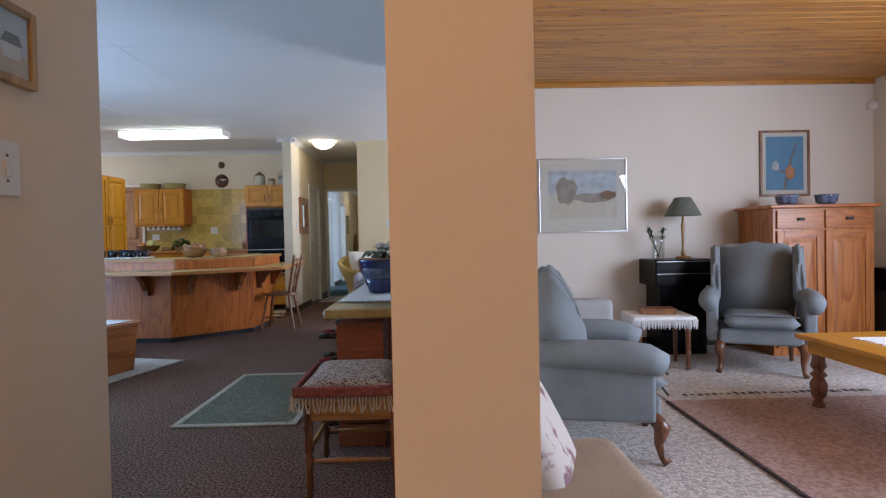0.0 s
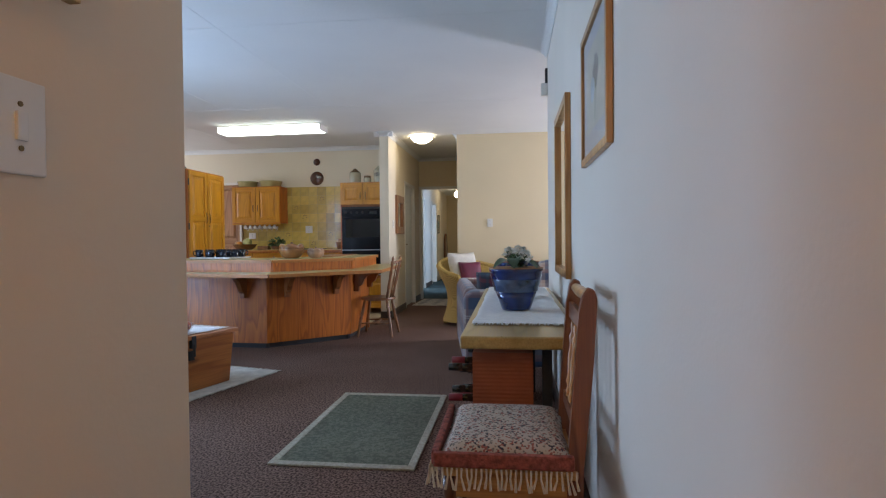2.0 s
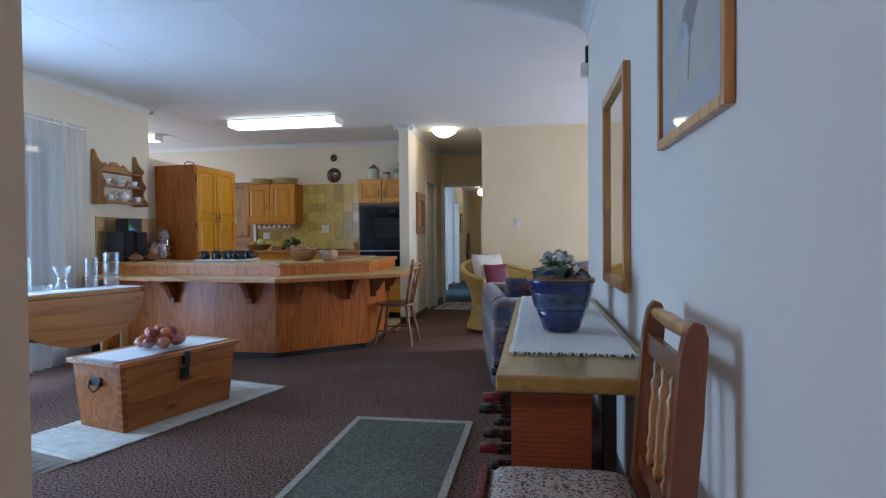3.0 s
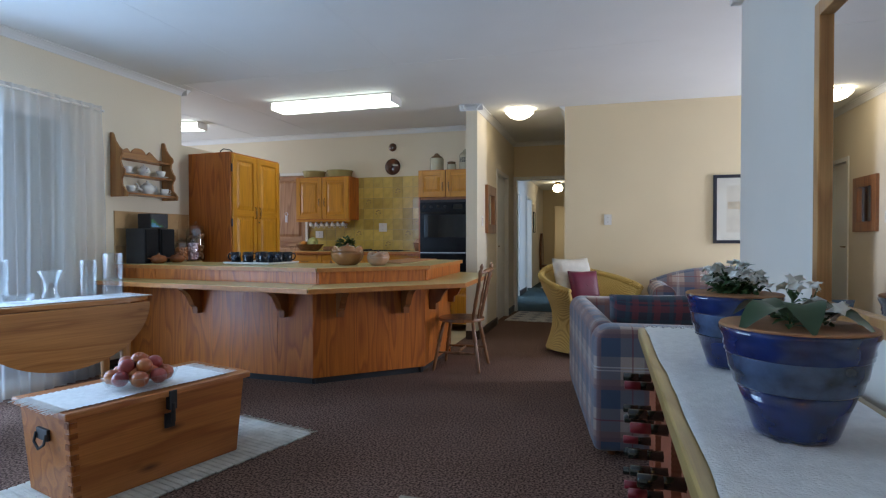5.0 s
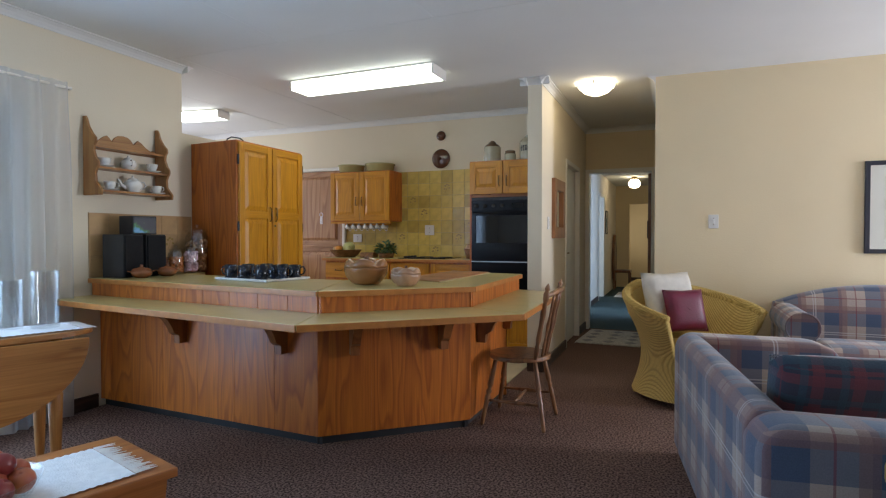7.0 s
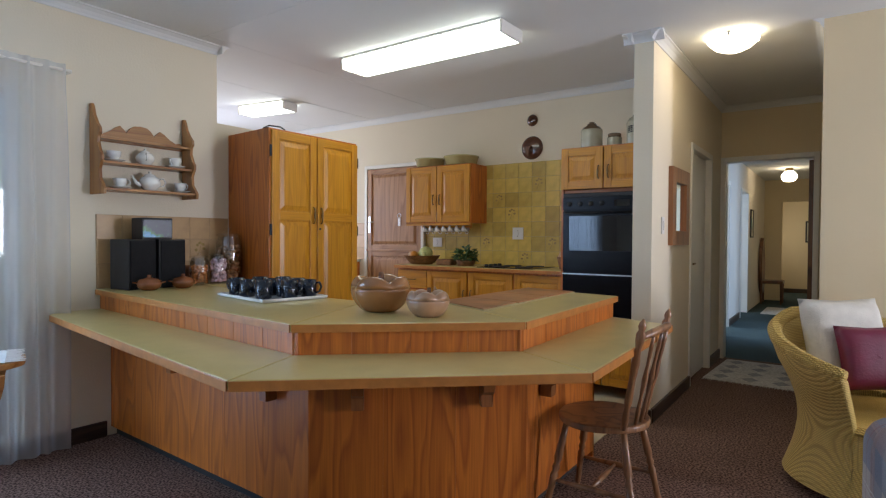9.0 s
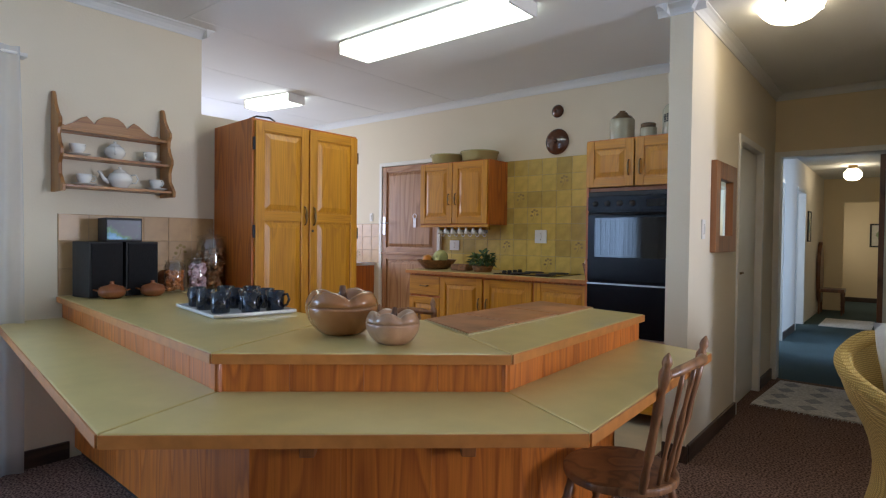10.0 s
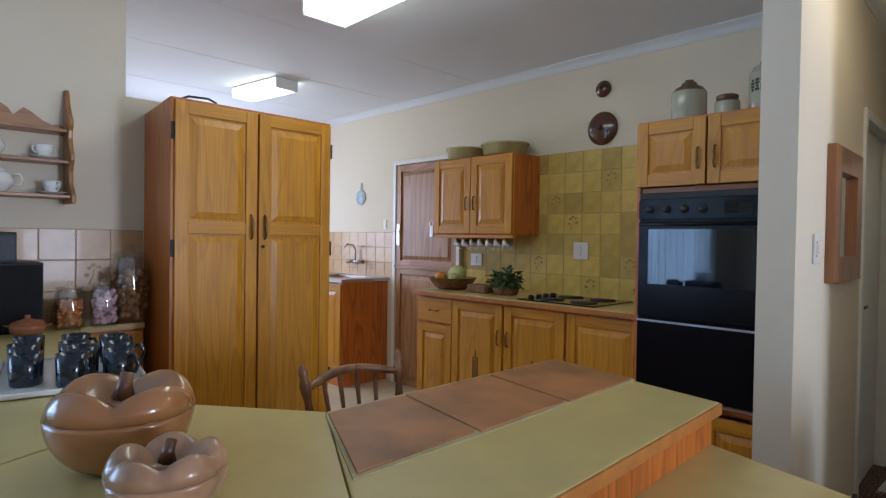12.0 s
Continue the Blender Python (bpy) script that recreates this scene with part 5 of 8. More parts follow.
def vase(label, x, y, z, prof, name="glass_vase"):
    t = [(r, h) for r, h in prof] + [(max(0.0, r - 0.004), max(h, 0.012)) for r, h in reversed(prof)]
    g = part(name, lathe(t, 24, cap=False), M_GLASS, None, label, True, pose(x, y, z))
    g.visible_shadow = False
    return tagged(g, "", "vase")


ZT = 0.7685
vase("tall clear glass cylinder vase on the table", -3.88, 5.50, ZT, [(0, 0), (0.062, 0), (0.065, 0.01), (0.065, 0.28), (0.066, 0.29)])
vase("clear glass tumbler beside the cylinder vase", -3.98, 5.40, ZT, [(0, 0), (0.048, 0), (0.05, 0.01), (0.054, 0.24), (0.055, 0.245)])
vase("waisted clear glass vase with a flared rim", -4.07, 5.20, ZT, [(0, 0), (0.05, 0), (0.055, 0.012), (0.037, 0.06), (0.042, 0.115), (0.075, 0.18), (0.078, 0.185)])
vase("tall slim glass cylinder by the curtain", -4.16, 4.93, ZT, [(0, 0), (0.055, 0), (0.058, 0.01), (0.058, 0.25), (0.059, 0.26)])
vase("low glass dish on the table", -4.03, 4.96, ZT, [(0, 0), (0.06, 0), (0.07, 0.012), (0.085, 0.05), (0.087, 0.054)])

rt = thing("round_side_table", "low round table with a brass rim and glass top", "table", pose(-4.35, 4.30, 0))
part("rim", lathe([(0.36, 0.375), (0.385, 0.38), (0.385, 0.40), (0.36, 0.402), (0.355, 0.39)], 40), M_BRASS, rt, "brass rim", True)
part("tray", lathe([(0, 0.37), (0.362, 0.37), (0.362, 0.378), (0, 0.378)], 40), M_PALEPINE, rt)
gt = part("glass_top", lathe([(0, 0.388), (0.355, 0.388), (0.355, 0.394), (0, 0.394)], 40), M_GLASS, rt)
gt.visible_shadow = False
for a in (0.5, 2.07, 3.64, 5.21):
    part("leg", turned((0.29 * math.cos(a), 0.29 * math.sin(a), 0.001), (0.29 * math.cos(a), 0.29 * math.sin(a), 0.37), LEG, 12), M_PALEPINE_Z, rt, "", True)


# ---- console table by the wall ----
tb = thing("console_table", "long narrow pale wood table with a thick top", "table")
M_TABLETOP = wood("yellowish_table_top", (0.36, 0.24, 0.07), (0.50, 0.36, 0.13), "y", 0.3, 7, 0.4)
part("tabletop", box(-0.485, 2.87, 0.70, 0.0, 5.06, 0.75, 0.012, segments=3), M_TABLETOP, tb)
for y in (3.05, 4.88):
    part("leg", box(-0.16, y, 0.001, -0.12, y + 0.04, 0.70, 0.003), M_MATT_BLACK, tb, "slim black metal leg")
part("rail", box(-0.155, 3.09, 0.64, -0.125, 4.88, 0.70), M_MATT_BLACK, tb)
M_CLAYRACK = mat("red_brown_ribbed_clay", (0.33, 0.088, 0.035), 0.6, 0.12, 8, 0.1, 50, island=True)
M_BOTTLE = mat("dark_bottle_glass", (0.012, 0.015, 0.012), 0.12, 0.1, 5, coat=0.4)
M_FOIL = mat("burgundy_foil", (0.20, 0.012, 0.025), 0.3, 0.15, 12, coat=0.3)


def wine_rack(y0, y1, label):
    t = thing("wine_rack", label, "wine rack", group="wine racks under the table")
    z = 0.0
    for k, h in enumerate((0.12, 0.135, 0.40)):
        zz = z + 0.002
        n = int(h / 0.016) * 2
        bm = bmesh.new()
        rings = []
        for i in range(n + 1):
            o = 0.0014 if i % 2 else 0.0
            q = zz + (h - 0.006) * i / n
            rings.append([bm.verts.new(c) for c in ((-0.445 - o, y0 - o, q), (-0.20 + o, y0 - o, q), (-0.20 + o, y1 + o, q), (-0.445 - o, y1 + o, q))])
        for lo, hi in zip(rings, rings[1:]):
            for i in range(4):
                bm.faces.new((lo[i], lo[(i + 1) % 4], hi[(i + 1) % 4], hi[i]))
        bm.faces.new(rings[0])
        bm.faces.new(rings[-1])
        part("block", bm, M_CLAYRACK, t, "ribbed red-brown clay block")
        z += h + 0.004
    return t


def bottle(x, y, z, foil, label):
    t = thing("wine_bottle", label, "bottle", pose(x, y, z), "wine bottles in the rack")
    part("neck", tube([(0.0, 0, 0), (-0.05, 0, 0), (-0.10, 0, 0)], [0.018, 0.015, 0.0145], 12), M_BOTTLE, t, "", True)
    part("capsule", tube([(-0.055, 0, 0), (-0.112, 0, 0), (-0.114, 0, 0)], [0.0165, 0.0165, 0.012], 12), foil, t, "", True)
    return t


for y0, y1 in ((3.02, 3.32), (3.55, 3.85), (4.08, 4.38), (4.60, 4.90)):
    wine_rack(y0, y1, "ribbed red-brown clay wine rack under the table")
    for i, z in enumerate((0.06, 0.19, 0.32, 0.45, 0.58)):
        for j, dy in enumerate((0.08, 0.22)):
            red = (i * 2 + j + int(y0 * 10)) % 3 == 0
            bottle(-0.44, y0 + dy, z, M_FOIL if red else M_BOTTLE, "dark wine bottle with a burgundy capsule" if red else "dark wine bottle lying in the rack")

cloth_runner("table_runner", "white ribbed cotton runner along the console table", pose(-0.245, 4.10, 0.7515, 0, 0, 90), 1.86, 0.42, 0.009, 60, 0.035, True)

M_BLUEGLAZE = mat("cobalt_glaze", (0.007, 0.022, 0.115), 0.12, 0.55, 12, 0.06, 22, coat=0.7)
M_BLUEBAND = mat("blue_grey_wash_glaze", (0.045, 0.075, 0.14), 0.18, 0.75, 16, 0.06, 22, coat=0.6)
M_RAWCLAY = mat("raw_orange_clay", (0.36, 0.17, 0.07), 0.7, 0.15, 20)
M_SOIL = mat("dark_potting_soil", (0.03, 0.02, 0.014), 0.95, 0.4, 60, 0.8, 90)
M_LEAF = mat("dark_green_leaf", (0.035, 0.075, 0.028), 0.35, 0.3, 12)
M_LEAF2 = mat("mid_green_leaf", (0.06, 0.12, 0.04), 0.45, 0.3, 20)
M_PETAL = mat("white_petal", (0.72, 0.72, 0.66), 0.6, 0.08, 30)


def leaf_mesh(length, width, bend, n=6):
    bm = bmesh.new()
    prev = None
    for i in range(n + 1):
        s = i / n
        w = width * math.sin(math.pi * min(1, s * 0.92 + 0.06)) ** 0.8
        y, z = length * s, bend * length * (s - s * s * 1.3)
        row = [bm.verts.new((-w / 2, y, z + 0.12 * w)), bm.verts.new((0, y, z)), bm.verts.new((w / 2, y, z + 0.12 * w))]
        if prev:
            bm.faces.new((prev[0], prev[1], row[1], row[0]))
            bm.faces.new((prev[1], prev[2], row[2], row[1]))
        prev = row
    return bm


def blue_pot(x, y, z, s, label, rs=0.84, hs=0.87):
    t = thing("plant_pot", label, "plant pot", pose(x, y, z, 0, 0, 30), "blue pots on the console table")
    prof = [(0.0, 0.0), (0.092, 0.0), (0.098, 0.012), (0.118, 0.07), (0.135, 0.115)]
    part("base", lathe([(r * s * rs, h * s * hs) for r, h in prof] + [(0.11 * s, 0.115 * s * hs)], 36), M_BLUEGLAZE, t, "cobalt blue glazed base", True)
    prof = [(0.134, 0.115), (0.141, 0.119), (0.143, 0.124), (0.150, 0.15), (0.154, 0.155), (0.155, 0.162), (0.160, 0.19), (0.160, 0.195)]
    part("band", lathe([(r * s * rs, h * s * hs) for r, h in prof], 36, cap=False), M_BLUEBAND, t, "blue-grey brushed band", True)
    prof = [(0.160, 0.195), (0.165, 0.20), (0.164, 0.208), (0.168, 0.213), (0.166, 0.225), (0.172, 0.24), (0.178, 0.252), (0.176, 0.262), (0.165, 0.264), (0.158, 0.255), (0.155, 0.22)]
    part("collar", lathe([(r * s * rs, h * s * hs) for r, h in prof], 36, cap=False), M_BLUEGLAZE, t, "", True)
    part("soil", lathe([(0, 0.238 * s * hs), (0.095 * s * rs, 0.236 * s * hs), (0.155 * s * rs, 0.228 * s * hs)], 24, cap=False), M_SOIL, t)
    part("rim", lathe([(0.148 * s * rs, 0.262 * s * hs), (0.1775 * s * rs, 0.2625 * s * hs), (0.174 * s * rs, 0.268 * s * hs), (0.152 * s * rs, 0.267 * s * hs)], 36), M_RAWCLAY, t, "unglazed orange rim", True)
    return t


def flowers(x, y, z, seed, label, broad, sprigs, spread):
    """A pot plant of leaves and small white flowers, top-level, standing in a pot."""
    rng = random.Random(seed)
    t = thing("flowering_plant", label, "plant", pose(x, y, z))
    base_leaf = None
    for i in range(broad):
        a = 2 * math.pi * i / max(1, broad) + rng.random() * 0.7
        m = pose(0.02 * math.cos(a), 0.02 * math.sin(a), 0.03 + 0.03 * rng.random(), -10 + 25 * rng.random(), 20 * (rng.random() - 0.5), math.degrees(a) - 90)
        if base_leaf is None:
            base_leaf = part("leaf", leaf_mesh(0.115, 0.07, 0.9), M_LEAF, t, "broad dark green leaf", True, m)
        else:
            again(base_leaf, t, m, "leaf")
    stems, small, petals = bmesh.new(), bmesh.new(), bmesh.new()
    for i in range(sprigs):
        a, r = 2 * math.pi * rng.random(), spread * math.sqrt(rng.random())
        h = 0.05 + 0.075 * rng.random() * (1 - r / spread * 0.4)
        tip = Vector((r * math.cos(a), r * math.sin(a), h))
        tube([(tip.x * 0.3, tip.y * 0.3, 0.0), tip * 0.7, tip], [0.002, 0.0016, 0.001], 5, stems)
        for k in range(5):
            lm = leaf_mesh(0.03 + 0.015 * rng.random(), 0.016, 0.5, 3)
            lm.transform(Matrix.Translation(tip * (0.4 + 0.5 * rng.random())) @ pose(0, 0, 0, 60 * (rng.random() - 0.3), 40 * (rng.random() - 0.5), 360 * rng.random()))
            join(small, lm)
        if i % 3 != 2:
            for f in range(4):
                c = tip + Vector((rng.uniform(-1, 1), rng.uniform(-1, 1), rng.uniform(0, 0.8))) * 0.014
                tilt = pose(0, 0, 0, rng.uniform(-50, 50), rng.uniform(-50, 50), rng.uniform(0, 90))
                for p in range(5):
                    pm = leaf_mesh(0.016, 0.013, 0.3, 2)
                    pm.transform(Matrix.Translation(c) @ tilt @ pose(0, 0, 0, 10, 0, 72 * p))
                    join(petals, pm)
    part("stem", stems, M_LEAF2, t)
    tagged(part("small_leaves", small, M_LEAF2, t), kind="stuff")
    tagged(part("petals", petals, M_PETAL, t, "small white flowers"), kind="stuff")
    return t


blue_pot(-0.262, 3.64, 0.762, 0.93, "large cobalt blue glazed pot on the white runner")
blue_pot(-0.25, 4.27, 0.762, 0.98, "cobalt blue glazed pot with a raw clay rim", 0.78, 0.85)
flowers(-0.262, 3.64, 0.762 + 0.185, 3, "broad-leaved plant with a few white flowers", 6, 8, 0.075)
flowers(-0.25, 4.27, 0.762 + 0.195, 8, "bushy plant covered in small white flowers", 0, 60, 0.085)


# ---- chairs ----
hc = thing("spindle_chair", "dark turned spindle-back chair against the wall", "chair")
M_SEATWOOD = wood("light_seat_rail", (0.42, 0.18, 0.05), (0.58, 0.30, 0.09), "x", 0.35, 8, 0.4)
M_CHAIRWOOD = wood("red_brown_chair_wood", (0.13, 0.035, 0.012), (0.26, 0.085, 0.03), "z", 0.3, 8, 0.5)
M_CHAIRPALE = wood("pale_turned_spindle", (0.40, 0.18, 0.05), (0.58, 0.30, 0.10), "z", 0.3, 8, 0.5)
part("seat", box(-0.50, 2.39, 0.405, -0.09, 2.84, 0.43, 0.008), M_SEATWOOD, hc)
for x0, y0, x1, y1 in ((-0.485, 2.41, -0.11, 2.432), (-0.485, 2.80, -0.11, 2.822), (-0.487, 2.432, -0.465, 2.80)):
    part("seat_rail", box(x0, y0, 0.335, x1, y1, 0.405, 0.003), M_SEATWOOD, hc, "orange-brown seat rail")
FRONT = [(0, 0.012), (0.03, 0.018), (0.08, 0.012), (0.12, 0.02), (0.3, 0.016), (0.42, 0.022), (0.46, 0.013), (0.5, 0.022), (0.7, 0.018), (0.76, 0.024), (0.8, 0.016), (0.84, 0.024), (1.0, 0.024)]
for y in (2.425, 2.805):
    part("leg", turned((-0.475, y, 0.001), (-0.475, y, 0.40), FRONT, 12), M_DARKWOOD, hc, "", True)
for y in (2.425, 2.805):
    bm = bmesh.new()
    prof = [(-0.115, 0.001), (-0.125, 0.20), (-0.122, 0.43), (-0.103, 0.66), (-0.085, 0.90), (-0.075, 0.955), (-0.058, 0.978), (-0.038, 0.970), (-0.030, 0.94), (-0.040, 0.78), (-0.056, 0.60), (-0.073, 0.43), (-0.078, 0.20), (-0.070, 0.001)]
    part("back_post", sheet([(u, v) for u, v in prof], "y", y - 0.017, y + 0.017, 0.004), M_CHAIRWOOD, hc, "dark shaped back post")
part("top_rail", turned((-0.056, 2.44, 0.948), (-0.056, 2.79, 0.948), [(0, 0.012), (0.1, 0.016), (0.5, 0.02), (0.9, 0.016), (1, 0.012)], 12), M_CHAIRPALE, hc, "pale turned top rail", True)
part("cross_rail", box(-0.078, 2.44, 0.84, -0.060, 2.79, 0.895, 0.003), M_CHAIRWOOD, hc)
part("cross_rail", box(-0.100, 2.44, 0.53, -0.080, 2.79, 0.575, 0.003), M_CHAIRWOOD, hc)
SPIN = [(0, 0.006), (0.08, 0.011), (0.14, 0.006), (0.2, 0.012), (0.3, 0.008), (0.5, 0.012), (0.68, 0.008), (0.78, 0.013), (0.84, 0.006), (0.92, 0.01), (1, 0.006)]
for y in (2.53, 2.615, 2.70):
    part("spindle", turned((-0.090, y, 0.573), (-0.069, y, 0.843), SPIN, 10), M_CHAIRPALE, hc, "pale turned spindle", True)
for y in (2.425, 2.805):
    part("stretcher", turned((-0.475, y, 0.16), (-0.13, y, 0.16), [(0, 0.008), (0.5, 0.013), (1, 0.008)], 8), M_SEATWOOD, hc, "", True)
part("stretcher", turned((-0.475, 2.425, 0.2), (-0.475, 2.805, 0.2), [(0, 0.008), (0.5, 0.013), (1, 0.008)], 8), M_SEATWOOD, hc, "", True)

kel = bpy.data.materials.new("red_patterned_kelim")
kel.use_nodes = True
nt = kel.node_tree
bs = nt.nodes["Principled BSDF"]
bs.inputs["Roughness"].default_value = 0.9
tc = nt.nodes.new("ShaderNodeTexCoord")
vo = nt.nodes.new("ShaderNodeTexVoronoi")
vo.inputs["Scale"].default_value = 165
rp = nt.nodes.new("ShaderNodeValToRGB")
rp.color_ramp.interpolation = "CONSTANT"
es = rp.color_ramp.elements
es[0].color, es[1].color = (0.50, 0.43, 0.36, 1), (0.05, 0.045, 0.06, 1)
es[1].position = 0.62
for p, c in ((0.50, (0.30, 0.10, 0.08)), (0.76, (0.48, 0.42, 0.36)), (0.9, (0.20, 0.18, 0.16))):
    q = es.new(p)
    q.color = (*c, 1)
nt.links.new(tc.outputs["Object"], vo.inputs["Vector"])
sepc = nt.nodes.new("ShaderNodeSeparateColor")
nt.links.new(vo.outputs["Color"], sepc.inputs[0])
nt.links.new(sepc.outputs[0], rp.inputs["Fac"])
nt.links.new(rp.outputs[0], bs.inputs["Base Color"])
M_REDBAND = mat("red_brown_woven_border", (0.26, 0.07, 0.05), 0.9, 0.5, 60, 0.5, 150)
M_TASSEL = mat("cream_tassel_yarn", (0.55, 0.48, 0.38), 0.95, 0.1, 40)
cu = thing("seat_cushion", "tasselled red and cream woven seat cushion", "cushion", pose(-0.305, 2.615, 0.431))
part("pad", pillow(0.40, 0.50, 0.085, pinch=0.35), kel, cu, "", True)
part("border", slab([(-0.215, -0.268), (0.20, -0.268), (0.20, -0.244), (-0.215, -0.244)], 0.018, 0.062, 0.008), M_REDBAND, cu, "red-brown border")
part("border", slab([(-0.222, -0.25), (-0.198, -0.25), (-0.198, 0.25), (-0.222, 0.25)], 0.018, 0.062, 0.008), M_REDBAND, cu)
rng = random.Random(6)
bm = bmesh.new()
for i in range(30):
    s = i / 29
    for x, y in ((-0.215 + 0.42 * s, -0.272), (-0.226, -0.25 + 0.5 * s)):
        tube([(x, y, 0.02), (x + rng.uniform(-0.004, 0.004), y - 0.003, -0.005), (x + rng.uniform(-0.01, 0.01), y - 0.006, -0.03 - 0.014 * rng.random())], [0.0035, 0.003, 0.0045], 5, bm)
part("tassels", bm, M_TASSEL, cu, "cream yarn tassels")


def windsor(at, label):
    """A spindle-back kitchen chair, its back to local -y."""
    t = thing("kitchen_chair", label, "chair", at, "spindle-back kitchen chairs")
    out = [(0.205 * math.cos(a) * (1.0 if math.sin(a) < 0 else 1.06), 0.205 * math.sin(a)) for a in [2 * math.pi * k / 32 for k in range(32)]]
    part("seat", slab(out, 0.425, 0.455, 0.010, segments=3), M_MIDWOOD, t, "rounded wooden seat")
    prof = [(0, 0.011), (0.05, 0.014), (0.3, 0.015), (0.42, 0.018), (0.46, 0.012), (0.5, 0.019), (0.55, 0.012), (0.6, 0.019), (0.8, 0.016), (1, 0.013)]
    for x in (-1, 1):
        for y in (-1, 1):
            part("leg", turned((x * 0.20, y * 0.205, 0.001), (x * 0.125, y * 0.13, 0.43), prof, 12), M_MIDWOOD, t, "", True)
    for x in (-1, 1):
        part("stretcher", turned((x * 0.172, -0.175, 0.16), (x * 0.172, 0.175, 0.16), [(0, 0.007), (0.3, 0.011), (0.5, 0.015), (0.7, 0.011), (1, 0.007)], 10), M_MIDWOOD, t, "", True)
    part("stretcher", turned((-0.17, 0.0, 0.16), (0.17, 0.0, 0.16), [(0, 0.007), (0.5, 0.014), (1, 0.007)], 10), M_MIDWOOD, t, "", True)
    post = [(0, 0.012), (0.1, 0.016), (0.2, 0.012), (0.26, 0.017), (0.45, 0.014), (0.62, 0.018), (0.74, 0.012), (0.8, 0.018), (0.86, 0.02), (0.9, 0.012), (0.93, 0.017), (0.96, 0.014), (1, 0.003)]
    for x in (-1, 1):
        part("back_post", turned((x * 0.165, -0.14, 0.45), (x * 0.215, -0.235, 0.94), post, 12), M_MIDWOOD, t, "turned back post with finial", True)
    pts = [(-0.204 + 0.408 * s, -0.215 - 0.055 * math.sin(math.pi * s), 0.855 + 0.03 * math.sin(math.pi * s)) for s in [k / 12 for k in range(13)]]
    part("top_rail", tube(pts, [0.011, 0.014] + [0.017] * 9 + [0.014, 0.011], 10), M_MIDWOOD, t, "curved top rail", True)
    for x in (-0.09, -0.03, 0.03, 0.09):
        s = x / 0.356 + 0.5
        tip = (x * 1.3, -0.215 - 0.055 * math.sin(math.pi * s), 0.855 + 0.03 * math.sin(math.pi * s))
        part("spindle", turned((x * 0.85, -0.155 - 0.02 * math.cos(x * 12), 0.45), tip, [(0, 0.007), (0.15, 0.01), (0.3, 0.007), (0.5, 0.012), (0.65, 0.007), (0.85, 0.009), (1, 0.006)], 10), M_MIDWOOD, t, "", True)
    return t


chair = windsor(pose(-1.865, 7.31, 0, 0, 0, 90), "brown wooden spindle-back chair at the counter")
c2 = copy_thing(chair, pose(-2.935, 7.553, 0.006, 0, 0, -90))
tagged(c2, "brown wooden spindle-back chair on the kitchen side")

# ---- sofas ----
PLAID = cloth_bands("blue_rose_plaid", (0.44, 0.36, 0.31), [(0.27, 0.0, 0.44, (0.008, 0.06, 0.15)), (0.27, 0.64, 0.20, (0.24, 0.13, 0.12)), (0.54, 0.11, 0.012, (0.62, 0.60, 0.58)), (0.54, 0.14, 0.012, (0.55, 0.52, 0.52)), (0.54, 0.62, 0.014, (0.20, 0.03, 0.05))])
M_DARKPLAID = cloth_bands("dark_rose_plaid", (0.05, 0.05, 0.075), [(0.12, 0.0, 0.3, (0.22, 0.05, 0.06)), (0.12, 0.6, 0.2, (0.04, 0.09, 0.12))])


def rounded(profile, axis, a, b, r):
    """A padded slab: an outline pushed from a to b, with soft edges."""
    bm = sheet(profile, axis, a, b)
    bmesh.ops.bevel(bm, geom=bm.edges[:], offset=r, segments=4, affect="EDGES", profile=0.5, clamp_overlap=True)
    return bm


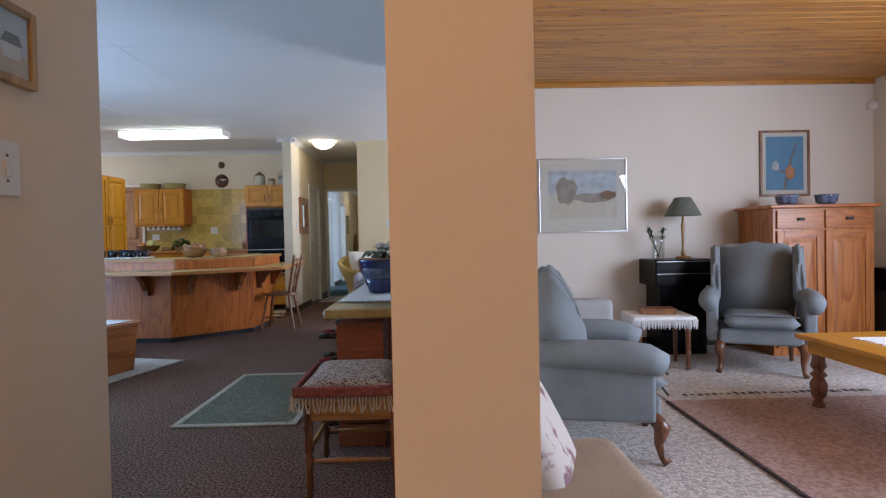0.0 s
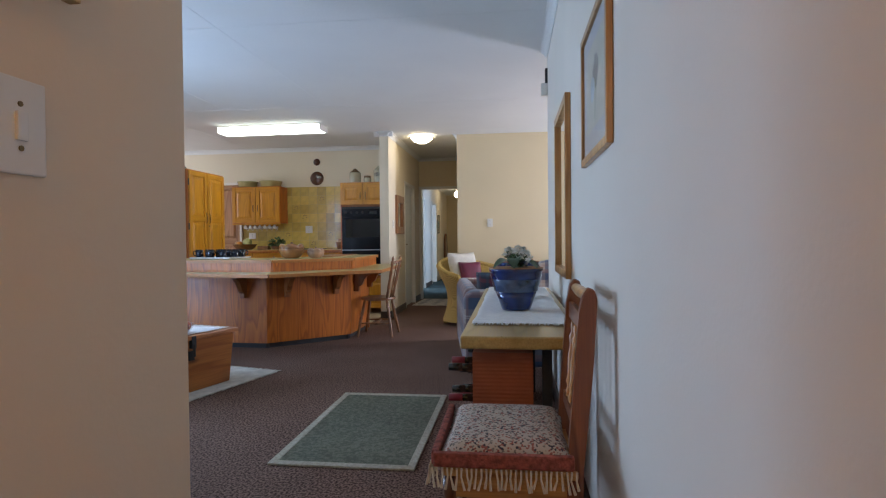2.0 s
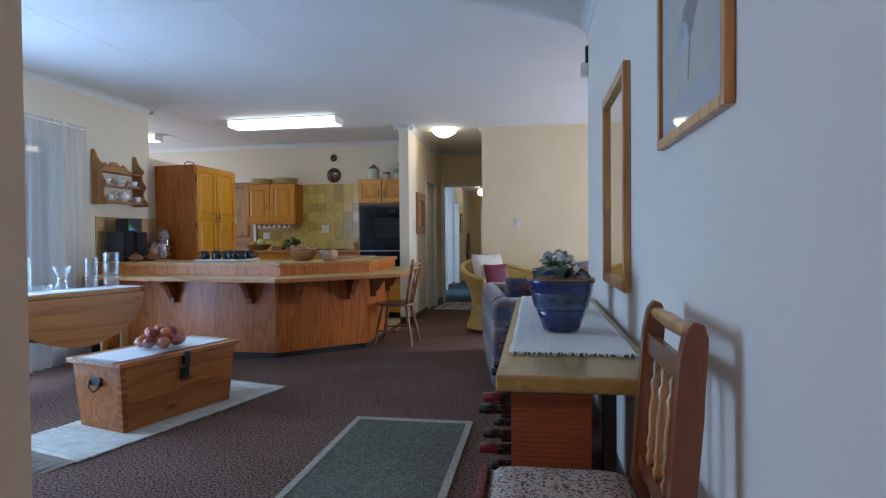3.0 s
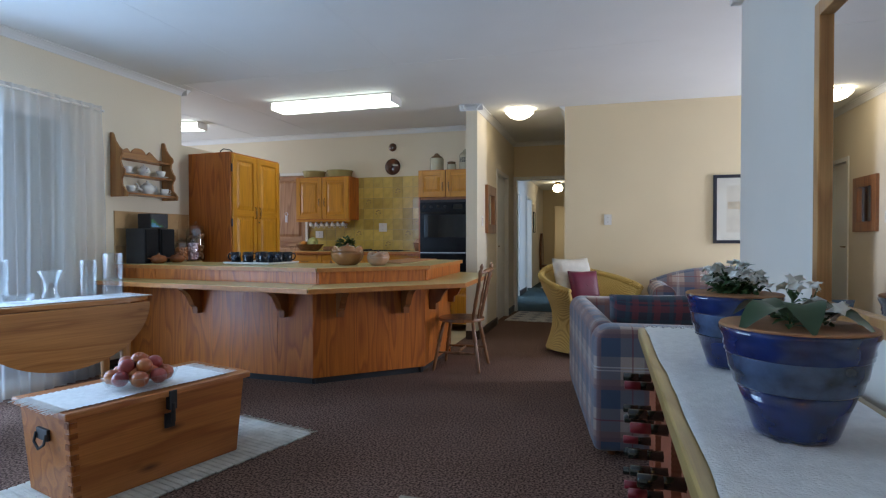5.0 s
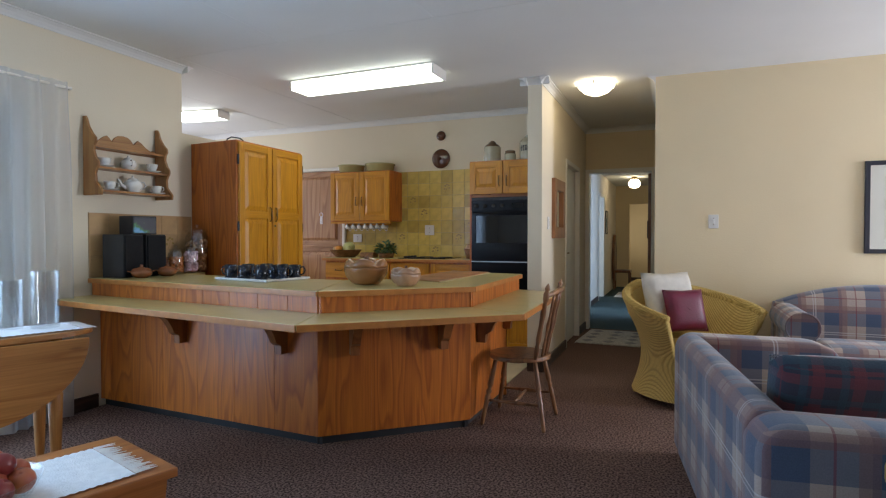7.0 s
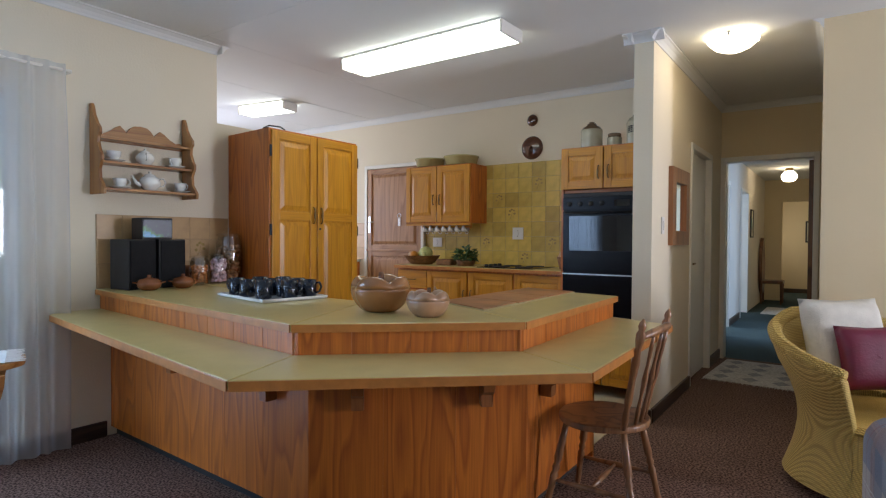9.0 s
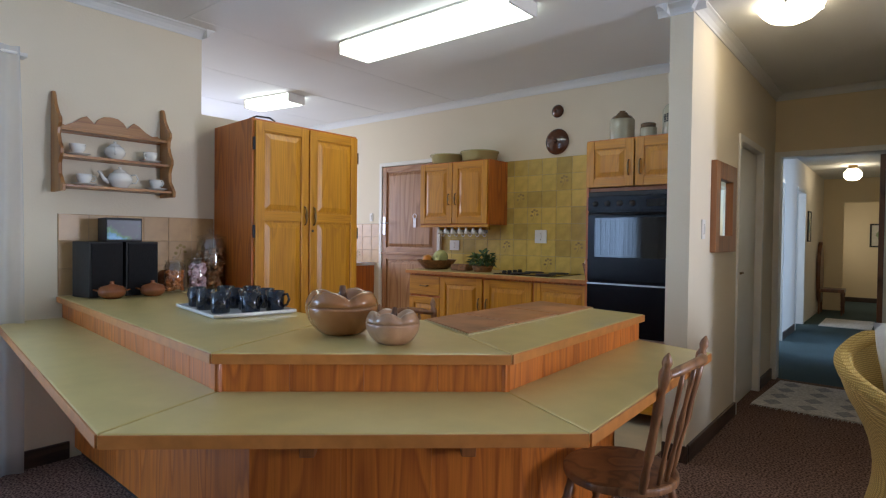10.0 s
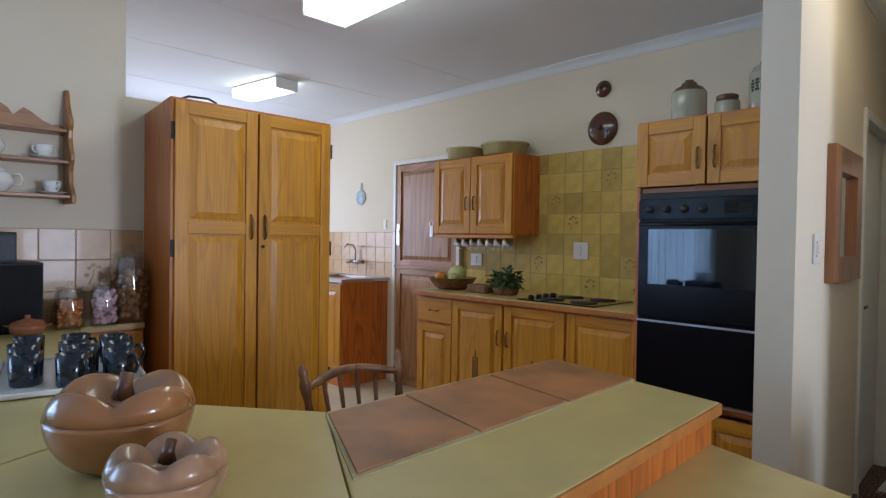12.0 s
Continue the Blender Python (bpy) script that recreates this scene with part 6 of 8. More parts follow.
def box_sofa(at, w, d, h, label, seats):
    """A square sofa whose padded arms are as high as its back: local x across, front to -y."""
    t = thing("sofa", label, "sofa", at, "plaid sofas")
    part("base", box(-w / 2 + 0.05, -d / 2 + 0.05, 0.05, w / 2 - 0.05, d / 2 - 0.05, 0.30, 0.02), PLAID, t)
    back = [(d / 2, 0.04), (d / 2, h - 0.05), (d / 2 - 0.03, h), (d / 2 - 0.09, h + 0.005), (d / 2 - 0.15, h - 0.04), (d / 2 - 0.22, 0.32), (d / 2 - 0.22, 0.04)]
    part("backrest", rounded(back, "x", -w / 2 + 0.15, w / 2 - 0.15, 0.02), PLAID, t, "", True)
    for s in (-1, 1):
        side = [(d / 2 + 0.002, 0.04), (d / 2 + 0.002, h - 0.06), (d / 2 - 0.05, h - 0.005), (-d / 2 + 0.14, h - 0.015), (-d / 2 + 0.05, h - 0.05), (-d / 2, h - 0.16), (-d / 2, 0.04)]
        x0 = s * (w / 2 - 0.10)
        arm = part("arm", rounded(side, "x", x0 - 0.10, x0 + 0.10, 0.04), PLAID, t, "", True)
        xo = x0 + s * 0.094
        welt = [(xo, u, v) for u, v in ((d / 2 - 0.06, h - 0.055), (-d / 2 + 0.14, h - 0.06), (-d / 2 + 0.06, h - 0.095), (-d / 2 + 0.02, h - 0.17), (-d / 2 + 0.02, 0.06))]
        part("piping", tube(welt, 0.006, 6), PLAID, arm)
    sw = (w - 0.42) / seats
    for k in range(seats):
        x = -w / 2 + 0.21 + sw * (k + 0.5)
        part("seat_cushion", pillow(sw - 0.01, d - 0.24, 0.17, m=Matrix.Translation((x, -0.11, 0.28)), pinch=0.22), PLAID, t, "", True)
    for x in (-w / 2 + 0.10, w / 2 - 0.10):
        for y in (-d / 2 + 0.10, d / 2 - 0.10):
            part("foot", lathe([(0.02, 0.001), (0.03, 0.03), (0.03, 0.06)], 12, x, y), M_DARKWOOD, t, "dark wooden foot")
    return t


def sofa(at, w, d, label, seats, lowarm, backtop, loose_back=True):
    """An upholstered sofa: local x across, front to -y. lowarm and backtop: heights of the arms and of the back's middle."""
    t = thing("sofa", label, "sofa", at, "plaid sofas")
    part("base", box(-w / 2 + 0.03, -d / 2 + 0.06, 0.03, w / 2 - 0.03, d / 2 - 0.04, 0.30, 0.02), PLAID, t)
    # the back: an arched outline with a rolled top
    n = 24
    bm = bmesh.new()
    rows = []
    sect = [(0.5, 0.0), (0.5, 0.55), (0.49, 0.85), (0.44, 0.96), (0.36, 1.0), (0.26, 0.97), (0.20, 0.88), (0.17, 0.72), (0.16, 0.3)]
    for i in range(n + 1):
        u = -1 + 2 * i / n
        h = lowarm + (backtop - lowarm) * max(0.0, 1 - abs(u) ** 2.6)
        rows.append([bm.verts.new((u * (w / 2 - 0.02), d / 2 - (0.5 - sy) * 0.62, 0.03 + (h - 0.03) * sz)) for sy, sz in sect])
    for a, b in zip(rows, rows[1:]):
        for k in range(len(sect) - 1):
            bm.faces.new((a[k], b[k], b[k + 1], a[k + 1]))
    for r in (rows[0], rows[-1]):
        bm.faces.new(r)
    part("backrest", bm, PLAID, t, "", True)
    for s in (-1, 1):
        x0 = s * (w / 2 - 0.10)
        prof = []
        for k in range(17):
            a = math.pi * (1.25 - 1.5 * k / 16)
            prof.append((x0 + 0.105 * math.cos(a), lowarm - 0.105 + 0.105 * math.sin(a)))
        prof = [(x0 - 0.075, 0.03)] + prof + [(x0 + 0.075, 0.03)]
        bm = bmesh.new()
        one = [bm.verts.new((u, -d / 2 + 0.02, v)) for u, v in prof]
        two = [bm.verts.new((u, d / 2 - 0.10, v)) for u, v in prof]
        m = len(prof)
        for i in range(m):
            bm.faces.new((one[i], one[(i + 1) % m], two[(i + 1) % m], two[i]))
        bm.faces.new(one)
        bm.faces.new(two[::-1])
        arm = part("arm", bm, PLAID, t)
        ring = [(u, -d / 2 + 0.018, v) for u, v in prof]
        part("piping", tube(ring, 0.006, 6), PLAID, arm)
    sw = (w - 0.40) / seats
    for k in range(seats):
        x = -w / 2 + 0.20 + sw * (k + 0.5)
        part("seat_cushion", pillow(sw - 0.01, d - 0.30, 0.17, m=Matrix.Translation((x, -0.06, 0.29)), pinch=0.22), PLAID, t, "", True)
        if loose_back:
            part("back_cushion", pillow(sw - 0.02, min(0.42, backtop - 0.42), 0.15, m=Matrix.Translation((x, d / 2 - 0.34, 0.46 + (backtop - 0.46) / 2)) @ pose(0, 0, 0, 78, 0, 0), pinch=0.25), PLAID, t, "", True)
    for x in (-w / 2 + 0.10, w / 2 - 0.10):
        for y in (-d / 2 + 0.10, d / 2 - 0.08):
            part("foot", lathe([(0.02, 0.001), (0.03, 0.03), (0.03, 0.035)], 12, x, y), M_DARKWOOD, t, "dark wooden foot")
    return t


box_sofa(pose(-0.395, 6.30, 0, 0, 0, 97.7), 1.69, 0.80, 0.70, "blue and rose plaid two-seat sofa with square arms", 2)
sofa(pose(0.72, 8.60, 0, 0, 0, 0), 1.80, 0.88, "blue and rose plaid sofa against the cream wall", 2, 0.70, 0.86, False)
sc = part("scatter_cushion", pillow(0.56, 0.40, 0.14, m=pose(0, 0, 0, 0, 0, 0)), M_DARKPLAID, None, "dark rose plaid cushion on the sofa", True, pose(-0.33, 5.86, 0.62, 62, 0, 188))
tagged(sc, "", "cushion")

# ---- cane chair ----
cane = bpy.data.materials.new("yellow_woven_cane")
cane.use_nodes = True
nt = cane.node_tree
bs = nt.nodes["Principled BSDF"]
bs.inputs["Roughness"].default_value = 0.55
tc = nt.nodes.new("ShaderNodeTexCoord")
vals = []
for d_, sc_ in (("Z", 38), ("X", 34)):
    wv = nt.nodes.new("ShaderNodeTexWave")
    wv.bands_direction = d_
    wv.inputs["Scale"].default_value, wv.inputs["Distortion"].default_value = sc_, 0.15
    nt.links.new(tc.outputs["Object"], wv.inputs["Vector"])
    vals.append(wv.outputs["Fac"])
mm = nt.nodes.new("ShaderNodeMath")
mm.operation = "MULTIPLY"
nt.links.new(vals[0], mm.inputs[0])
nt.links.new(vals[1], mm.inputs[1])
rp = nt.nodes.new("ShaderNodeValToRGB")
rp.color_ramp.elements[0].color, rp.color_ramp.elements[1].color = (0.42, 0.27, 0.06, 1), (0.72, 0.51, 0.15, 1)
rp.color_ramp.elements[1].position = 0.4
nt.links.new(mm.outputs[0], rp.inputs["Fac"])
nt.links.new(rp.outputs[0], bs.inputs["Base Color"])
bp = nt.nodes.new("ShaderNodeBump")
bp.inputs["Strength"].default_value, bp.inputs["Distance"].default_value = 0.8, 0.006
nt.links.new(mm.outputs[0], bp.inputs["Height"])
nt.links.new(bp.outputs[0], bs.inputs["Normal"])

cc = thing("cane_armchair", "yellow woven cane tub armchair", "chair", pose(-0.75, 8.35, 0, 0, 0, 45))
ARC = 112


def cane_top(s):
    """The rim's height, s from 0 at the back to 1 at the arms' ends."""
    return 0.84 - 0.23 * max(0.0, s - 0.12) ** 1.05


def cane_radius(q):
    """The shell's radius a share q of the way up: a flared foot, a waist and a wide rim."""
    return 0.47 - 0.075 * math.sin(math.pi * min(1.0, q * 1.15)) + 0.065 * q ** 2.5


bm = bmesh.new()
n, lv = 64, 12
rows = []
for i in range(n + 1):
    a = math.radians(-ARC + 2 * ARC * i / n) + math.pi / 2
    top = cane_top(abs(-1 + 2 * i / n))
    row = []
    for j in range(lv + 1):
        r = cane_radius(j / lv)
        row.append(bm.verts.new((r * math.cos(a), r * math.sin(a), 0.05 + (top - 0.05) * j / lv)))
    for q in (0.97, 0.75, 0.5):
        r = cane_radius(q) - 0.055
        row.append(bm.verts.new((r * math.cos(a), r * math.sin(a), 0.05 + (top - 0.05) * q)))
    rows.append(row)
for a, b in zip(rows, rows[1:]):
    for j in range(len(a) - 1):
        bm.faces.new((a[j], b[j], b[j + 1], a[j + 1]))
bm.faces.new(rows[0])
bm.faces.new(rows[-1])
part("shell", bm, cane, cc, "", True)
pts = []
for i in range(n + 1):
    a = math.radians(-ARC + 2 * ARC * i / n) + math.pi / 2
    pts.append((0.512 * math.cos(a), 0.512 * math.sin(a), cane_top(abs(-1 + 2 * i / n))))
part("rim", tube(pts, 0.034, 12), cane, cc, "braided cane rim", True)
for w in (1, -1):
    bm = bmesh.new()
    for i in range(1, 6 * n // 2):
        s0 = i / (6 * n // 2)
        a = math.radians(-ARC + 2 * ARC * s0) + math.pi / 2
        z = cane_top(abs(-1 + 2 * s0))
        tube([(0.498 * math.cos(a), 0.498 * math.sin(a), z + 0.030), (0.524 * math.cos(a + 0.02 * w), 0.524 * math.sin(a + 0.02 * w), z + 0.032), (0.545 * math.cos(a + 0.035 * w), 0.545 * math.sin(a + 0.035 * w), z + 0.005)], 0.0055, 5, bm)
    part("rim_braid", bm, cane, cc)
bm = bmesh.new()
prev = None
for i in range(13):
    a = math.radians(180 + ARC - 90 + (360 - 2 * ARC) * i / 12)
    row = [bm.verts.new((cane_radius(q) * math.cos(a), cane_radius(q) * math.sin(a), z)) for q, z in ((0.0, 0.05), (0.3, 0.20), (0.5, 0.36))]
    if prev:
        for k in range(2):
            bm.faces.new((prev[k], row[k], row[k + 1], prev[k + 1]))
    prev = row
part("seat_front", bm, cane, cc, "", True)
part("seat", lathe([(0, 0.34), (0.37, 0.34), (0.40, 0.365), (0.37, 0.39), (0, 0.39)], 32), cane, cc)
for a in (45, 135, 225, 315):
    part("foot", lathe([(0.03, 0.001), (0.035, 0.03), (0.03, 0.06)], 12, 0.43 * math.cos(radians(a)), 0.43 * math.sin(radians(a))), cane, cc, "", True)
M_LINEN = mat("off_white_linen", (0.60, 0.57, 0.50), 0.9, 0.07, 20, 0.4, 160)
M_BURGUNDY = mat("burgundy_satin", (0.14, 0.008, 0.035), 0.45, 0.15, 12, 0.15, 80)
s1 = part("scatter_cushion", pillow(0.46, 0.46, 0.17), M_LINEN, None, "plump off-white linen cushion on the cane chair", True, pose(-1.00, 8.55, 0.70, 74, 0, 40))
tagged(s1, "", "cushion")
s2 = thing("scatter_cushion", "quilted burgundy satin cushion on the cane chair", "cushion", pose(-0.86, 8.40, 0.645, 72, 0, 30))
part("pad", pillow(0.33, 0.33, 0.12), M_BURGUNDY, s2, "", True)
for q in (-1, 1):
    part("seam", tube([(-0.14, -0.14 * q, 0.065), (-0.05, -0.05 * q, 0.112), (0, 0, 0.119), (0.05, 0.05 * q, 0.112), (0.14, 0.14 * q, 0.065)], 0.003, 6), M_BURGUNDY, s2)

# ---- passage mats ----
M_MAT = carpet("white_patterned_mat", (0.56, 0.54, 0.51), (0.76, 0.74, 0.70), 160)
mt = thing("door_mat", "white fringed cotton mat with pale diamonds", "mat", pose(-1.60, 10.80, 0.0, 0, 0, -3))
part("weave", box(-0.36, -0.50, 0.001, 0.36, 0.50, 0.012, 0.003), M_MAT, mt)
M_DIAMOND = carpet("grey_mat_diamonds", (0.30, 0.31, 0.33), (0.42, 0.42, 0.42), 160)
for i in range(3):
    for j in range(4):
        x, y = -0.24 + 0.24 * i, -0.36 + 0.24 * j
        part("diamond", slab([(x - 0.07, y), (x, y - 0.09), (x + 0.07, y), (x, y + 0.09)], 0.0125, 0.0135), M_DIAMOND, mt, "grey woven diamond")
fringe(mt, (-0.36, -0.50), (0.36, -0.50), (0, -1), 0.05, 60, 0.008, M_MAT)
mt2 = thing("door_mat", "pale runner mat on the corridor carpet", "mat", pose(-1.75, 16.3, 0.0))
part("weave", box(-0.33, -0.55, 0.001, 0.33, 0.55, 0.012, 0.003), M_MAT, mt2)
br = thing("dark_bureau", "dark carved wooden hall chair in the corridor", "chair", pose(-2.08, 17.7, 0))
part("seat", box(-0.20, -0.22, 0.40, 0.20, 0.22, 0.46, 0.01), M_DARKWOOD, br)
out = [(0.30 * math.cos(a) * (1 - 0.3 * max(0, math.sin(a))), 0.75 + 0.55 * math.sin(a)) for a in [2 * math.pi * k / 24 for k in range(24)]]
part("back", sheet(out, "x", -0.21, -0.15, 0.005), M_DARKWOOD, br)
for x in (-0.17, 0.17):
    for y in (-0.19, 0.19):
        part("leg", turned((x, y, 0.001), (x, y, 0.40), FRONT, 10), M_DARKWOOD, br, "", True)


# ---- shelf with china ----
M_SHELF = wood("warm_shelf_pine", (0.28, 0.11, 0.03), (0.44, 0.21, 0.065), "y", 0.4, 7, 0.3)
M_SHELF_Z = wood("warm_shelf_pine_upright", (0.28, 0.11, 0.03), (0.44, 0.21, 0.065), "z", 0.4, 7, 0.3)
shelf = thing("plate_shelf", "scrolled pine wall shelf holding white china", "shelf")
side = [(-4.779, 1.525), (-4.60, 1.525), (-4.595, 1.56), (-4.62, 1.585), (-4.655, 1.62), (-4.66, 1.68), (-4.645, 1.705), (-4.625, 1.73), (-4.625, 1.76), (-4.655, 1.79), (-4.675, 1.84), (-4.67, 1.88), (-4.645, 1.90), (-4.65, 1.93), (-4.69, 1.96), (-4.725, 2.01), (-4.735, 2.06), (-4.75, 2.085), (-4.779, 2.085)]
for y in (6.352, 6.952):
    part("side", sheet(side, "y", y, y + 0.018, 0.003), M_SHELF_Z, shelf, "scroll-cut side board")
for z, dep in ((1.548, 0.165), (1.715, 0.13)):
    part("shelf_board", box(-4.778, 6.371, z, -4.778 + dep, 6.951, z + 0.016, 0.003), M_SHELF, shelf)
crest = [(6.371, 1.862), (6.951, 1.862), (6.951, 1.90), (6.93, 1.915), (6.90, 1.905), (6.86, 1.925), (6.82, 1.96), (6.79, 1.975), (6.77, 1.955), (6.75, 1.93), (6.73, 1.965), (6.70, 1.985), (6.66, 1.99), (6.62, 1.985), (6.59, 1.965), (6.57, 1.93), (6.55, 1.955), (6.53, 1.975), (6.50, 1.96), (6.46, 1.925), (6.42, 1.905), (6.39, 1.915), (6.371, 1.90)]
part("crest", sheet(crest, "x", -4.778, -4.763, 0.002), M_SHELF, shelf, "scrolled crest board")
part("crest_shelf", box(-4.763, 6.371, 1.868, -4.68, 6.951, 1.884, 0.003), M_SHELF, shelf)


def cup(x, y, z, s=1.0, rz=0.0, label="small white china cup on a saucer", saucer=True, tilt=0.0):
    t = thing("tea_cup", label, "cup", pose(x, y, z, tilt, 0, rz), "white tea cups")
    zz = 0.0
    if saucer:
        part("saucer", lathe([(0, 0.0), (0.03 * s, 0.0), (0.062 * s, 0.012 * s), (0.064 * s, 0.014 * s), (0.03 * s, 0.005 * s), (0, 0.005 * s)], 24, cap=False), M_WHITE, t, "", True)
        zz = 0.006 * s
    part("bowl", lathe([(0, zz), (0.02 * s, zz), (0.022 * s, zz + 0.006 * s), (0.036 * s, zz + 0.03 * s), (0.041 * s, zz + 0.06 * s), (0.038 * s, zz + 0.06 * s), (0.03 * s, zz + 0.025 * s), (0, zz + 0.01 * s)], 24, cap=False), M_WHITE, t, "", True)
    part("handle", tube([(0.036 * s, 0, zz + 0.052 * s), (0.055 * s, 0, zz + 0.05 * s), (0.06 * s, 0, zz + 0.035 * s), (0.05 * s, 0, zz + 0.022 * s), (0.033 * s, 0, zz + 0.02 * s)], 0.003 * s, 6), M_WHITE, t, "", True)
    return t


def teapot(x, y, z, s, rz, label, spout=True):
    t = thing("teapot" if spout else "sugar_bowl", label, "teapot" if spout else "bowl", pose(x, y, z, 0, 0, rz))
    part("body", lathe([(0, 0), (0.035 * s, 0), (0.04 * s, 0.008 * s), (0.062 * s, 0.035 * s), (0.066 * s, 0.055 * s), (0.055 * s, 0.082 * s), (0.036 * s, 0.095 * s), (0, 0.096 * s)], 28, cap=False), M_WHITE, t, "", True)
    part("lid", lathe([(0.038 * s, 0.094 * s), (0.03 * s, 0.105 * s), (0.012 * s, 0.112 * s), (0.007 * s, 0.118 * s), (0.012 * s, 0.126 * s), (0, 0.13 * s)], 20, cap=False), M_WHITE, t, "", True)
    if spout:
        part("spout", tube([(0.055 * s, 0, 0.035 * s), (0.085 * s, 0, 0.05 * s), (0.098 * s, 0, 0.08 * s), (0.112 * s, 0, 0.095 * s)], [0.016 * s, 0.011 * s, 0.008 * s, 0.007 * s], 10), M_WHITE, t, "", True)
    part("handle", tube([(-0.052 * s, 0, 0.08 * s), (-0.085 * s, 0, 0.085 * s), (-0.098 * s, 0, 0.06 * s), (-0.085 * s, 0, 0.035 * s), (-0.06 * s, 0, 0.035 * s)], 0.005 * s, 8), M_WHITE, t, "", True)
    for k in range(4):
        part("sprig", tube([(0.02 * s * math.cos(k) + 0.058 * s, 0.02 * s * math.sin(k * 2) - 0.03 * s, 0.05 * s), (0.06 * s, 0.02 * s * math.sin(k * 2) - 0.025 * s, 0.065 * s)], 0.0015, 5), M_LEAF2, t) if k < 1 else None
    return t


cup(-4.70, 6.46, 1.7315, 1.0, 200)
teapot(-4.71, 6.66, 1.7315, 0.85, 160, "white china sugar bowl with a lid", False)
cup(-4.70, 6.86, 1.7315, 1.0, -60)
cup(-4.69, 6.49, 1.5645, 1.0, 60, "white china cup lying on its saucer")
teapot(-4.69, 6.68, 1.5645, 1.0, -100, "white china teapot with small flower sprigs")
cup(-4.69, 6.89, 1.5645, 1.0, 20, "white china cup lying on its saucer")

# ---- loudspeakers and radio ----
M_CLOTHBLACK = mat("black_speaker_cloth", (0.008, 0.008, 0.010), 0.95, 0.2, 40, 0.4, 250)
for y, rz in ((6.535, 8), (6.735, 4)):
    sp = thing("loudspeaker", "black box loudspeaker on the counter", "loudspeaker", pose(-4.62, y, HIGH + 0.001, 0, 0, rz), "pair of loudspeakers")
    part("box", box(-0.09, -0.092, 0.0, 0.09, 0.092, 0.31, 0.004), M_MATT_BLACK, sp)
    part("grille", box(0.09, -0.085, 0.008, 0.102, 0.085, 0.302, 0.005), M_CLOTHBLACK, sp, "black cloth grille")
    part("side_trim", box(0.088, -0.095, 0.0, 0.094, -0.092, 0.31), M_MATT_BLACK, sp)
M_SCREEN = bpy.data.materials.new("dim_photo_screen")
M_SCREEN.use_nodes = True
nt = M_SCREEN.node_tree
bs = nt.nodes["Principled BSDF"]
bs.inputs["Roughness"].default_value = 0.35
tc = nt.nodes.new("ShaderNodeTexCoord")
nz = nt.nodes.new("ShaderNodeTexNoise")
nz.inputs["Scale"].default_value = 16
rp = nt.nodes.new("ShaderNodeValToRGB")
for p, c in ((0.45, (0.01, 0.012, 0.02)), (0.58, (0.02, 0.09, 0.02)), (0.68, (0.04, 0.16, 0.30))):
    e = rp.color_ramp.elements.new(p)
    e.color = (*c, 1)
rp.color_ramp.elements[0].color = (0.005, 0.006, 0.01, 1)
rp.color_ramp.elements[-1].color = (0.30, 0.34, 0.40, 1)
nt.links.new(tc.outputs["Object"], nz.inputs["Vector"])
nt.links.new(nz.outputs["Fac"], rp.inputs["Fac"])
nt.links.new(rp.outputs[0], bs.inputs["Base Color"])
nt.links.new(rp.outputs[0], bs.inputs["Emission Color"])
bs.inputs["Emission Strength"].default_value = 0.5
rd = thing("digital_photo_screen", "black table radio with a small lit screen", "radio", pose(-4.60, 6.645, HIGH + 0.312, 0, 0, -6))
part("box", box(-0.08, -0.095, 0.0, 0.08, 0.095, 0.135, 0.006), M_MATT_BLACK, rd)
part("screen", box(0.08, -0.088, 0.012, 0.083, 0.088, 0.122, 0.001), M_SCREEN, rd, "small lit colour screen")

M_CLAYPOT = mat("glazed_red_clay", (0.26, 0.085, 0.03), 0.25, 0.2, 14, coat=0.4)


def casserole(x, y, s, rz):
    t = thing("lidded_pot", "small glazed red-brown clay pot with a lid", "pot", pose(x, y, HIGH + 0.001, 0, 0, rz), "lidded clay pots")
    part("bowl", lathe([(0, 0), (0.045 * s, 0), (0.07 * s, 0.02 * s), (0.075 * s, 0.04 * s), (0.07 * s, 0.055 * s), (0, 0.055 * s)], 24, cap=False), M_CLAYPOT, t, "", True)
    part("lid", lathe([(0.073 * s, 0.056 * s), (0.06 * s, 0.07 * s), (0.02 * s, 0.08 * s), (0.01 * s, 0.085 * s), (0.014 * s, 0.096 * s), (0, 0.1 * s)], 24, cap=False), M_CLAYPOT, t, "", True)
    for q in (-1, 1):
        part("ear", tube([(0.07 * s * q, -0.015 * s, 0.045 * s), (0.092 * s * q, 0, 0.05 * s), (0.07 * s * q, 0.015 * s, 0.045 * s)], 0.005 * s, 6), M_CLAYPOT, t, "", True)


casserole(-4.45, 6.545, 0.95, 60)
casserole(-4.44, 6.76, 0.92, 70)
cj = part("clay_jar", lathe([(0, 0), (0.05, 0), (0.062, 0.03), (0.06, 0.09), (0.045, 0.12), (0.03, 0.13), (0, 0.132)], 24, cap=False), M_CLAYPOT, None, "plain red clay jar behind the glass jars", True, pose(-4.69, 6.955, HIGH + 0.001))
tagged(cj, "", "jar")


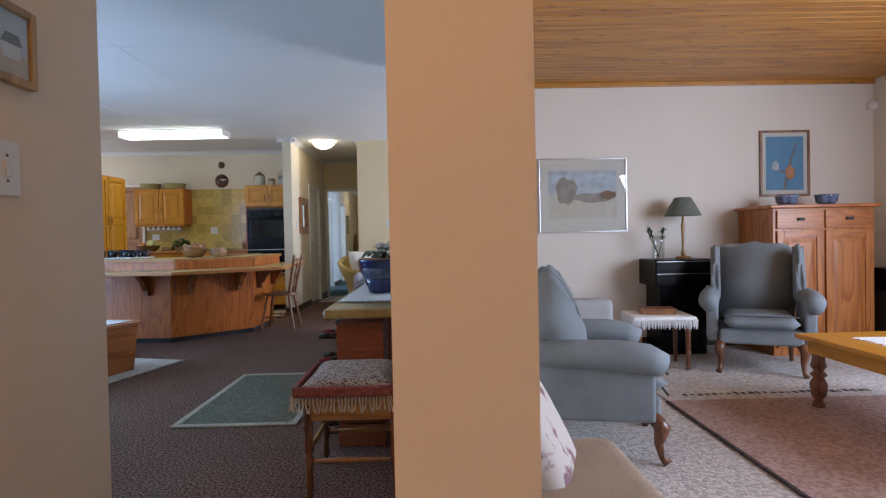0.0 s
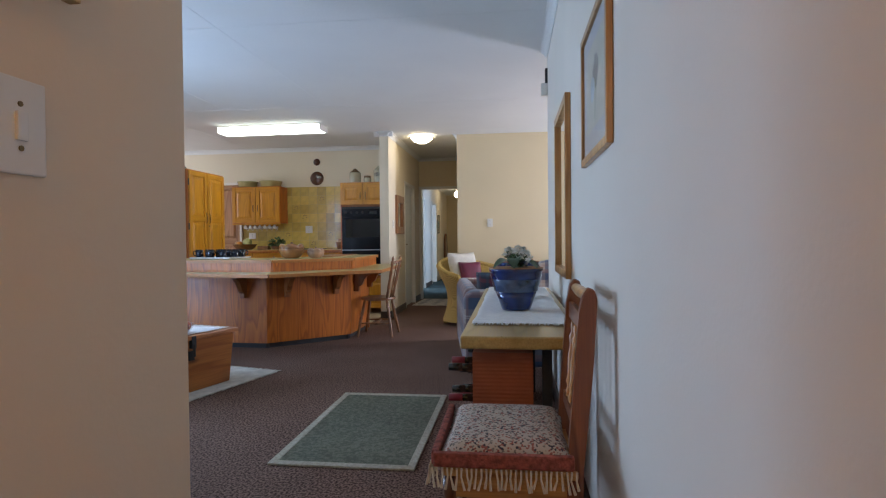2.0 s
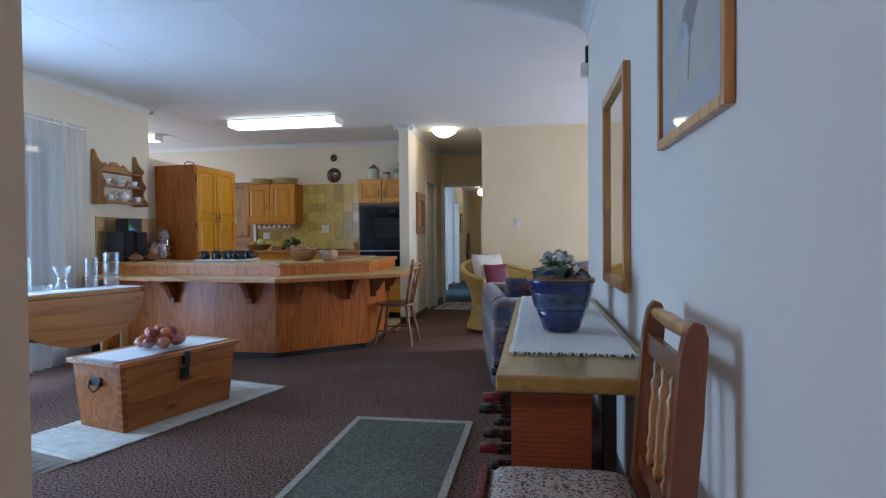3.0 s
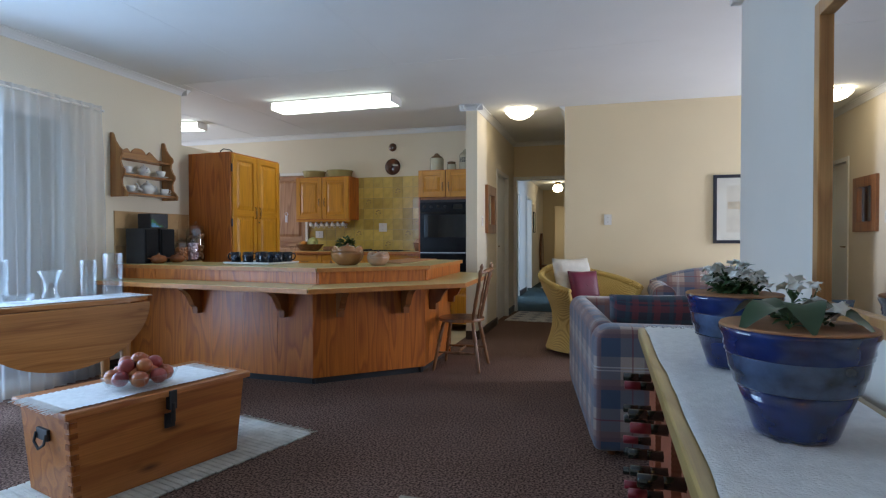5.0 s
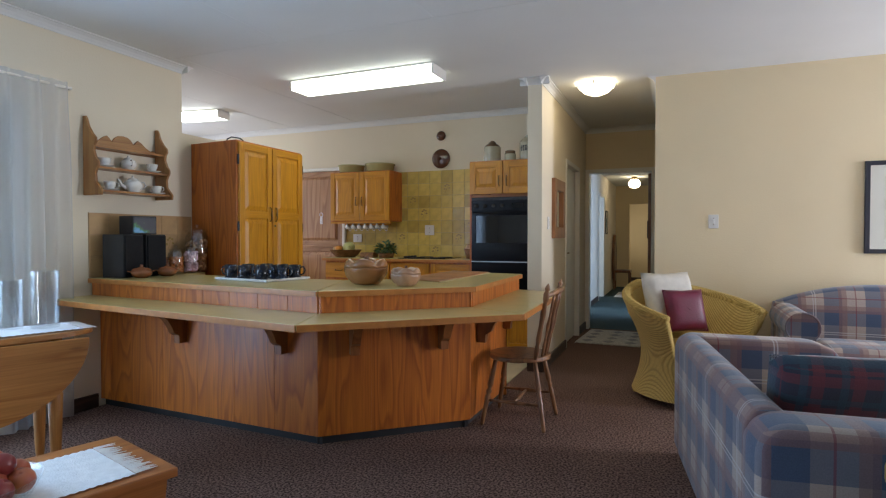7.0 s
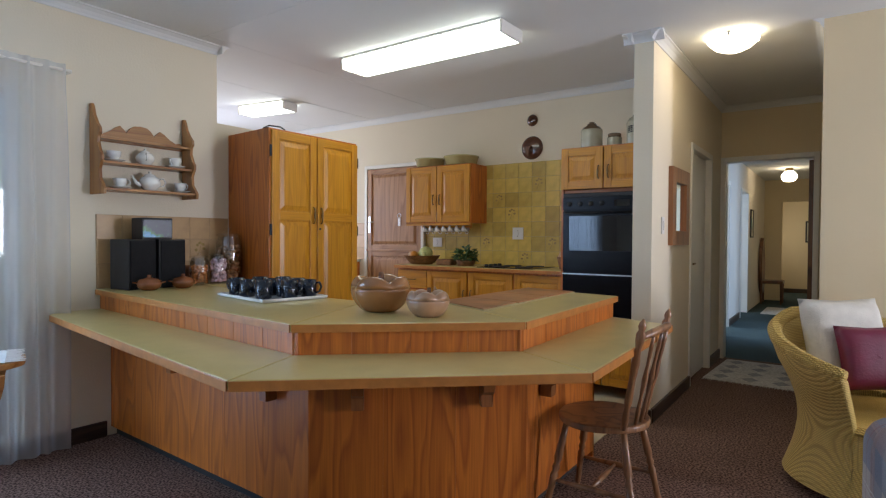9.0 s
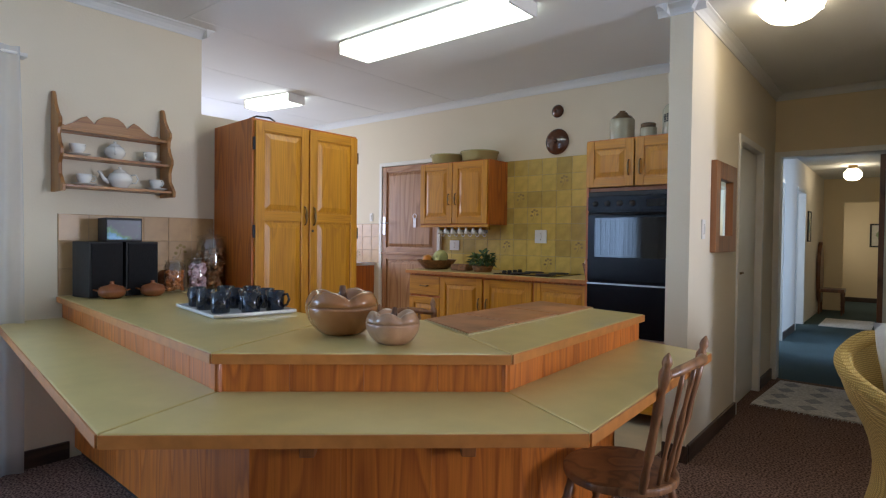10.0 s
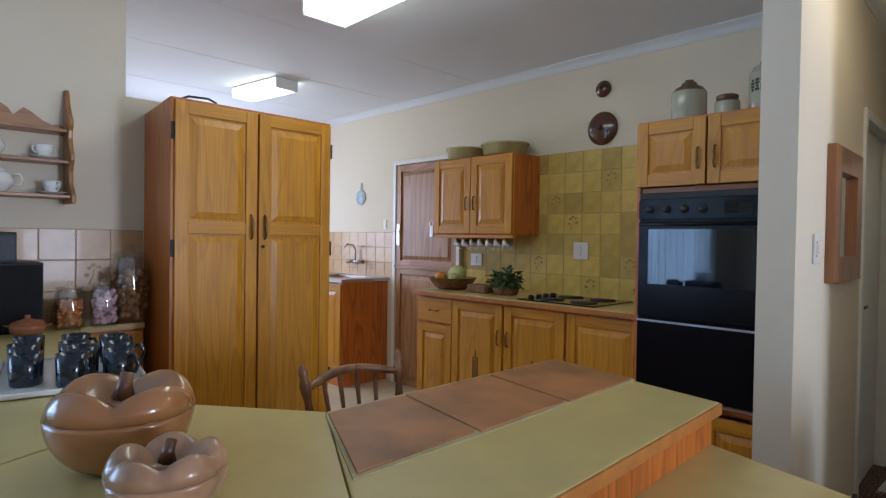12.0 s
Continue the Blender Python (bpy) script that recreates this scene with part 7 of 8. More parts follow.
def storage_jar(x, y, r, h, label, fill, fill_h, bits, seed):
    t = thing("storage_jar", label, "jar", pose(x, y, HIGH + 0.001), "glass storage jars")
    wallp = [(0, 0), (r * 0.92, 0), (r, 0.01), (r, h * 0.72), (r * 0.82, h * 0.80), (r * 0.85, h * 0.83)]
    g = part("glass", lathe(wallp + [(q - 0.003, max(0.006, z)) for q, z in reversed(wallp[1:])] + [(0, 0.006)], 28, cap=False), M_GLASS, t, "clear glass body", True)
    g.visible_shadow = False
    l = part("lid", lathe([(0, h * 0.835), (r * 0.95, h * 0.835), (r, h * 0.86), (r * 0.6, h * 0.89), (r * 0.2, h * 0.91), (r * 0.16, h * 0.93), (r * 0.26, h * 0.97), (0, h)], 24, cap=False), M_GLASS, t, "glass knob lid", True)
    l.visible_shadow = False
    rng = random.Random(seed)
    bm = bmesh.new()
    for k in range(bits):
        a, q = rng.random() * 6.283, (r - 0.016) * math.sqrt(rng.random())
        own = bmesh.new()
        bmesh.ops.create_icosphere(own, subdivisions=1, radius=r * 0.25)
        own.transform(Matrix.Translation((q * math.cos(a), q * math.sin(a), 0.008 + r * 0.2 + (fill_h - r * 0.2) * rng.random())) @ pose(0, 0, 0, rng.random() * 90, rng.random() * 90, 0) @ Matrix.Diagonal((1, 1, 0.6, 1)))
        join(bm, own)
    part("contents", bm, fill, t, "", True)


storage_jar(-4.54, 6.935, 0.062, 0.225, "glass jar of orange dried fruit", mat("orange_dried_fruit", (0.60, 0.19, 0.04), 0.5, 0.3, 30), 0.12, 90, 1)
storage_jar(-4.53, 7.075, 0.062, 0.24, "glass jar of pink and white sweets", mat("pink_white_sweets", (0.75, 0.52, 0.56), 0.6, 0.25, 18), 0.16, 120, 2)
storage_jar(-4.60, 7.205, 0.090, 0.40, "tall glass jar of brown rusks", mat("brown_rusks", (0.32, 0.16, 0.065), 0.8, 0.3, 20), 0.25, 100, 3)

# ---- tray of mugs ----
M_MUG = mat("mottled_blue_black_glaze", (0.010, 0.014, 0.024), 0.16, 0.9, 35, 0.1, 40, coat=0.25)
tray = thing("serving_tray", "white rectangular tray on the counter", "tray", pose(-3.53, 6.735, HIGH + 0.001, 0, 0, -10))
part("base", box(-0.25, -0.18, 0.0, 0.25, 0.18, 0.008, 0.003), M_WHITE, tray)
for x0, y0, x1, y1 in ((-0.26, -0.19, 0.26, -0.178), (-0.26, 0.178, 0.26, 0.19), (-0.26, -0.178, -0.248, 0.178), (0.248, -0.178, 0.26, 0.178)):
    part("rim", box(x0, y0, 0.004, x1, y1, 0.018, 0.004), M_WHITE, tray)
mug0 = None
for i, (x, y, rz) in enumerate(((-0.19, -0.11, 200), (-0.04, -0.12, 170), (0.12, -0.11, 190), (-0.17, 0.02, 60), (-0.02, 0.01, 90), (0.19, 0.0, 30), (0.08, 0.03, 10), (-0.10, 0.125, 120), (0.05, 0.13, 80), (0.19, 0.115, 40))):
    at = tray.matrix_basis @ pose(x, y, 0.0085, 0, 0, rz)
    if mug0 is None:
        mug0 = thing("mug", "mottled blue-black glazed stoneware mug", "mug", at, "mugs on the tray")
        part("body", lathe([(0, 0), (0.038, 0), (0.041, 0.006), (0.041, 0.04), (0.043, 0.092), (0.040, 0.092), (0.037, 0.04), (0.036, 0.008), (0, 0.008)], 24, cap=False), M_MUG, mug0, "", True)
        part("handle", tube([(0.040, 0, 0.075), (0.06, 0, 0.078), (0.07, 0, 0.055), (0.06, 0, 0.03), (0.040, 0, 0.022)], 0.006, 8), M_MUG, mug0, "", True)
    else:
        copy_thing(mug0, at)

# ---- gourd-shaped pots ----
M_GOURD = mat("tan_glazed_stoneware", (0.33, 0.14, 0.048), 0.22, 0.3, 5, 0.05, 30, coat=0.5)
M_GOURD2 = mat("pale_pink_stoneware", (0.38, 0.21, 0.115), 0.28, 0.4, 9, 0.05, 30, coat=0.4)


def lobed(x, y, s, material, lobes, label, lift, rz):
    """A squat lidded pot with rounded lobes and a stalk in the middle."""
    t = thing("lidded_pot", label, "pot", pose(x, y, HIGH + 0.001, 0, 0, rz), "lobed stoneware pots")

    def body(z0, z1, inner):
        bm = bmesh.new()
        n, lv = 56, 12
        rows = []
        for j in range(lv + 1):
            q = z0 + (z1 - z0) * j / lv
            row = []
            for i in range(n):
                a = 2 * math.pi * i / n
                c = abs(math.cos(a * lobes / 2))
                g = 0.90 + 0.10 * c ** 0.6
                if inner:
                    k = j / lv
                    r = 0.136 * g * (1 - 0.86 * k ** 1.15)
                    h = 0.104 + 0.004 * c + (0.030 + 0.026 * c ** 0.7) * math.sin(math.pi * min(1, k * 1.12) ** 0.8) - 0.012 * k
                else:
                    k = j / lv
                    r = 0.136 * g * (0.52 + 0.48 * math.sin(math.pi / 2 * k ** 0.75))
                    h = 0.101 * k + 0.004 * c * k
                row.append(bm.verts.new((s * r * math.cos(a), s * r * math.sin(a), s * h)))
            rows.append(row)
        for lo, hi in zip(rows, rows[1:]):
            for i in range(n):
                bm.faces.new((lo[i], lo[(i + 1) % n], hi[(i + 1) % n], hi[i]))
        bm.faces.new(rows[0])
        bm.faces.new(rows[-1])
        return bm

    part("bowl", body(0.0, 0.67, 0), material, t, "", True)
    part("lid", body(0.685, 1.0, 1), material, t, "", True)
    part("stalk", tube([(0, 0, 0.125 * s), (0.004, 0, 0.15 * s), (0.0, 0.008, 0.172 * s)], [0.022 * s, 0.014 * s, 0.012 * s], 8), M_DARKWOOD, t, "dark stalk knob", True)


lobed(-2.665, 6.648, 1.0, M_GOURD, 4, "large tan lobed stoneware pot with a lid", 0, 20)
lobed(-2.389, 6.635, 0.68, M_GOURD2, 5, "small pale lobed stoneware pot with a lid", 0, 10)

# ---- on the kitchen worktop ----
WT = 0.991
M_BASKET = mat("woven_brown_basket", (0.22, 0.10, 0.035), 0.7, 0.4, 40, 0.8, 60)
fb = thing("fruit_basket", "shallow brown basket of fruit on the worktop", "basket", pose(-4.62, 9.55, WT))
part("bowl", lathe([(0, 0), (0.11, 0), (0.15, 0.03), (0.19, 0.085), (0.195, 0.09), (0.18, 0.088), (0.14, 0.035), (0, 0.02)], 32, cap=False), M_BASKET, fb, "", True)
M_MELON = mat("pale_green_melon", (0.48, 0.50, 0.20), 0.5, 0.15, 12)
M_ORANGE = mat("orange_peel", (0.62, 0.24, 0.03), 0.45, 0.1, 12, 0.2, 120)
M_APPLE = fruit_mat("red_green_apple", (0.36, 0.06, 0.03), (0.42, 0.34, 0.08))
for nm, x, y, z, r, m, lb in (("melon", -4.58, 9.56, 0.115, 0.075, M_MELON, "pale green melon in the basket"), ("orange", -4.67, 9.47, 0.095, 0.045, M_ORANGE, "bright orange in the basket"), ("apple", -4.74, 9.53, 0.095, 0.04, M_APPLE, "red apple in the basket"), ("apple", -4.70, 9.60, 0.09, 0.04, M_APPLE, "green and red apple in the basket"), ("pear", -4.52, 9.46, 0.095, 0.04, M_MELON, "yellow-green pear in the basket")):
    fruit(nm, lb, x, y, WT + z, r, m, 0.94, "fruit in the basket")
dish = part("oblong_dish", box(-0.09, -0.06, 0, 0.09, 0.06, 0.06, 0.014), M_BASKET, None, "small brown oblong dish on the worktop", False, pose(-4.27, 9.50, WT))
tagged(dish, "", "dish")
pl = thing("herb_pot", "bushy green herb in a brown dish", "plant", pose(-4.05, 9.52, WT))
part("dish", lathe([(0, 0), (0.08, 0), (0.10, 0.05), (0.095, 0.055), (0, 0.05)], 20, cap=False), M_BASKET, pl, "", True)
rng = random.Random(20)
bm = bmesh.new()
for i in range(170):
    a, q = rng.random() * 6.283, math.sqrt(rng.random())
    h = 0.05 + 0.15 * rng.random() * (1 - q * 0.5)
    lm = leaf_mesh(0.055, 0.028, 0.5, 3)
    lm.transform(Matrix.Translation((0.11 * q * math.cos(a), 0.09 * q * math.sin(a), h)) @ pose(0, 0, 0, rng.uniform(-20, 60), rng.uniform(-40, 40), math.degrees(a) - 90 + rng.uniform(-50, 50)))
    join(bm, lm)
part("foliage", bm, M_LEAF2, pl, "fresh green leaves")
hob = thing("hob", "black glass built-in hob with four knobs", "hob", pose(-3.50, 9.55, WT))
part("glass", box(-0.29, -0.24, 0, 0.29, 0.24, 0.008, 0.003), M_OVEN_GLASS, hob)
for k in range(4):
    part("knob", lathe([(0.02, 0.008), (0.02, 0.02), (0.014, 0.026), (0, 0.026)], 14, -0.25, -0.13 + 0.085 * k), M_MATT_BLACK, hob, "", True)
for x, y in ((-0.1, -0.11), (0.14, -0.11), (-0.1, 0.12), (0.14, 0.12)):
    part("plate", lathe([(0.085, 0.0085), (0.083, 0.0125), (0, 0.0125)], 28, x, y), M_MATT_BLACK, hob, "", True)
eg = thing("egg_basket", "brown basket of pale onions with a leafy sprig", "basket", pose(-3.0, 9.56, WT))
part("basket", lathe([(0, 0), (0.06, 0), (0.085, 0.11), (0.078, 0.11), (0, 0.07)], 20, cap=False), M_BASKET, eg, "", True)
bm = bmesh.new()
for k in range(8):
    own = bmesh.new()
    bmesh.ops.create_icosphere(own, subdivisions=2, radius=0.028)
    own.transform(Matrix.Translation((0.045 * math.cos(k * 2.4), 0.045 * math.sin(k * 2.4), 0.115 + 0.02 * (k % 2))))
    join(bm, own)
part("onions", bm, mat("pale_onion_skin", (0.55, 0.36, 0.20), 0.5, 0.2, 20), eg, "pale papery onions", True)
bm = tube([(0, 0, 0.1), (0.01, 0, 0.2), (0.03, 0, 0.30)], 0.004, 6)
for k in range(9):
    lm = leaf_mesh(0.05, 0.025, 0.5, 3)
    lm.transform(Matrix.Translation((0.012 + 0.002 * k, 0, 0.14 + 0.018 * k)) @ pose(0, 0, 0, 30, 0, k * 130))
    join(bm, lm)
part("sprig", bm, M_LEAF2, eg)

rail = thing("mug_rail", "white mugs hanging from hooks under the cabinet", "rail")
part("batten", box(-4.66, 9.60, 1.372, -4.04, 9.62, 1.394, 0.002), M_HONEY_X, rail)
first = None
for k in range(7):
    x = -4.60 + 0.083 * k
    part("hook", tube([(x, 9.61, 1.372), (x, 9.61, 1.317), (x + 0.008, 9.61, 1.310), (x + 0.014, 9.61, 1.317)], 0.0022, 6), M_BRASS, rail)
    at = pose(x + 0.012, 9.61, 1.310) @ pose(0, 0, 0, 0, 60, 0) @ pose(-0.062, 0, -0.036)
    if first is None:
        first = cup(0, 0, 0, 1.05, 0, "white mug hanging from a hook", False)
        first.matrix_basis = at
        tagged(first, "", "", "mugs on hooks")
    else:
        copy_thing(first, at)

# ---- high up ----
M_DISHGREEN = mat("pale_olive_glazed_dish", (0.46, 0.42, 0.20), 0.25, 0.1, 8, coat=0.4)
for x, s in ((-4.62, 1.0), (-4.22, 1.12)):
    d2 = part("baking_dish", lathe([(0, 0), (0.12 * s, 0), (0.145 * s, 0.015), (0.155 * s, 0.08), (0.165 * s, 0.083), (0.165 * s, 0.095), (0.15 * s, 0.095), (0.14 * s, 0.03), (0, 0.02)], 32, cap=False), M_DISHGREEN, None, "pale olive glazed oven dish on the cabinet", True, pose(x, 9.69, 2.016))
    tagged(d2, "", "dish", "oven dishes on the cabinet")
M_STONEWARE = mat("grey_green_stoneware", (0.40, 0.38, 0.28), 0.25, 0.12, 8, coat=0.4)
M_BROWNGLAZE = mat("brown_salt_glaze", (0.13, 0.075, 0.035), 0.25, 0.25, 10, coat=0.4)


def stoneware(x, y, r, h, label, writing=False, knob=True):
    t = thing("stoneware_jar", label, "jar", pose(x, y, 2.0105, 0, 0, 25), "stoneware jars")
    part("body", lathe([(0, 0), (r * 0.96, 0), (r, 0.008), (r, h * 0.68), (r * 0.97, h * 0.71)], 32), M_STONEWARE, t, "", True)
    part("shoulder", lathe([(r * 0.97, h * 0.71), (r * 0.8, h * 0.80), (r * 0.48, h * 0.86), (r * 0.46, h * 0.90), (0, h * 0.90)] if knob else [(r * 0.97, h * 0.71), (r * 0.9, h * 0.79), (r * 0.84, h * 0.82), (r * 0.9, h * 0.84), (r * 0.9, h * 0.97), (r * 0.8, h), (0, h)], 32, cap=False), M_BROWNGLAZE if not writing else M_STONEWARE, t, "brown glazed shoulder", True)
    if knob:
        part("stopper", lathe([(r * 0.34, h * 0.90), (r * 0.38, h * 0.93), (r * 0.2, h * 0.955), (r * 0.26, h * 0.98), (0, h)], 20, cap=False), M_BROWNGLAZE if not writing else M_STONEWARE, t, "", True)
    if writing:
        for k in range(4):
            for j in range(5):
                a = math.radians(-150 + j * 17)
                w = 0.010 if (k + j) % 3 else 0.006
                z = h * (0.50 - 0.055 * k) + 0.012 * math.cos(math.radians(j * 17 - 34))
                part("stamp_bar", box(-w, -0.001, -0.006, w, 0.001, 0.006), M_MATT_BLACK, t, at=pose((r + 0.001) * math.cos(a), (r + 0.001) * math.sin(a), z, 0, 0, math.degrees(a) + 90))
    return t


stoneware(-2.70, 9.36, 0.088, 0.235, "grey stoneware flagon with a brown shoulder and stopper")
stoneware(-2.50, 9.34, 0.058, 0.115, "small grey stoneware jar with a brown top", False, False)
stoneware(-2.31, 9.33, 0.085, 0.27, "pale stoneware flagon stamped with dark lettering", True)

M_CHOC = mat("chocolate_glaze", (0.085, 0.03, 0.014), 0.18, 0.2, 8, coat=0.5)
for z, r in ((2.16, 0.115), (2.43, 0.058)):
    ld = thing("wall_plate", "round chocolate-brown glazed lid hung on the wall", "plate", pose(-3.485, 9.848, z, 90, 0, 0), "glazed lids on the wall")
    part("disc", lathe([(0, 0), (r * 0.96, 0.0), (r, 0.008), (r * 0.94, 0.014), (r * 0.7, 0.028), (r * 0.2, 0.036), (0, 0.036)], 36, cap=False), M_CHOC, ld, "", True)
    part("knob", lathe([(r * 0.1, 0.036), (r * 0.16, 0.05), (r * 0.12, 0.06), (0, 0.062)], 16, cap=False), M_CHOC, ld, "", True)
hb = thing("hanging_board", "round blue and white board hung over the sink", "board", pose(-6.25, 9.849, 1.80, 90, 0, 0))
part("disc", lathe([(0, 0), (0.075, 0), (0.078, 0.006), (0.075, 0.012), (0, 0.012)], 28, cap=False), mat("pale_blue_china", (0.42, 0.52, 0.58), 0.3, 0.2, 20), hb, "", True)
part("grip", box(-0.012, 0.07, 0.002, 0.012, 0.15, 0.011, 0.004), mat("pale_blue_china_grip", (0.42, 0.52, 0.58), 0.3, 0.2, 20), hb)
wire = thing("wire_handle", "bent black wire handle standing on the cupboard", "handle")
part("wire", tube([(-4.42, 7.36, 2.031), (-4.42, 7.37, 2.06), (-4.42, 7.42, 2.085), (-4.42, 7.52, 2.09), (-4.42, 7.56, 2.075), (-4.42, 7.565, 2.031)], 0.006, 8), M_MATT_BLACK, wire, "", True)


# ---- living room ----
M_GREYBLUE = mat("grey_blue_velvet", (0.20, 0.23, 0.245), 0.75, 0.12, 6, 0.25, 180)
M_TAUPE = mat("taupe_upholstery", (0.33, 0.25, 0.18), 0.85, 0.08, 6, 0.3, 180)
M_PIPING = mat("dark_piping", (0.07, 0.08, 0.09), 0.7, 0.1, 20)


def wing_chair(at, label):
    """A winged armchair on cabriole legs, front to local -y."""
    t = thing("wing_chair", label, "chair", at, "grey-blue wing chairs")
    part("seat_base", box(-0.31, -0.30, 0.24, 0.31, 0.30, 0.36, 0.03, segments=3), M_GREYBLUE, t)
    part("seat_cushion", pillow(0.56, 0.58, 0.13, m=Matrix.Translation((0, -0.05, 0.36)), pinch=0.2), M_GREYBLUE, t, "", True)
    prof = [(-0.30, 0.34), (-0.33, 0.70), (-0.33, 1.0), (-0.29, 1.06), (-0.15, 1.075), (0.0, 1.06), (0.15, 1.075), (0.29, 1.06), (0.33, 1.0), (0.33, 0.70), (0.30, 0.34)]
    bm = sheet(prof, "y", 0.0, 0.11, 0.0)
    bmesh.ops.bevel(bm, geom=bm.edges[:], offset=0.03, segments=3, affect="EDGES")
    bm.transform(pose(0, 0.22, 0) @ pose(0, 0, 0.34, -9, 0, 0) @ pose(0, 0, -0.34))
    part("backrest", bm, M_GREYBLUE, t, "", True)
    for s in (-1, 1):
        wing = [(0.32, 0.56), (0.30, 1.0), (0.24, 1.06), (0.17, 1.03), (0.10, 0.90), (0.08, 0.74), (0.02, 0.64), (0.0, 0.56)]
        bm = sheet(wing, "x", s * 0.33 - 0.04, s * 0.33 + 0.04)
        bmesh.ops.bevel(bm, geom=bm.edges[:], offset=0.025, segments=3, affect="EDGES")
        part("wing", bm, M_GREYBLUE, t, "", True)
        pts = [(s * 0.36, 0.28, 0.60), (s * 0.375, 0.10, 0.605), (s * 0.385, -0.10, 0.60), (s * 0.39, -0.22, 0.585), (s * 0.385, -0.30, 0.555)]
        part("arm", tube(pts, [0.075, 0.078, 0.082, 0.082, 0.06], 18), M_GREYBLUE, t, "rolled upholstered arm", True)
        part("arm_panel", box(s * 0.36 - 0.045, -0.26, 0.25, s * 0.36 + 0.045, 0.30, 0.58, 0.025, segments=3), M_GREYBLUE, t, "", True)
        leg = [(s * 0.29, -0.26, 0.26), (s * 0.315, -0.30, 0.20), (s * 0.30, -0.285, 0.11), (s * 0.305, -0.30, 0.04), (s * 0.32, -0.325, 0.012)]
        part("leg", tube(leg, [0.035, 0.04, 0.022, 0.017, 0.026], 12), M_DARKWOOD, t, "dark cabriole leg", True)
        leg = [(s * 0.28, 0.28, 0.26), (s * 0.285, 0.32, 0.12), (s * 0.29, 0.36, 0.012)]
        part("leg", tube(leg, [0.028, 0.022, 0.018], 10), M_DARKWOOD, t, "", True)
    part("piping", tube([(-0.28, -0.335, 0.37), (0.28, -0.335, 0.37)], 0.007, 6), M_PIPING, t)
    part("piping", tube([(-0.27, -0.335, 0.48), (0.27, -0.335, 0.48)], 0.007, 6), M_PIPING, t)
    return t


wc = wing_chair(pose(2.68, 4.52, 0.006, 0, 0, -26), "grey-blue wing chair on dark cabriole legs")
wc.scale = (0.92, 0.92, 0.94)
w2 = copy_thing(wc, pose(0.90, 2.985, 0.006, 0, 0, 79))
w2.scale = (0.92, 0.98, 0.88)
tagged(w2, "grey-blue wing chair seen from the side")

ot = thing("upholstered_bench", "taupe upholstered seat with a patterned cushion", "bench", pose(0.285, 1.55, 0.006))
part("seat", box(-0.09, -0.42, 0.10, 0.385, 0.36, 0.42, 0.07, segments=4), M_TAUPE, ot, "", True)
for x in (0.0, 0.33):
    for y in (-0.32, 0.30):
        part("leg", lathe([(0.02, 0.0), (0.03, 0.12)], 10, x, y), M_DARKWOOD, ot)
fl = bpy.data.materials.new("rose_toile_print")
fl.use_nodes = True
nt = fl.node_tree
bs = nt.nodes["Principled BSDF"]
bs.inputs["Roughness"].default_value = 0.9
tc, nz, rp = nt.nodes.new("ShaderNodeTexCoord"), nt.nodes.new("ShaderNodeTexNoise"), nt.nodes.new("ShaderNodeValToRGB")
nz.inputs["Scale"].default_value, nz.inputs["Detail"].default_value = 14, 6
rp.color_ramp.elements[0].position, rp.color_ramp.elements[0].color = 0.54, (0.58, 0.53, 0.48, 1)
rp.color_ramp.elements[1].position, rp.color_ramp.elements[1].color = 0.60, (0.25, 0.14, 0.15, 1)
nt.links.new(tc.outputs["Object"], nz.inputs["Vector"])
nt.links.new(nz.outputs["Fac"], rp.inputs["Fac"])
nt.links.new(rp.outputs[0], bs.inputs["Base Color"])
sc2 = part("scatter_cushion", pillow(0.40, 0.40, 0.12), fl, None, "white cushion with a rose-brown print", True, pose(0.315, 1.70, 0.49, 62, 0, 72))
tagged(sc2, "", "cushion")

ss = thing("small_sofa", "pale grey-blue sofa by the living room wall", "sofa", pose(0.98, 4.65, 0.006, 0, 0, 90))
M_PALEBLUE = mat("pale_grey_upholstery", (0.36, 0.36, 0.35), 0.85, 0.08, 6, 0.3, 180)
part("base", box(-0.62, -0.36, 0.002, 0.62, 0.36, 0.34, 0.03, segments=3), M_PALEBLUE, ss, "", True)
part("seat_cushion", pillow(0.98, 0.6, 0.15, m=Matrix.Translation((0, -0.05, 0.34)), pinch=0.2), M_GREYBLUE, ss, "", True)
for s in (-1, 1):
    part("arm", box(s * 0.60 - 0.08, -0.36, 0.08, s * 0.60 + 0.08, 0.36, 0.64, 0.05, segments=3), M_PALEBLUE, ss, "", True)
part("backrest", box(-0.62, 0.24, 0.10, 0.62, 0.42, 0.80, 0.06, segments=3), M_PALEBLUE, ss, "", True)
tq = part("scatter_cushion", pillow(0.36, 0.36, 0.12), mat("teal_cushion_cloth", (0.03, 0.14, 0.16), 0.8, 0.1, 20), None, "teal cushion on the pale sofa", True, pose(0.95, 4.95, 0.52, 62, 0, 70))
tagged(tq, "", "cushion")

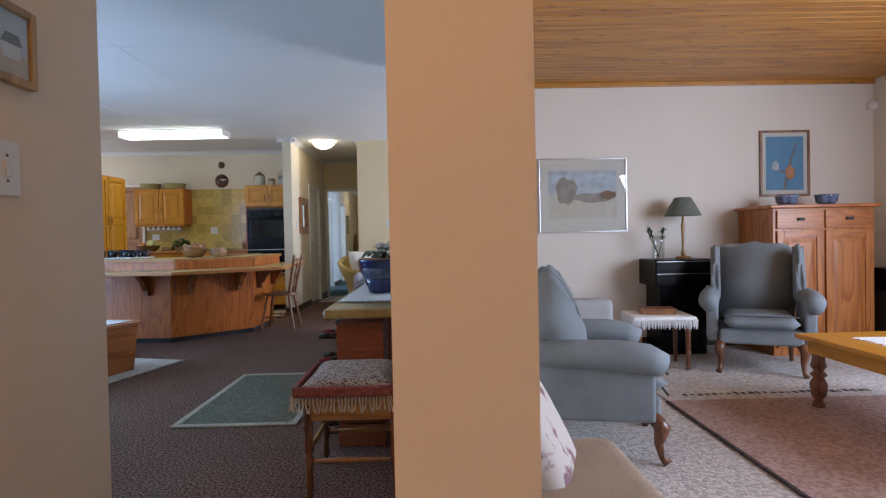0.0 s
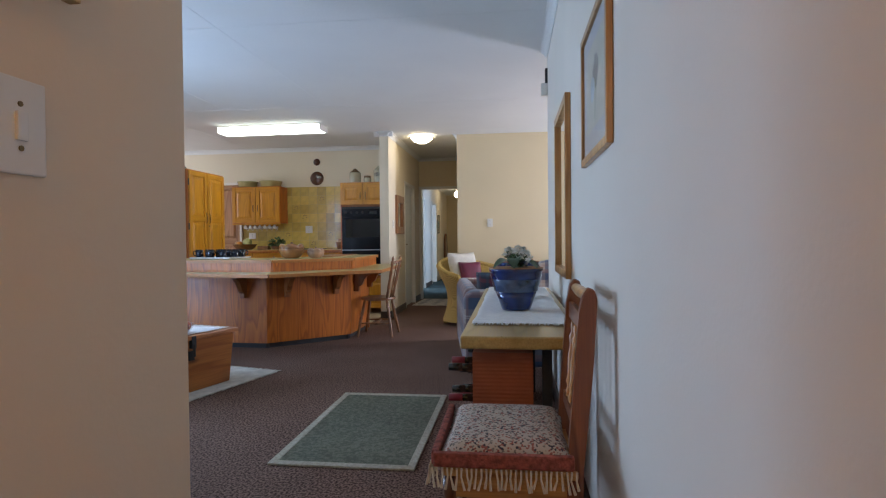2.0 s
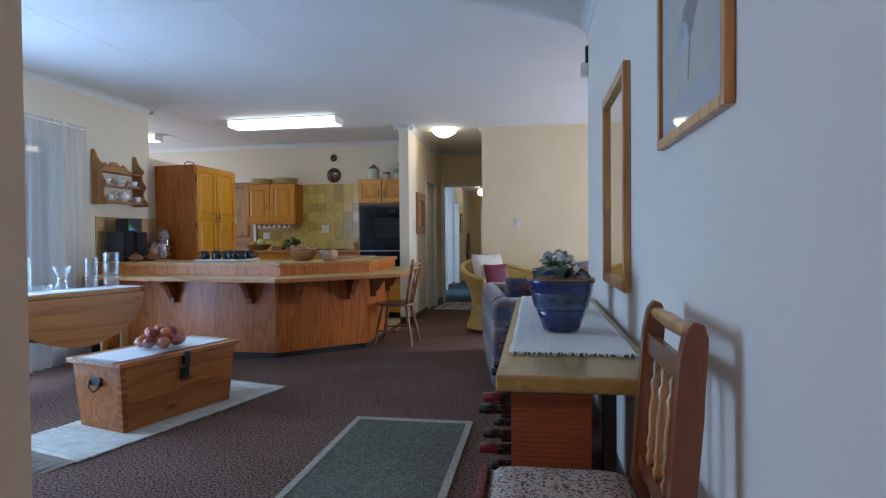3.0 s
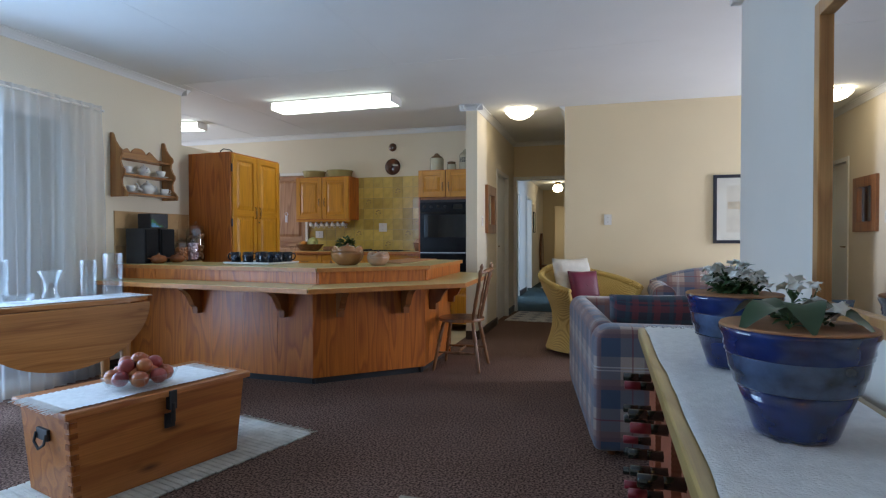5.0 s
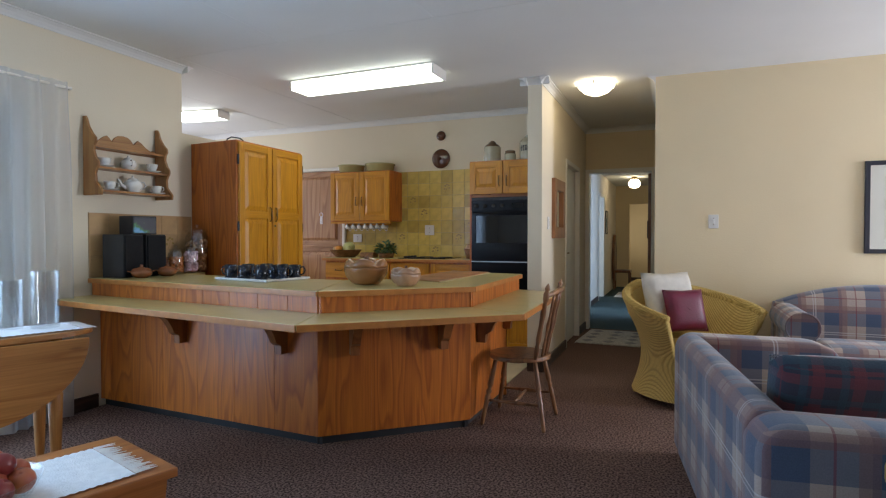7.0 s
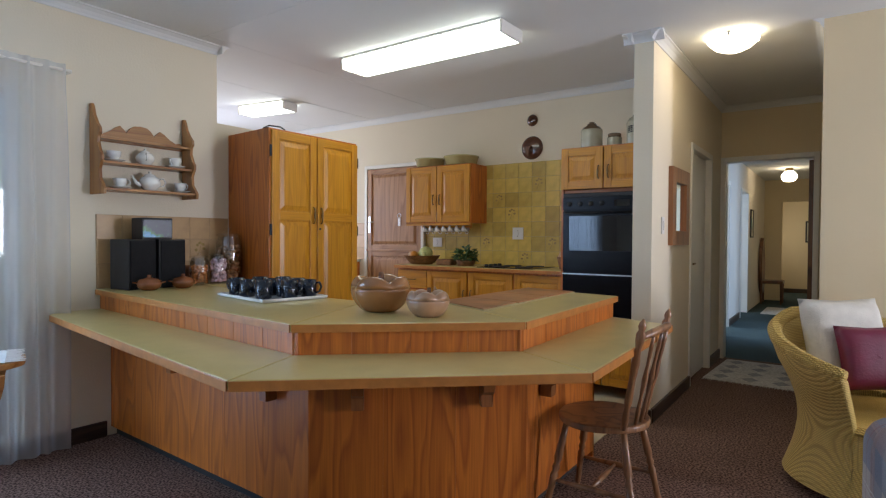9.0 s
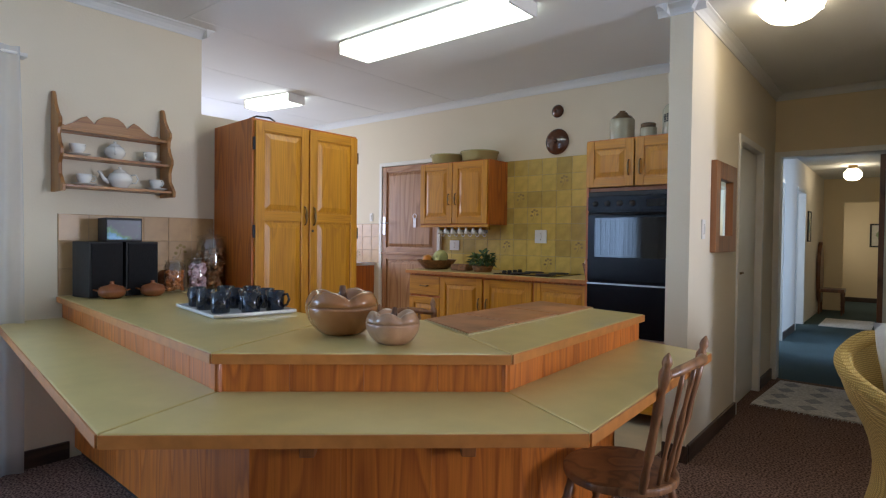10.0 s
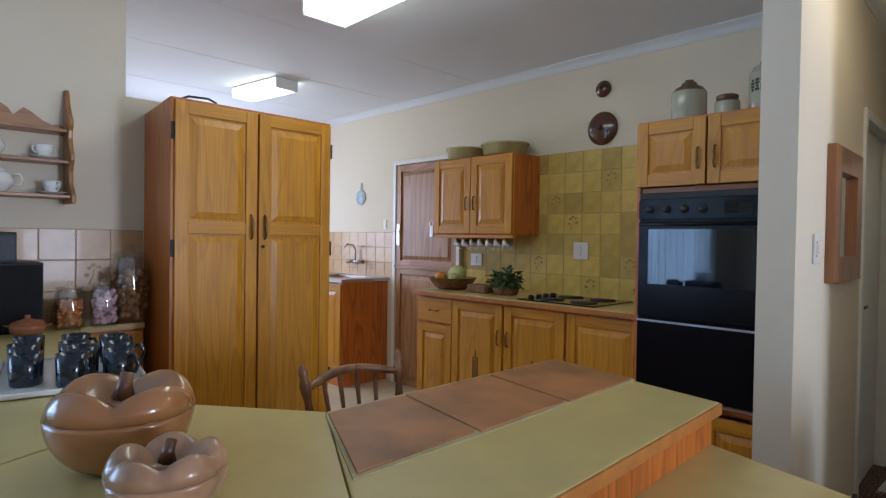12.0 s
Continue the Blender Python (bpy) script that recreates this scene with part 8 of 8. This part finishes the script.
st = thing("footstool", "wooden stool with a fringed cream cloth and book", "stool", pose(1.93, 4.68, 0.006, 0, 0, -6))
part("seat", box(-0.23, -0.2, 0.36, 0.23, 0.2, 0.42, 0.02), M_TAUPE, st)
part("cloth", box(-0.245, -0.215, 0.40, 0.245, 0.215, 0.432, 0.012), M_COTTON, st, "cream fringed cloth")
rng = random.Random(9)
bm = bmesh.new()
for i in range(46):
    s = i / 45
    for x, y in ((-0.245 + 0.49 * s, -0.218), (-0.248, -0.215 + 0.43 * s), (0.248, -0.215 + 0.43 * s)):
        tube([(x, y, 0.41), (x + rng.uniform(-0.006, 0.006), y, 0.33 + 0.02 * rng.random())], [0.005, 0.002], 5, bm)
part("tassels", bm, M_COTTON, st)
for x in (-0.19, 0.19):
    for y in (-0.16, 0.16):
        part("leg", turned((x, y, 0.0), (x, y, 0.36), FRONT, 10), M_DARKWOOD, st, "", True)
bk = thing("wooden_box", "flat brown wooden box on the footstool", "box", pose(1.93, 4.70, 0.439, 0, 0, -10))
part("body", box(-0.14, -0.10, 0, 0.14, 0.10, 0.03, 0.003), M_MIDWOOD, bk)
part("lid", box(-0.143, -0.103, 0.031, 0.143, 0.103, 0.046, 0.003), M_MIDWOOD, bk)

bc = thing("black_cabinet", "glossy black small cabinet with two drawers", "cabinet", pose(2.33, 5.26, 0.006))
part("body", box(-0.21, -0.17, 0.0, 0.21, 0.17, 0.62, 0.004), M_BLACK, bc)
part("top", box(-0.265, -0.21, 0.62, 0.265, 0.20, 0.86, 0.008), M_BLACK, bc)
for z in (0.64, 0.75):
    part("drawer", box(-0.255, -0.216, z, 0.255, -0.21, z + 0.095, 0.002), M_BLACK, bc)
    part("inlay", box(-0.255, -0.2195, z + 0.09, 0.255, -0.2165, z + 0.094), M_STEEL, bc, "thin silver inlay")
for k in range(7):
    part("flute", box(-0.17 + 0.052 * k, -0.178, 0.02, -0.145 + 0.052 * k, -0.17, 0.60, 0.004), M_BLACK, bc)
lp = thing("table_lamp", "brass column table lamp with a grey-green shade", "lamp", pose(2.41, 5.26, 0.867))
part("base", lathe([(0, 0), (0.07, 0), (0.07, 0.012), (0.03, 0.025), (0, 0.03)], 24, cap=False), M_GOLD, lp, "", True)
part("column", lathe([(0.016, 0.02), (0.02, 0.06), (0.012, 0.08), (0.014, 0.22), (0.02, 0.30), (0.012, 0.34), (0.008, 0.41)], 16), M_GOLD, lp, "turned brass column", True)
part("shade", lathe([(0.165, 0.395), (0.155, 0.41), (0.11, 0.50), (0.072, 0.565), (0.068, 0.565), (0.105, 0.50), (0.15, 0.41), (0.16, 0.395)], 32, cap=False), mat("grey_green_shade", (0.14, 0.16, 0.13), 0.8, 0.1, 20), lp, "grey-green cloth shade", True)
vg = thing("glass_vase", "clear glass with a sprig of dark leaves", "vase", pose(2.17, 5.24, 0.867))
g = part("glass", lathe([(0, 0), (0.055, 0), (0.058, 0.01), (0.055, 0.16), (0.06, 0.21), (0.056, 0.21), (0.05, 0.16), (0.05, 0.012), (0, 0.01)], 20, cap=False), M_GLASS, vg, "", True)
g.visible_shadow = False
bm = bmesh.new()
rng = random.Random(14)
for k in range(4):
    tip = Vector((rng.uniform(-0.09, 0.09), rng.uniform(-0.06, 0.06), 0.26 + 0.06 * rng.random()))
    tube([(0, 0, 0.02), tip * 0.6, tip], 0.004, 6, bm)
    for j in range(7):
        lm = leaf_mesh(0.05, 0.03, 0.4, 3)
        lm.transform(Matrix.Translation(tip * (0.65 + 0.05 * j)) @ pose(0, 0, 0, rng.uniform(0, 60), 0, rng.uniform(0, 360)))
        join(bm, lm)
part("sprig", bm, M_LEAF, vg)

cp = thing("pine_cupboard", "tall red-brown pine cupboard with two drawers over two doors", "cupboard")
M_REDPINE = wood("red_pine_upright", (0.34, 0.10, 0.018), (0.54, 0.20, 0.045), "z", 0.35, 9, 0.2, 0.1)
M_REDPINE_X = wood("red_pine_level", (0.34, 0.10, 0.018), (0.54, 0.20, 0.045), "x", 0.35, 9, 0.2)
RX = (M_REDPINE, M_REDPINE_X)
part("body", box(3.05, 4.92, 0.006, 3.95, 5.48, 1.30, 0.004), M_REDPINE, cp)
part("top", box(3.01, 4.88, 1.30, 3.99, 5.48, 1.33, 0.008), M_REDPINE_X, cp)
for a, b in ((3.08, 3.49), (3.51, 3.92)):
    dw = part("drawer", box(a, 4.902, 1.12, b, 4.92, 1.28, 0.005), M_REDPINE_X, cp)
    part("knob", box((a + b) / 2 - 0.03, 4.88, 1.19, (a + b) / 2 + 0.03, 4.902, 1.215, 0.006), M_MATT_BLACK, dw)
    panel_door(cp, a, b, 0.08, 1.10, 4.92, "y-", (), RX)
M_BLUEWHITE = mat("blue_and_white_china", (0.14, 0.18, 0.28), 0.2, 0.7, 26, coat=0.4)
for x in (3.32, 3.69):
    bw = part("china_bowl", lathe([(0, 0), (0.05, 0), (0.085, 0.03), (0.092, 0.075), (0.10, 0.095), (0.094, 0.097), (0.08, 0.07), (0, 0.03)], 28, cap=False), M_BLUEWHITE, None, "blue and white china bowl on the cupboard", True, pose(x, 5.15, 1.331))
    tagged(bw, "", "bowl", "china bowls on the cupboard")
tv = thing("black_stereo", "black stereo stack beside the cupboard", "stereo", pose(4.15, 4.95, 0.006))
part("cabinet", box(-0.10, -0.2, 0, 0.10, 0.2, 0.55, 0.006), M_MATT_BLACK, tv)
part("deck", box(-0.10, -0.18, 0.551, 0.10, 0.18, 0.75, 0.006), M_BLACK, tv)

ct = thing("coffee_table", "honey pine coffee table with dark turned legs", "table", pose(2.35, 2.30, 0.006, 0, 0, 0))
part("tabletop", box(-0.02, -0.30, 0.42, 0.90, 1.22, 0.452, 0.01), M_HONEY_Y, ct)
for x0, y0, x1, y1 in ((0.03, -0.25, 0.05, 1.17), (0.83, -0.25, 0.85, 1.17), (0.05, 1.15, 0.83, 1.17)):
    part("apron", box(x0, y0, 0.34, x1, y1, 0.42), M_HONEY_Y, ct)
BIGLEG = [(0, 0.028), (0.06, 0.038), (0.14, 0.022), (0.2, 0.042), (0.36, 0.05), (0.46, 0.03), (0.5, 0.048), (0.56, 0.026), (0.62, 0.045), (0.72, 0.036), (1, 0.036)]
for x in (0.07, 0.81):
    for y in (-0.2, 1.13):
        part("leg", turned((x, y, 0.0), (x, y, 0.42), BIGLEG, 16), M_DARKWOOD, ct, "dark turned leg", True)
cloth_runner("table_runner", "white cloth on the coffee table", pose(2.80, 2.75, 0.4595), 0.5, 1.1, 0.005, 40, 0.03)

M_PERSIAN = carpet("dusty_rose_rug", (0.36, 0.245, 0.22), (0.52, 0.38, 0.34), 140)
M_RUGLINE = carpet("dark_rug_line", (0.06, 0.045, 0.05), (0.11, 0.09, 0.09), 140)
rg = thing("area_rug", "large dusty rose rug with a dark edge line", "rug", pose(2.75, 2.3, 0.006))
part("field", box(-1.17, -2.2, 0.001, 1.3, 1.34, 0.012, 0.003), M_PERSIAN, rg)
part("edge_line", box(-1.19, -2.2, 0.001, -1.172, 1.34, 0.013, 0.002), M_RUGLINE, rg)
part("border", box(-1.17, 1.345, 0.001, 1.3, 1.60, 0.009, 0.002), M_PALE_CARPET, rg, "pale woven end")
bm = bmesh.new()
rng = random.Random(31)
for k in range(26):
    x = -1.02 + 0.05 * k
    box(x, 1.44 + 0.02 * rng.random(), 0.0095, x + 0.02 + 0.02 * rng.random(), 1.48 + 0.03 * rng.random(), 0.0105, 0, bm)
tagged(part("woven_marks", bm, M_RUGLINE, rg, "line of small dark woven marks"), kind="stuff")

framed("picture", "pale winter landscape in a thin silver frame", 0.86, 0.715, M_STEEL, 0.014, M_MOUNT, pose(1.54, 5.5, 1.485), [
    (flat(-0.33, -0.22, 0.33, 0.24, -0.0107), P_PALE), (flat(-0.33, 0.02, 0.33, 0.24, -0.0109), P_SKY), (blob(-0.16, 0.04, 0.12, 0.14, -0.0112, 21), P_GREYTREE), (blob(0.10, -0.02, 0.20, 0.05, -0.0113, 22), P_GREYTREE), (blob(0.24, 0.0, 0.08, 0.05, -0.0114, 23), P_BROWN)])
framed("picture", "bright blue painting with branches in a wooden frame", 0.49, 0.64, M_MIDWOOD, 0.022, M_MOUNT, pose(3.52, 5.5, 1.76), [
    (flat(-0.185, -0.26, 0.185, 0.26, -0.0107), P_BLUE), (sheet([(-0.02, -0.26), (0.0, -0.26), (0.06, 0.0), (0.12, 0.2), (0.11, 0.2), (0.04, 0.0)], "y", -0.0115, -0.0111), P_BROWN),
    (sheet([(0.02, -0.1), (0.02, -0.085), (-0.14, -0.04), (-0.14, -0.05)], "y", -0.0119, -0.0116), P_BROWN), (blob(0.05, -0.09, 0.05, 0.07, -0.0121, 25), P_ORANGE), (blob(-0.09, -0.02, 0.04, 0.05, -0.0122, 26), P_SKY)])
sn = thing("alarm_sensor", "small white alarm sensor in the corner", "sensor", pose(4.38, 5.47, 2.31, 0, 0, 45))
part("body", lathe([(0, -0.05), (0.04, -0.045), (0.045, 0.0), (0.03, 0.04), (0, 0.05)], 16, cap=False), M_PLASTIC, sn, "", True)
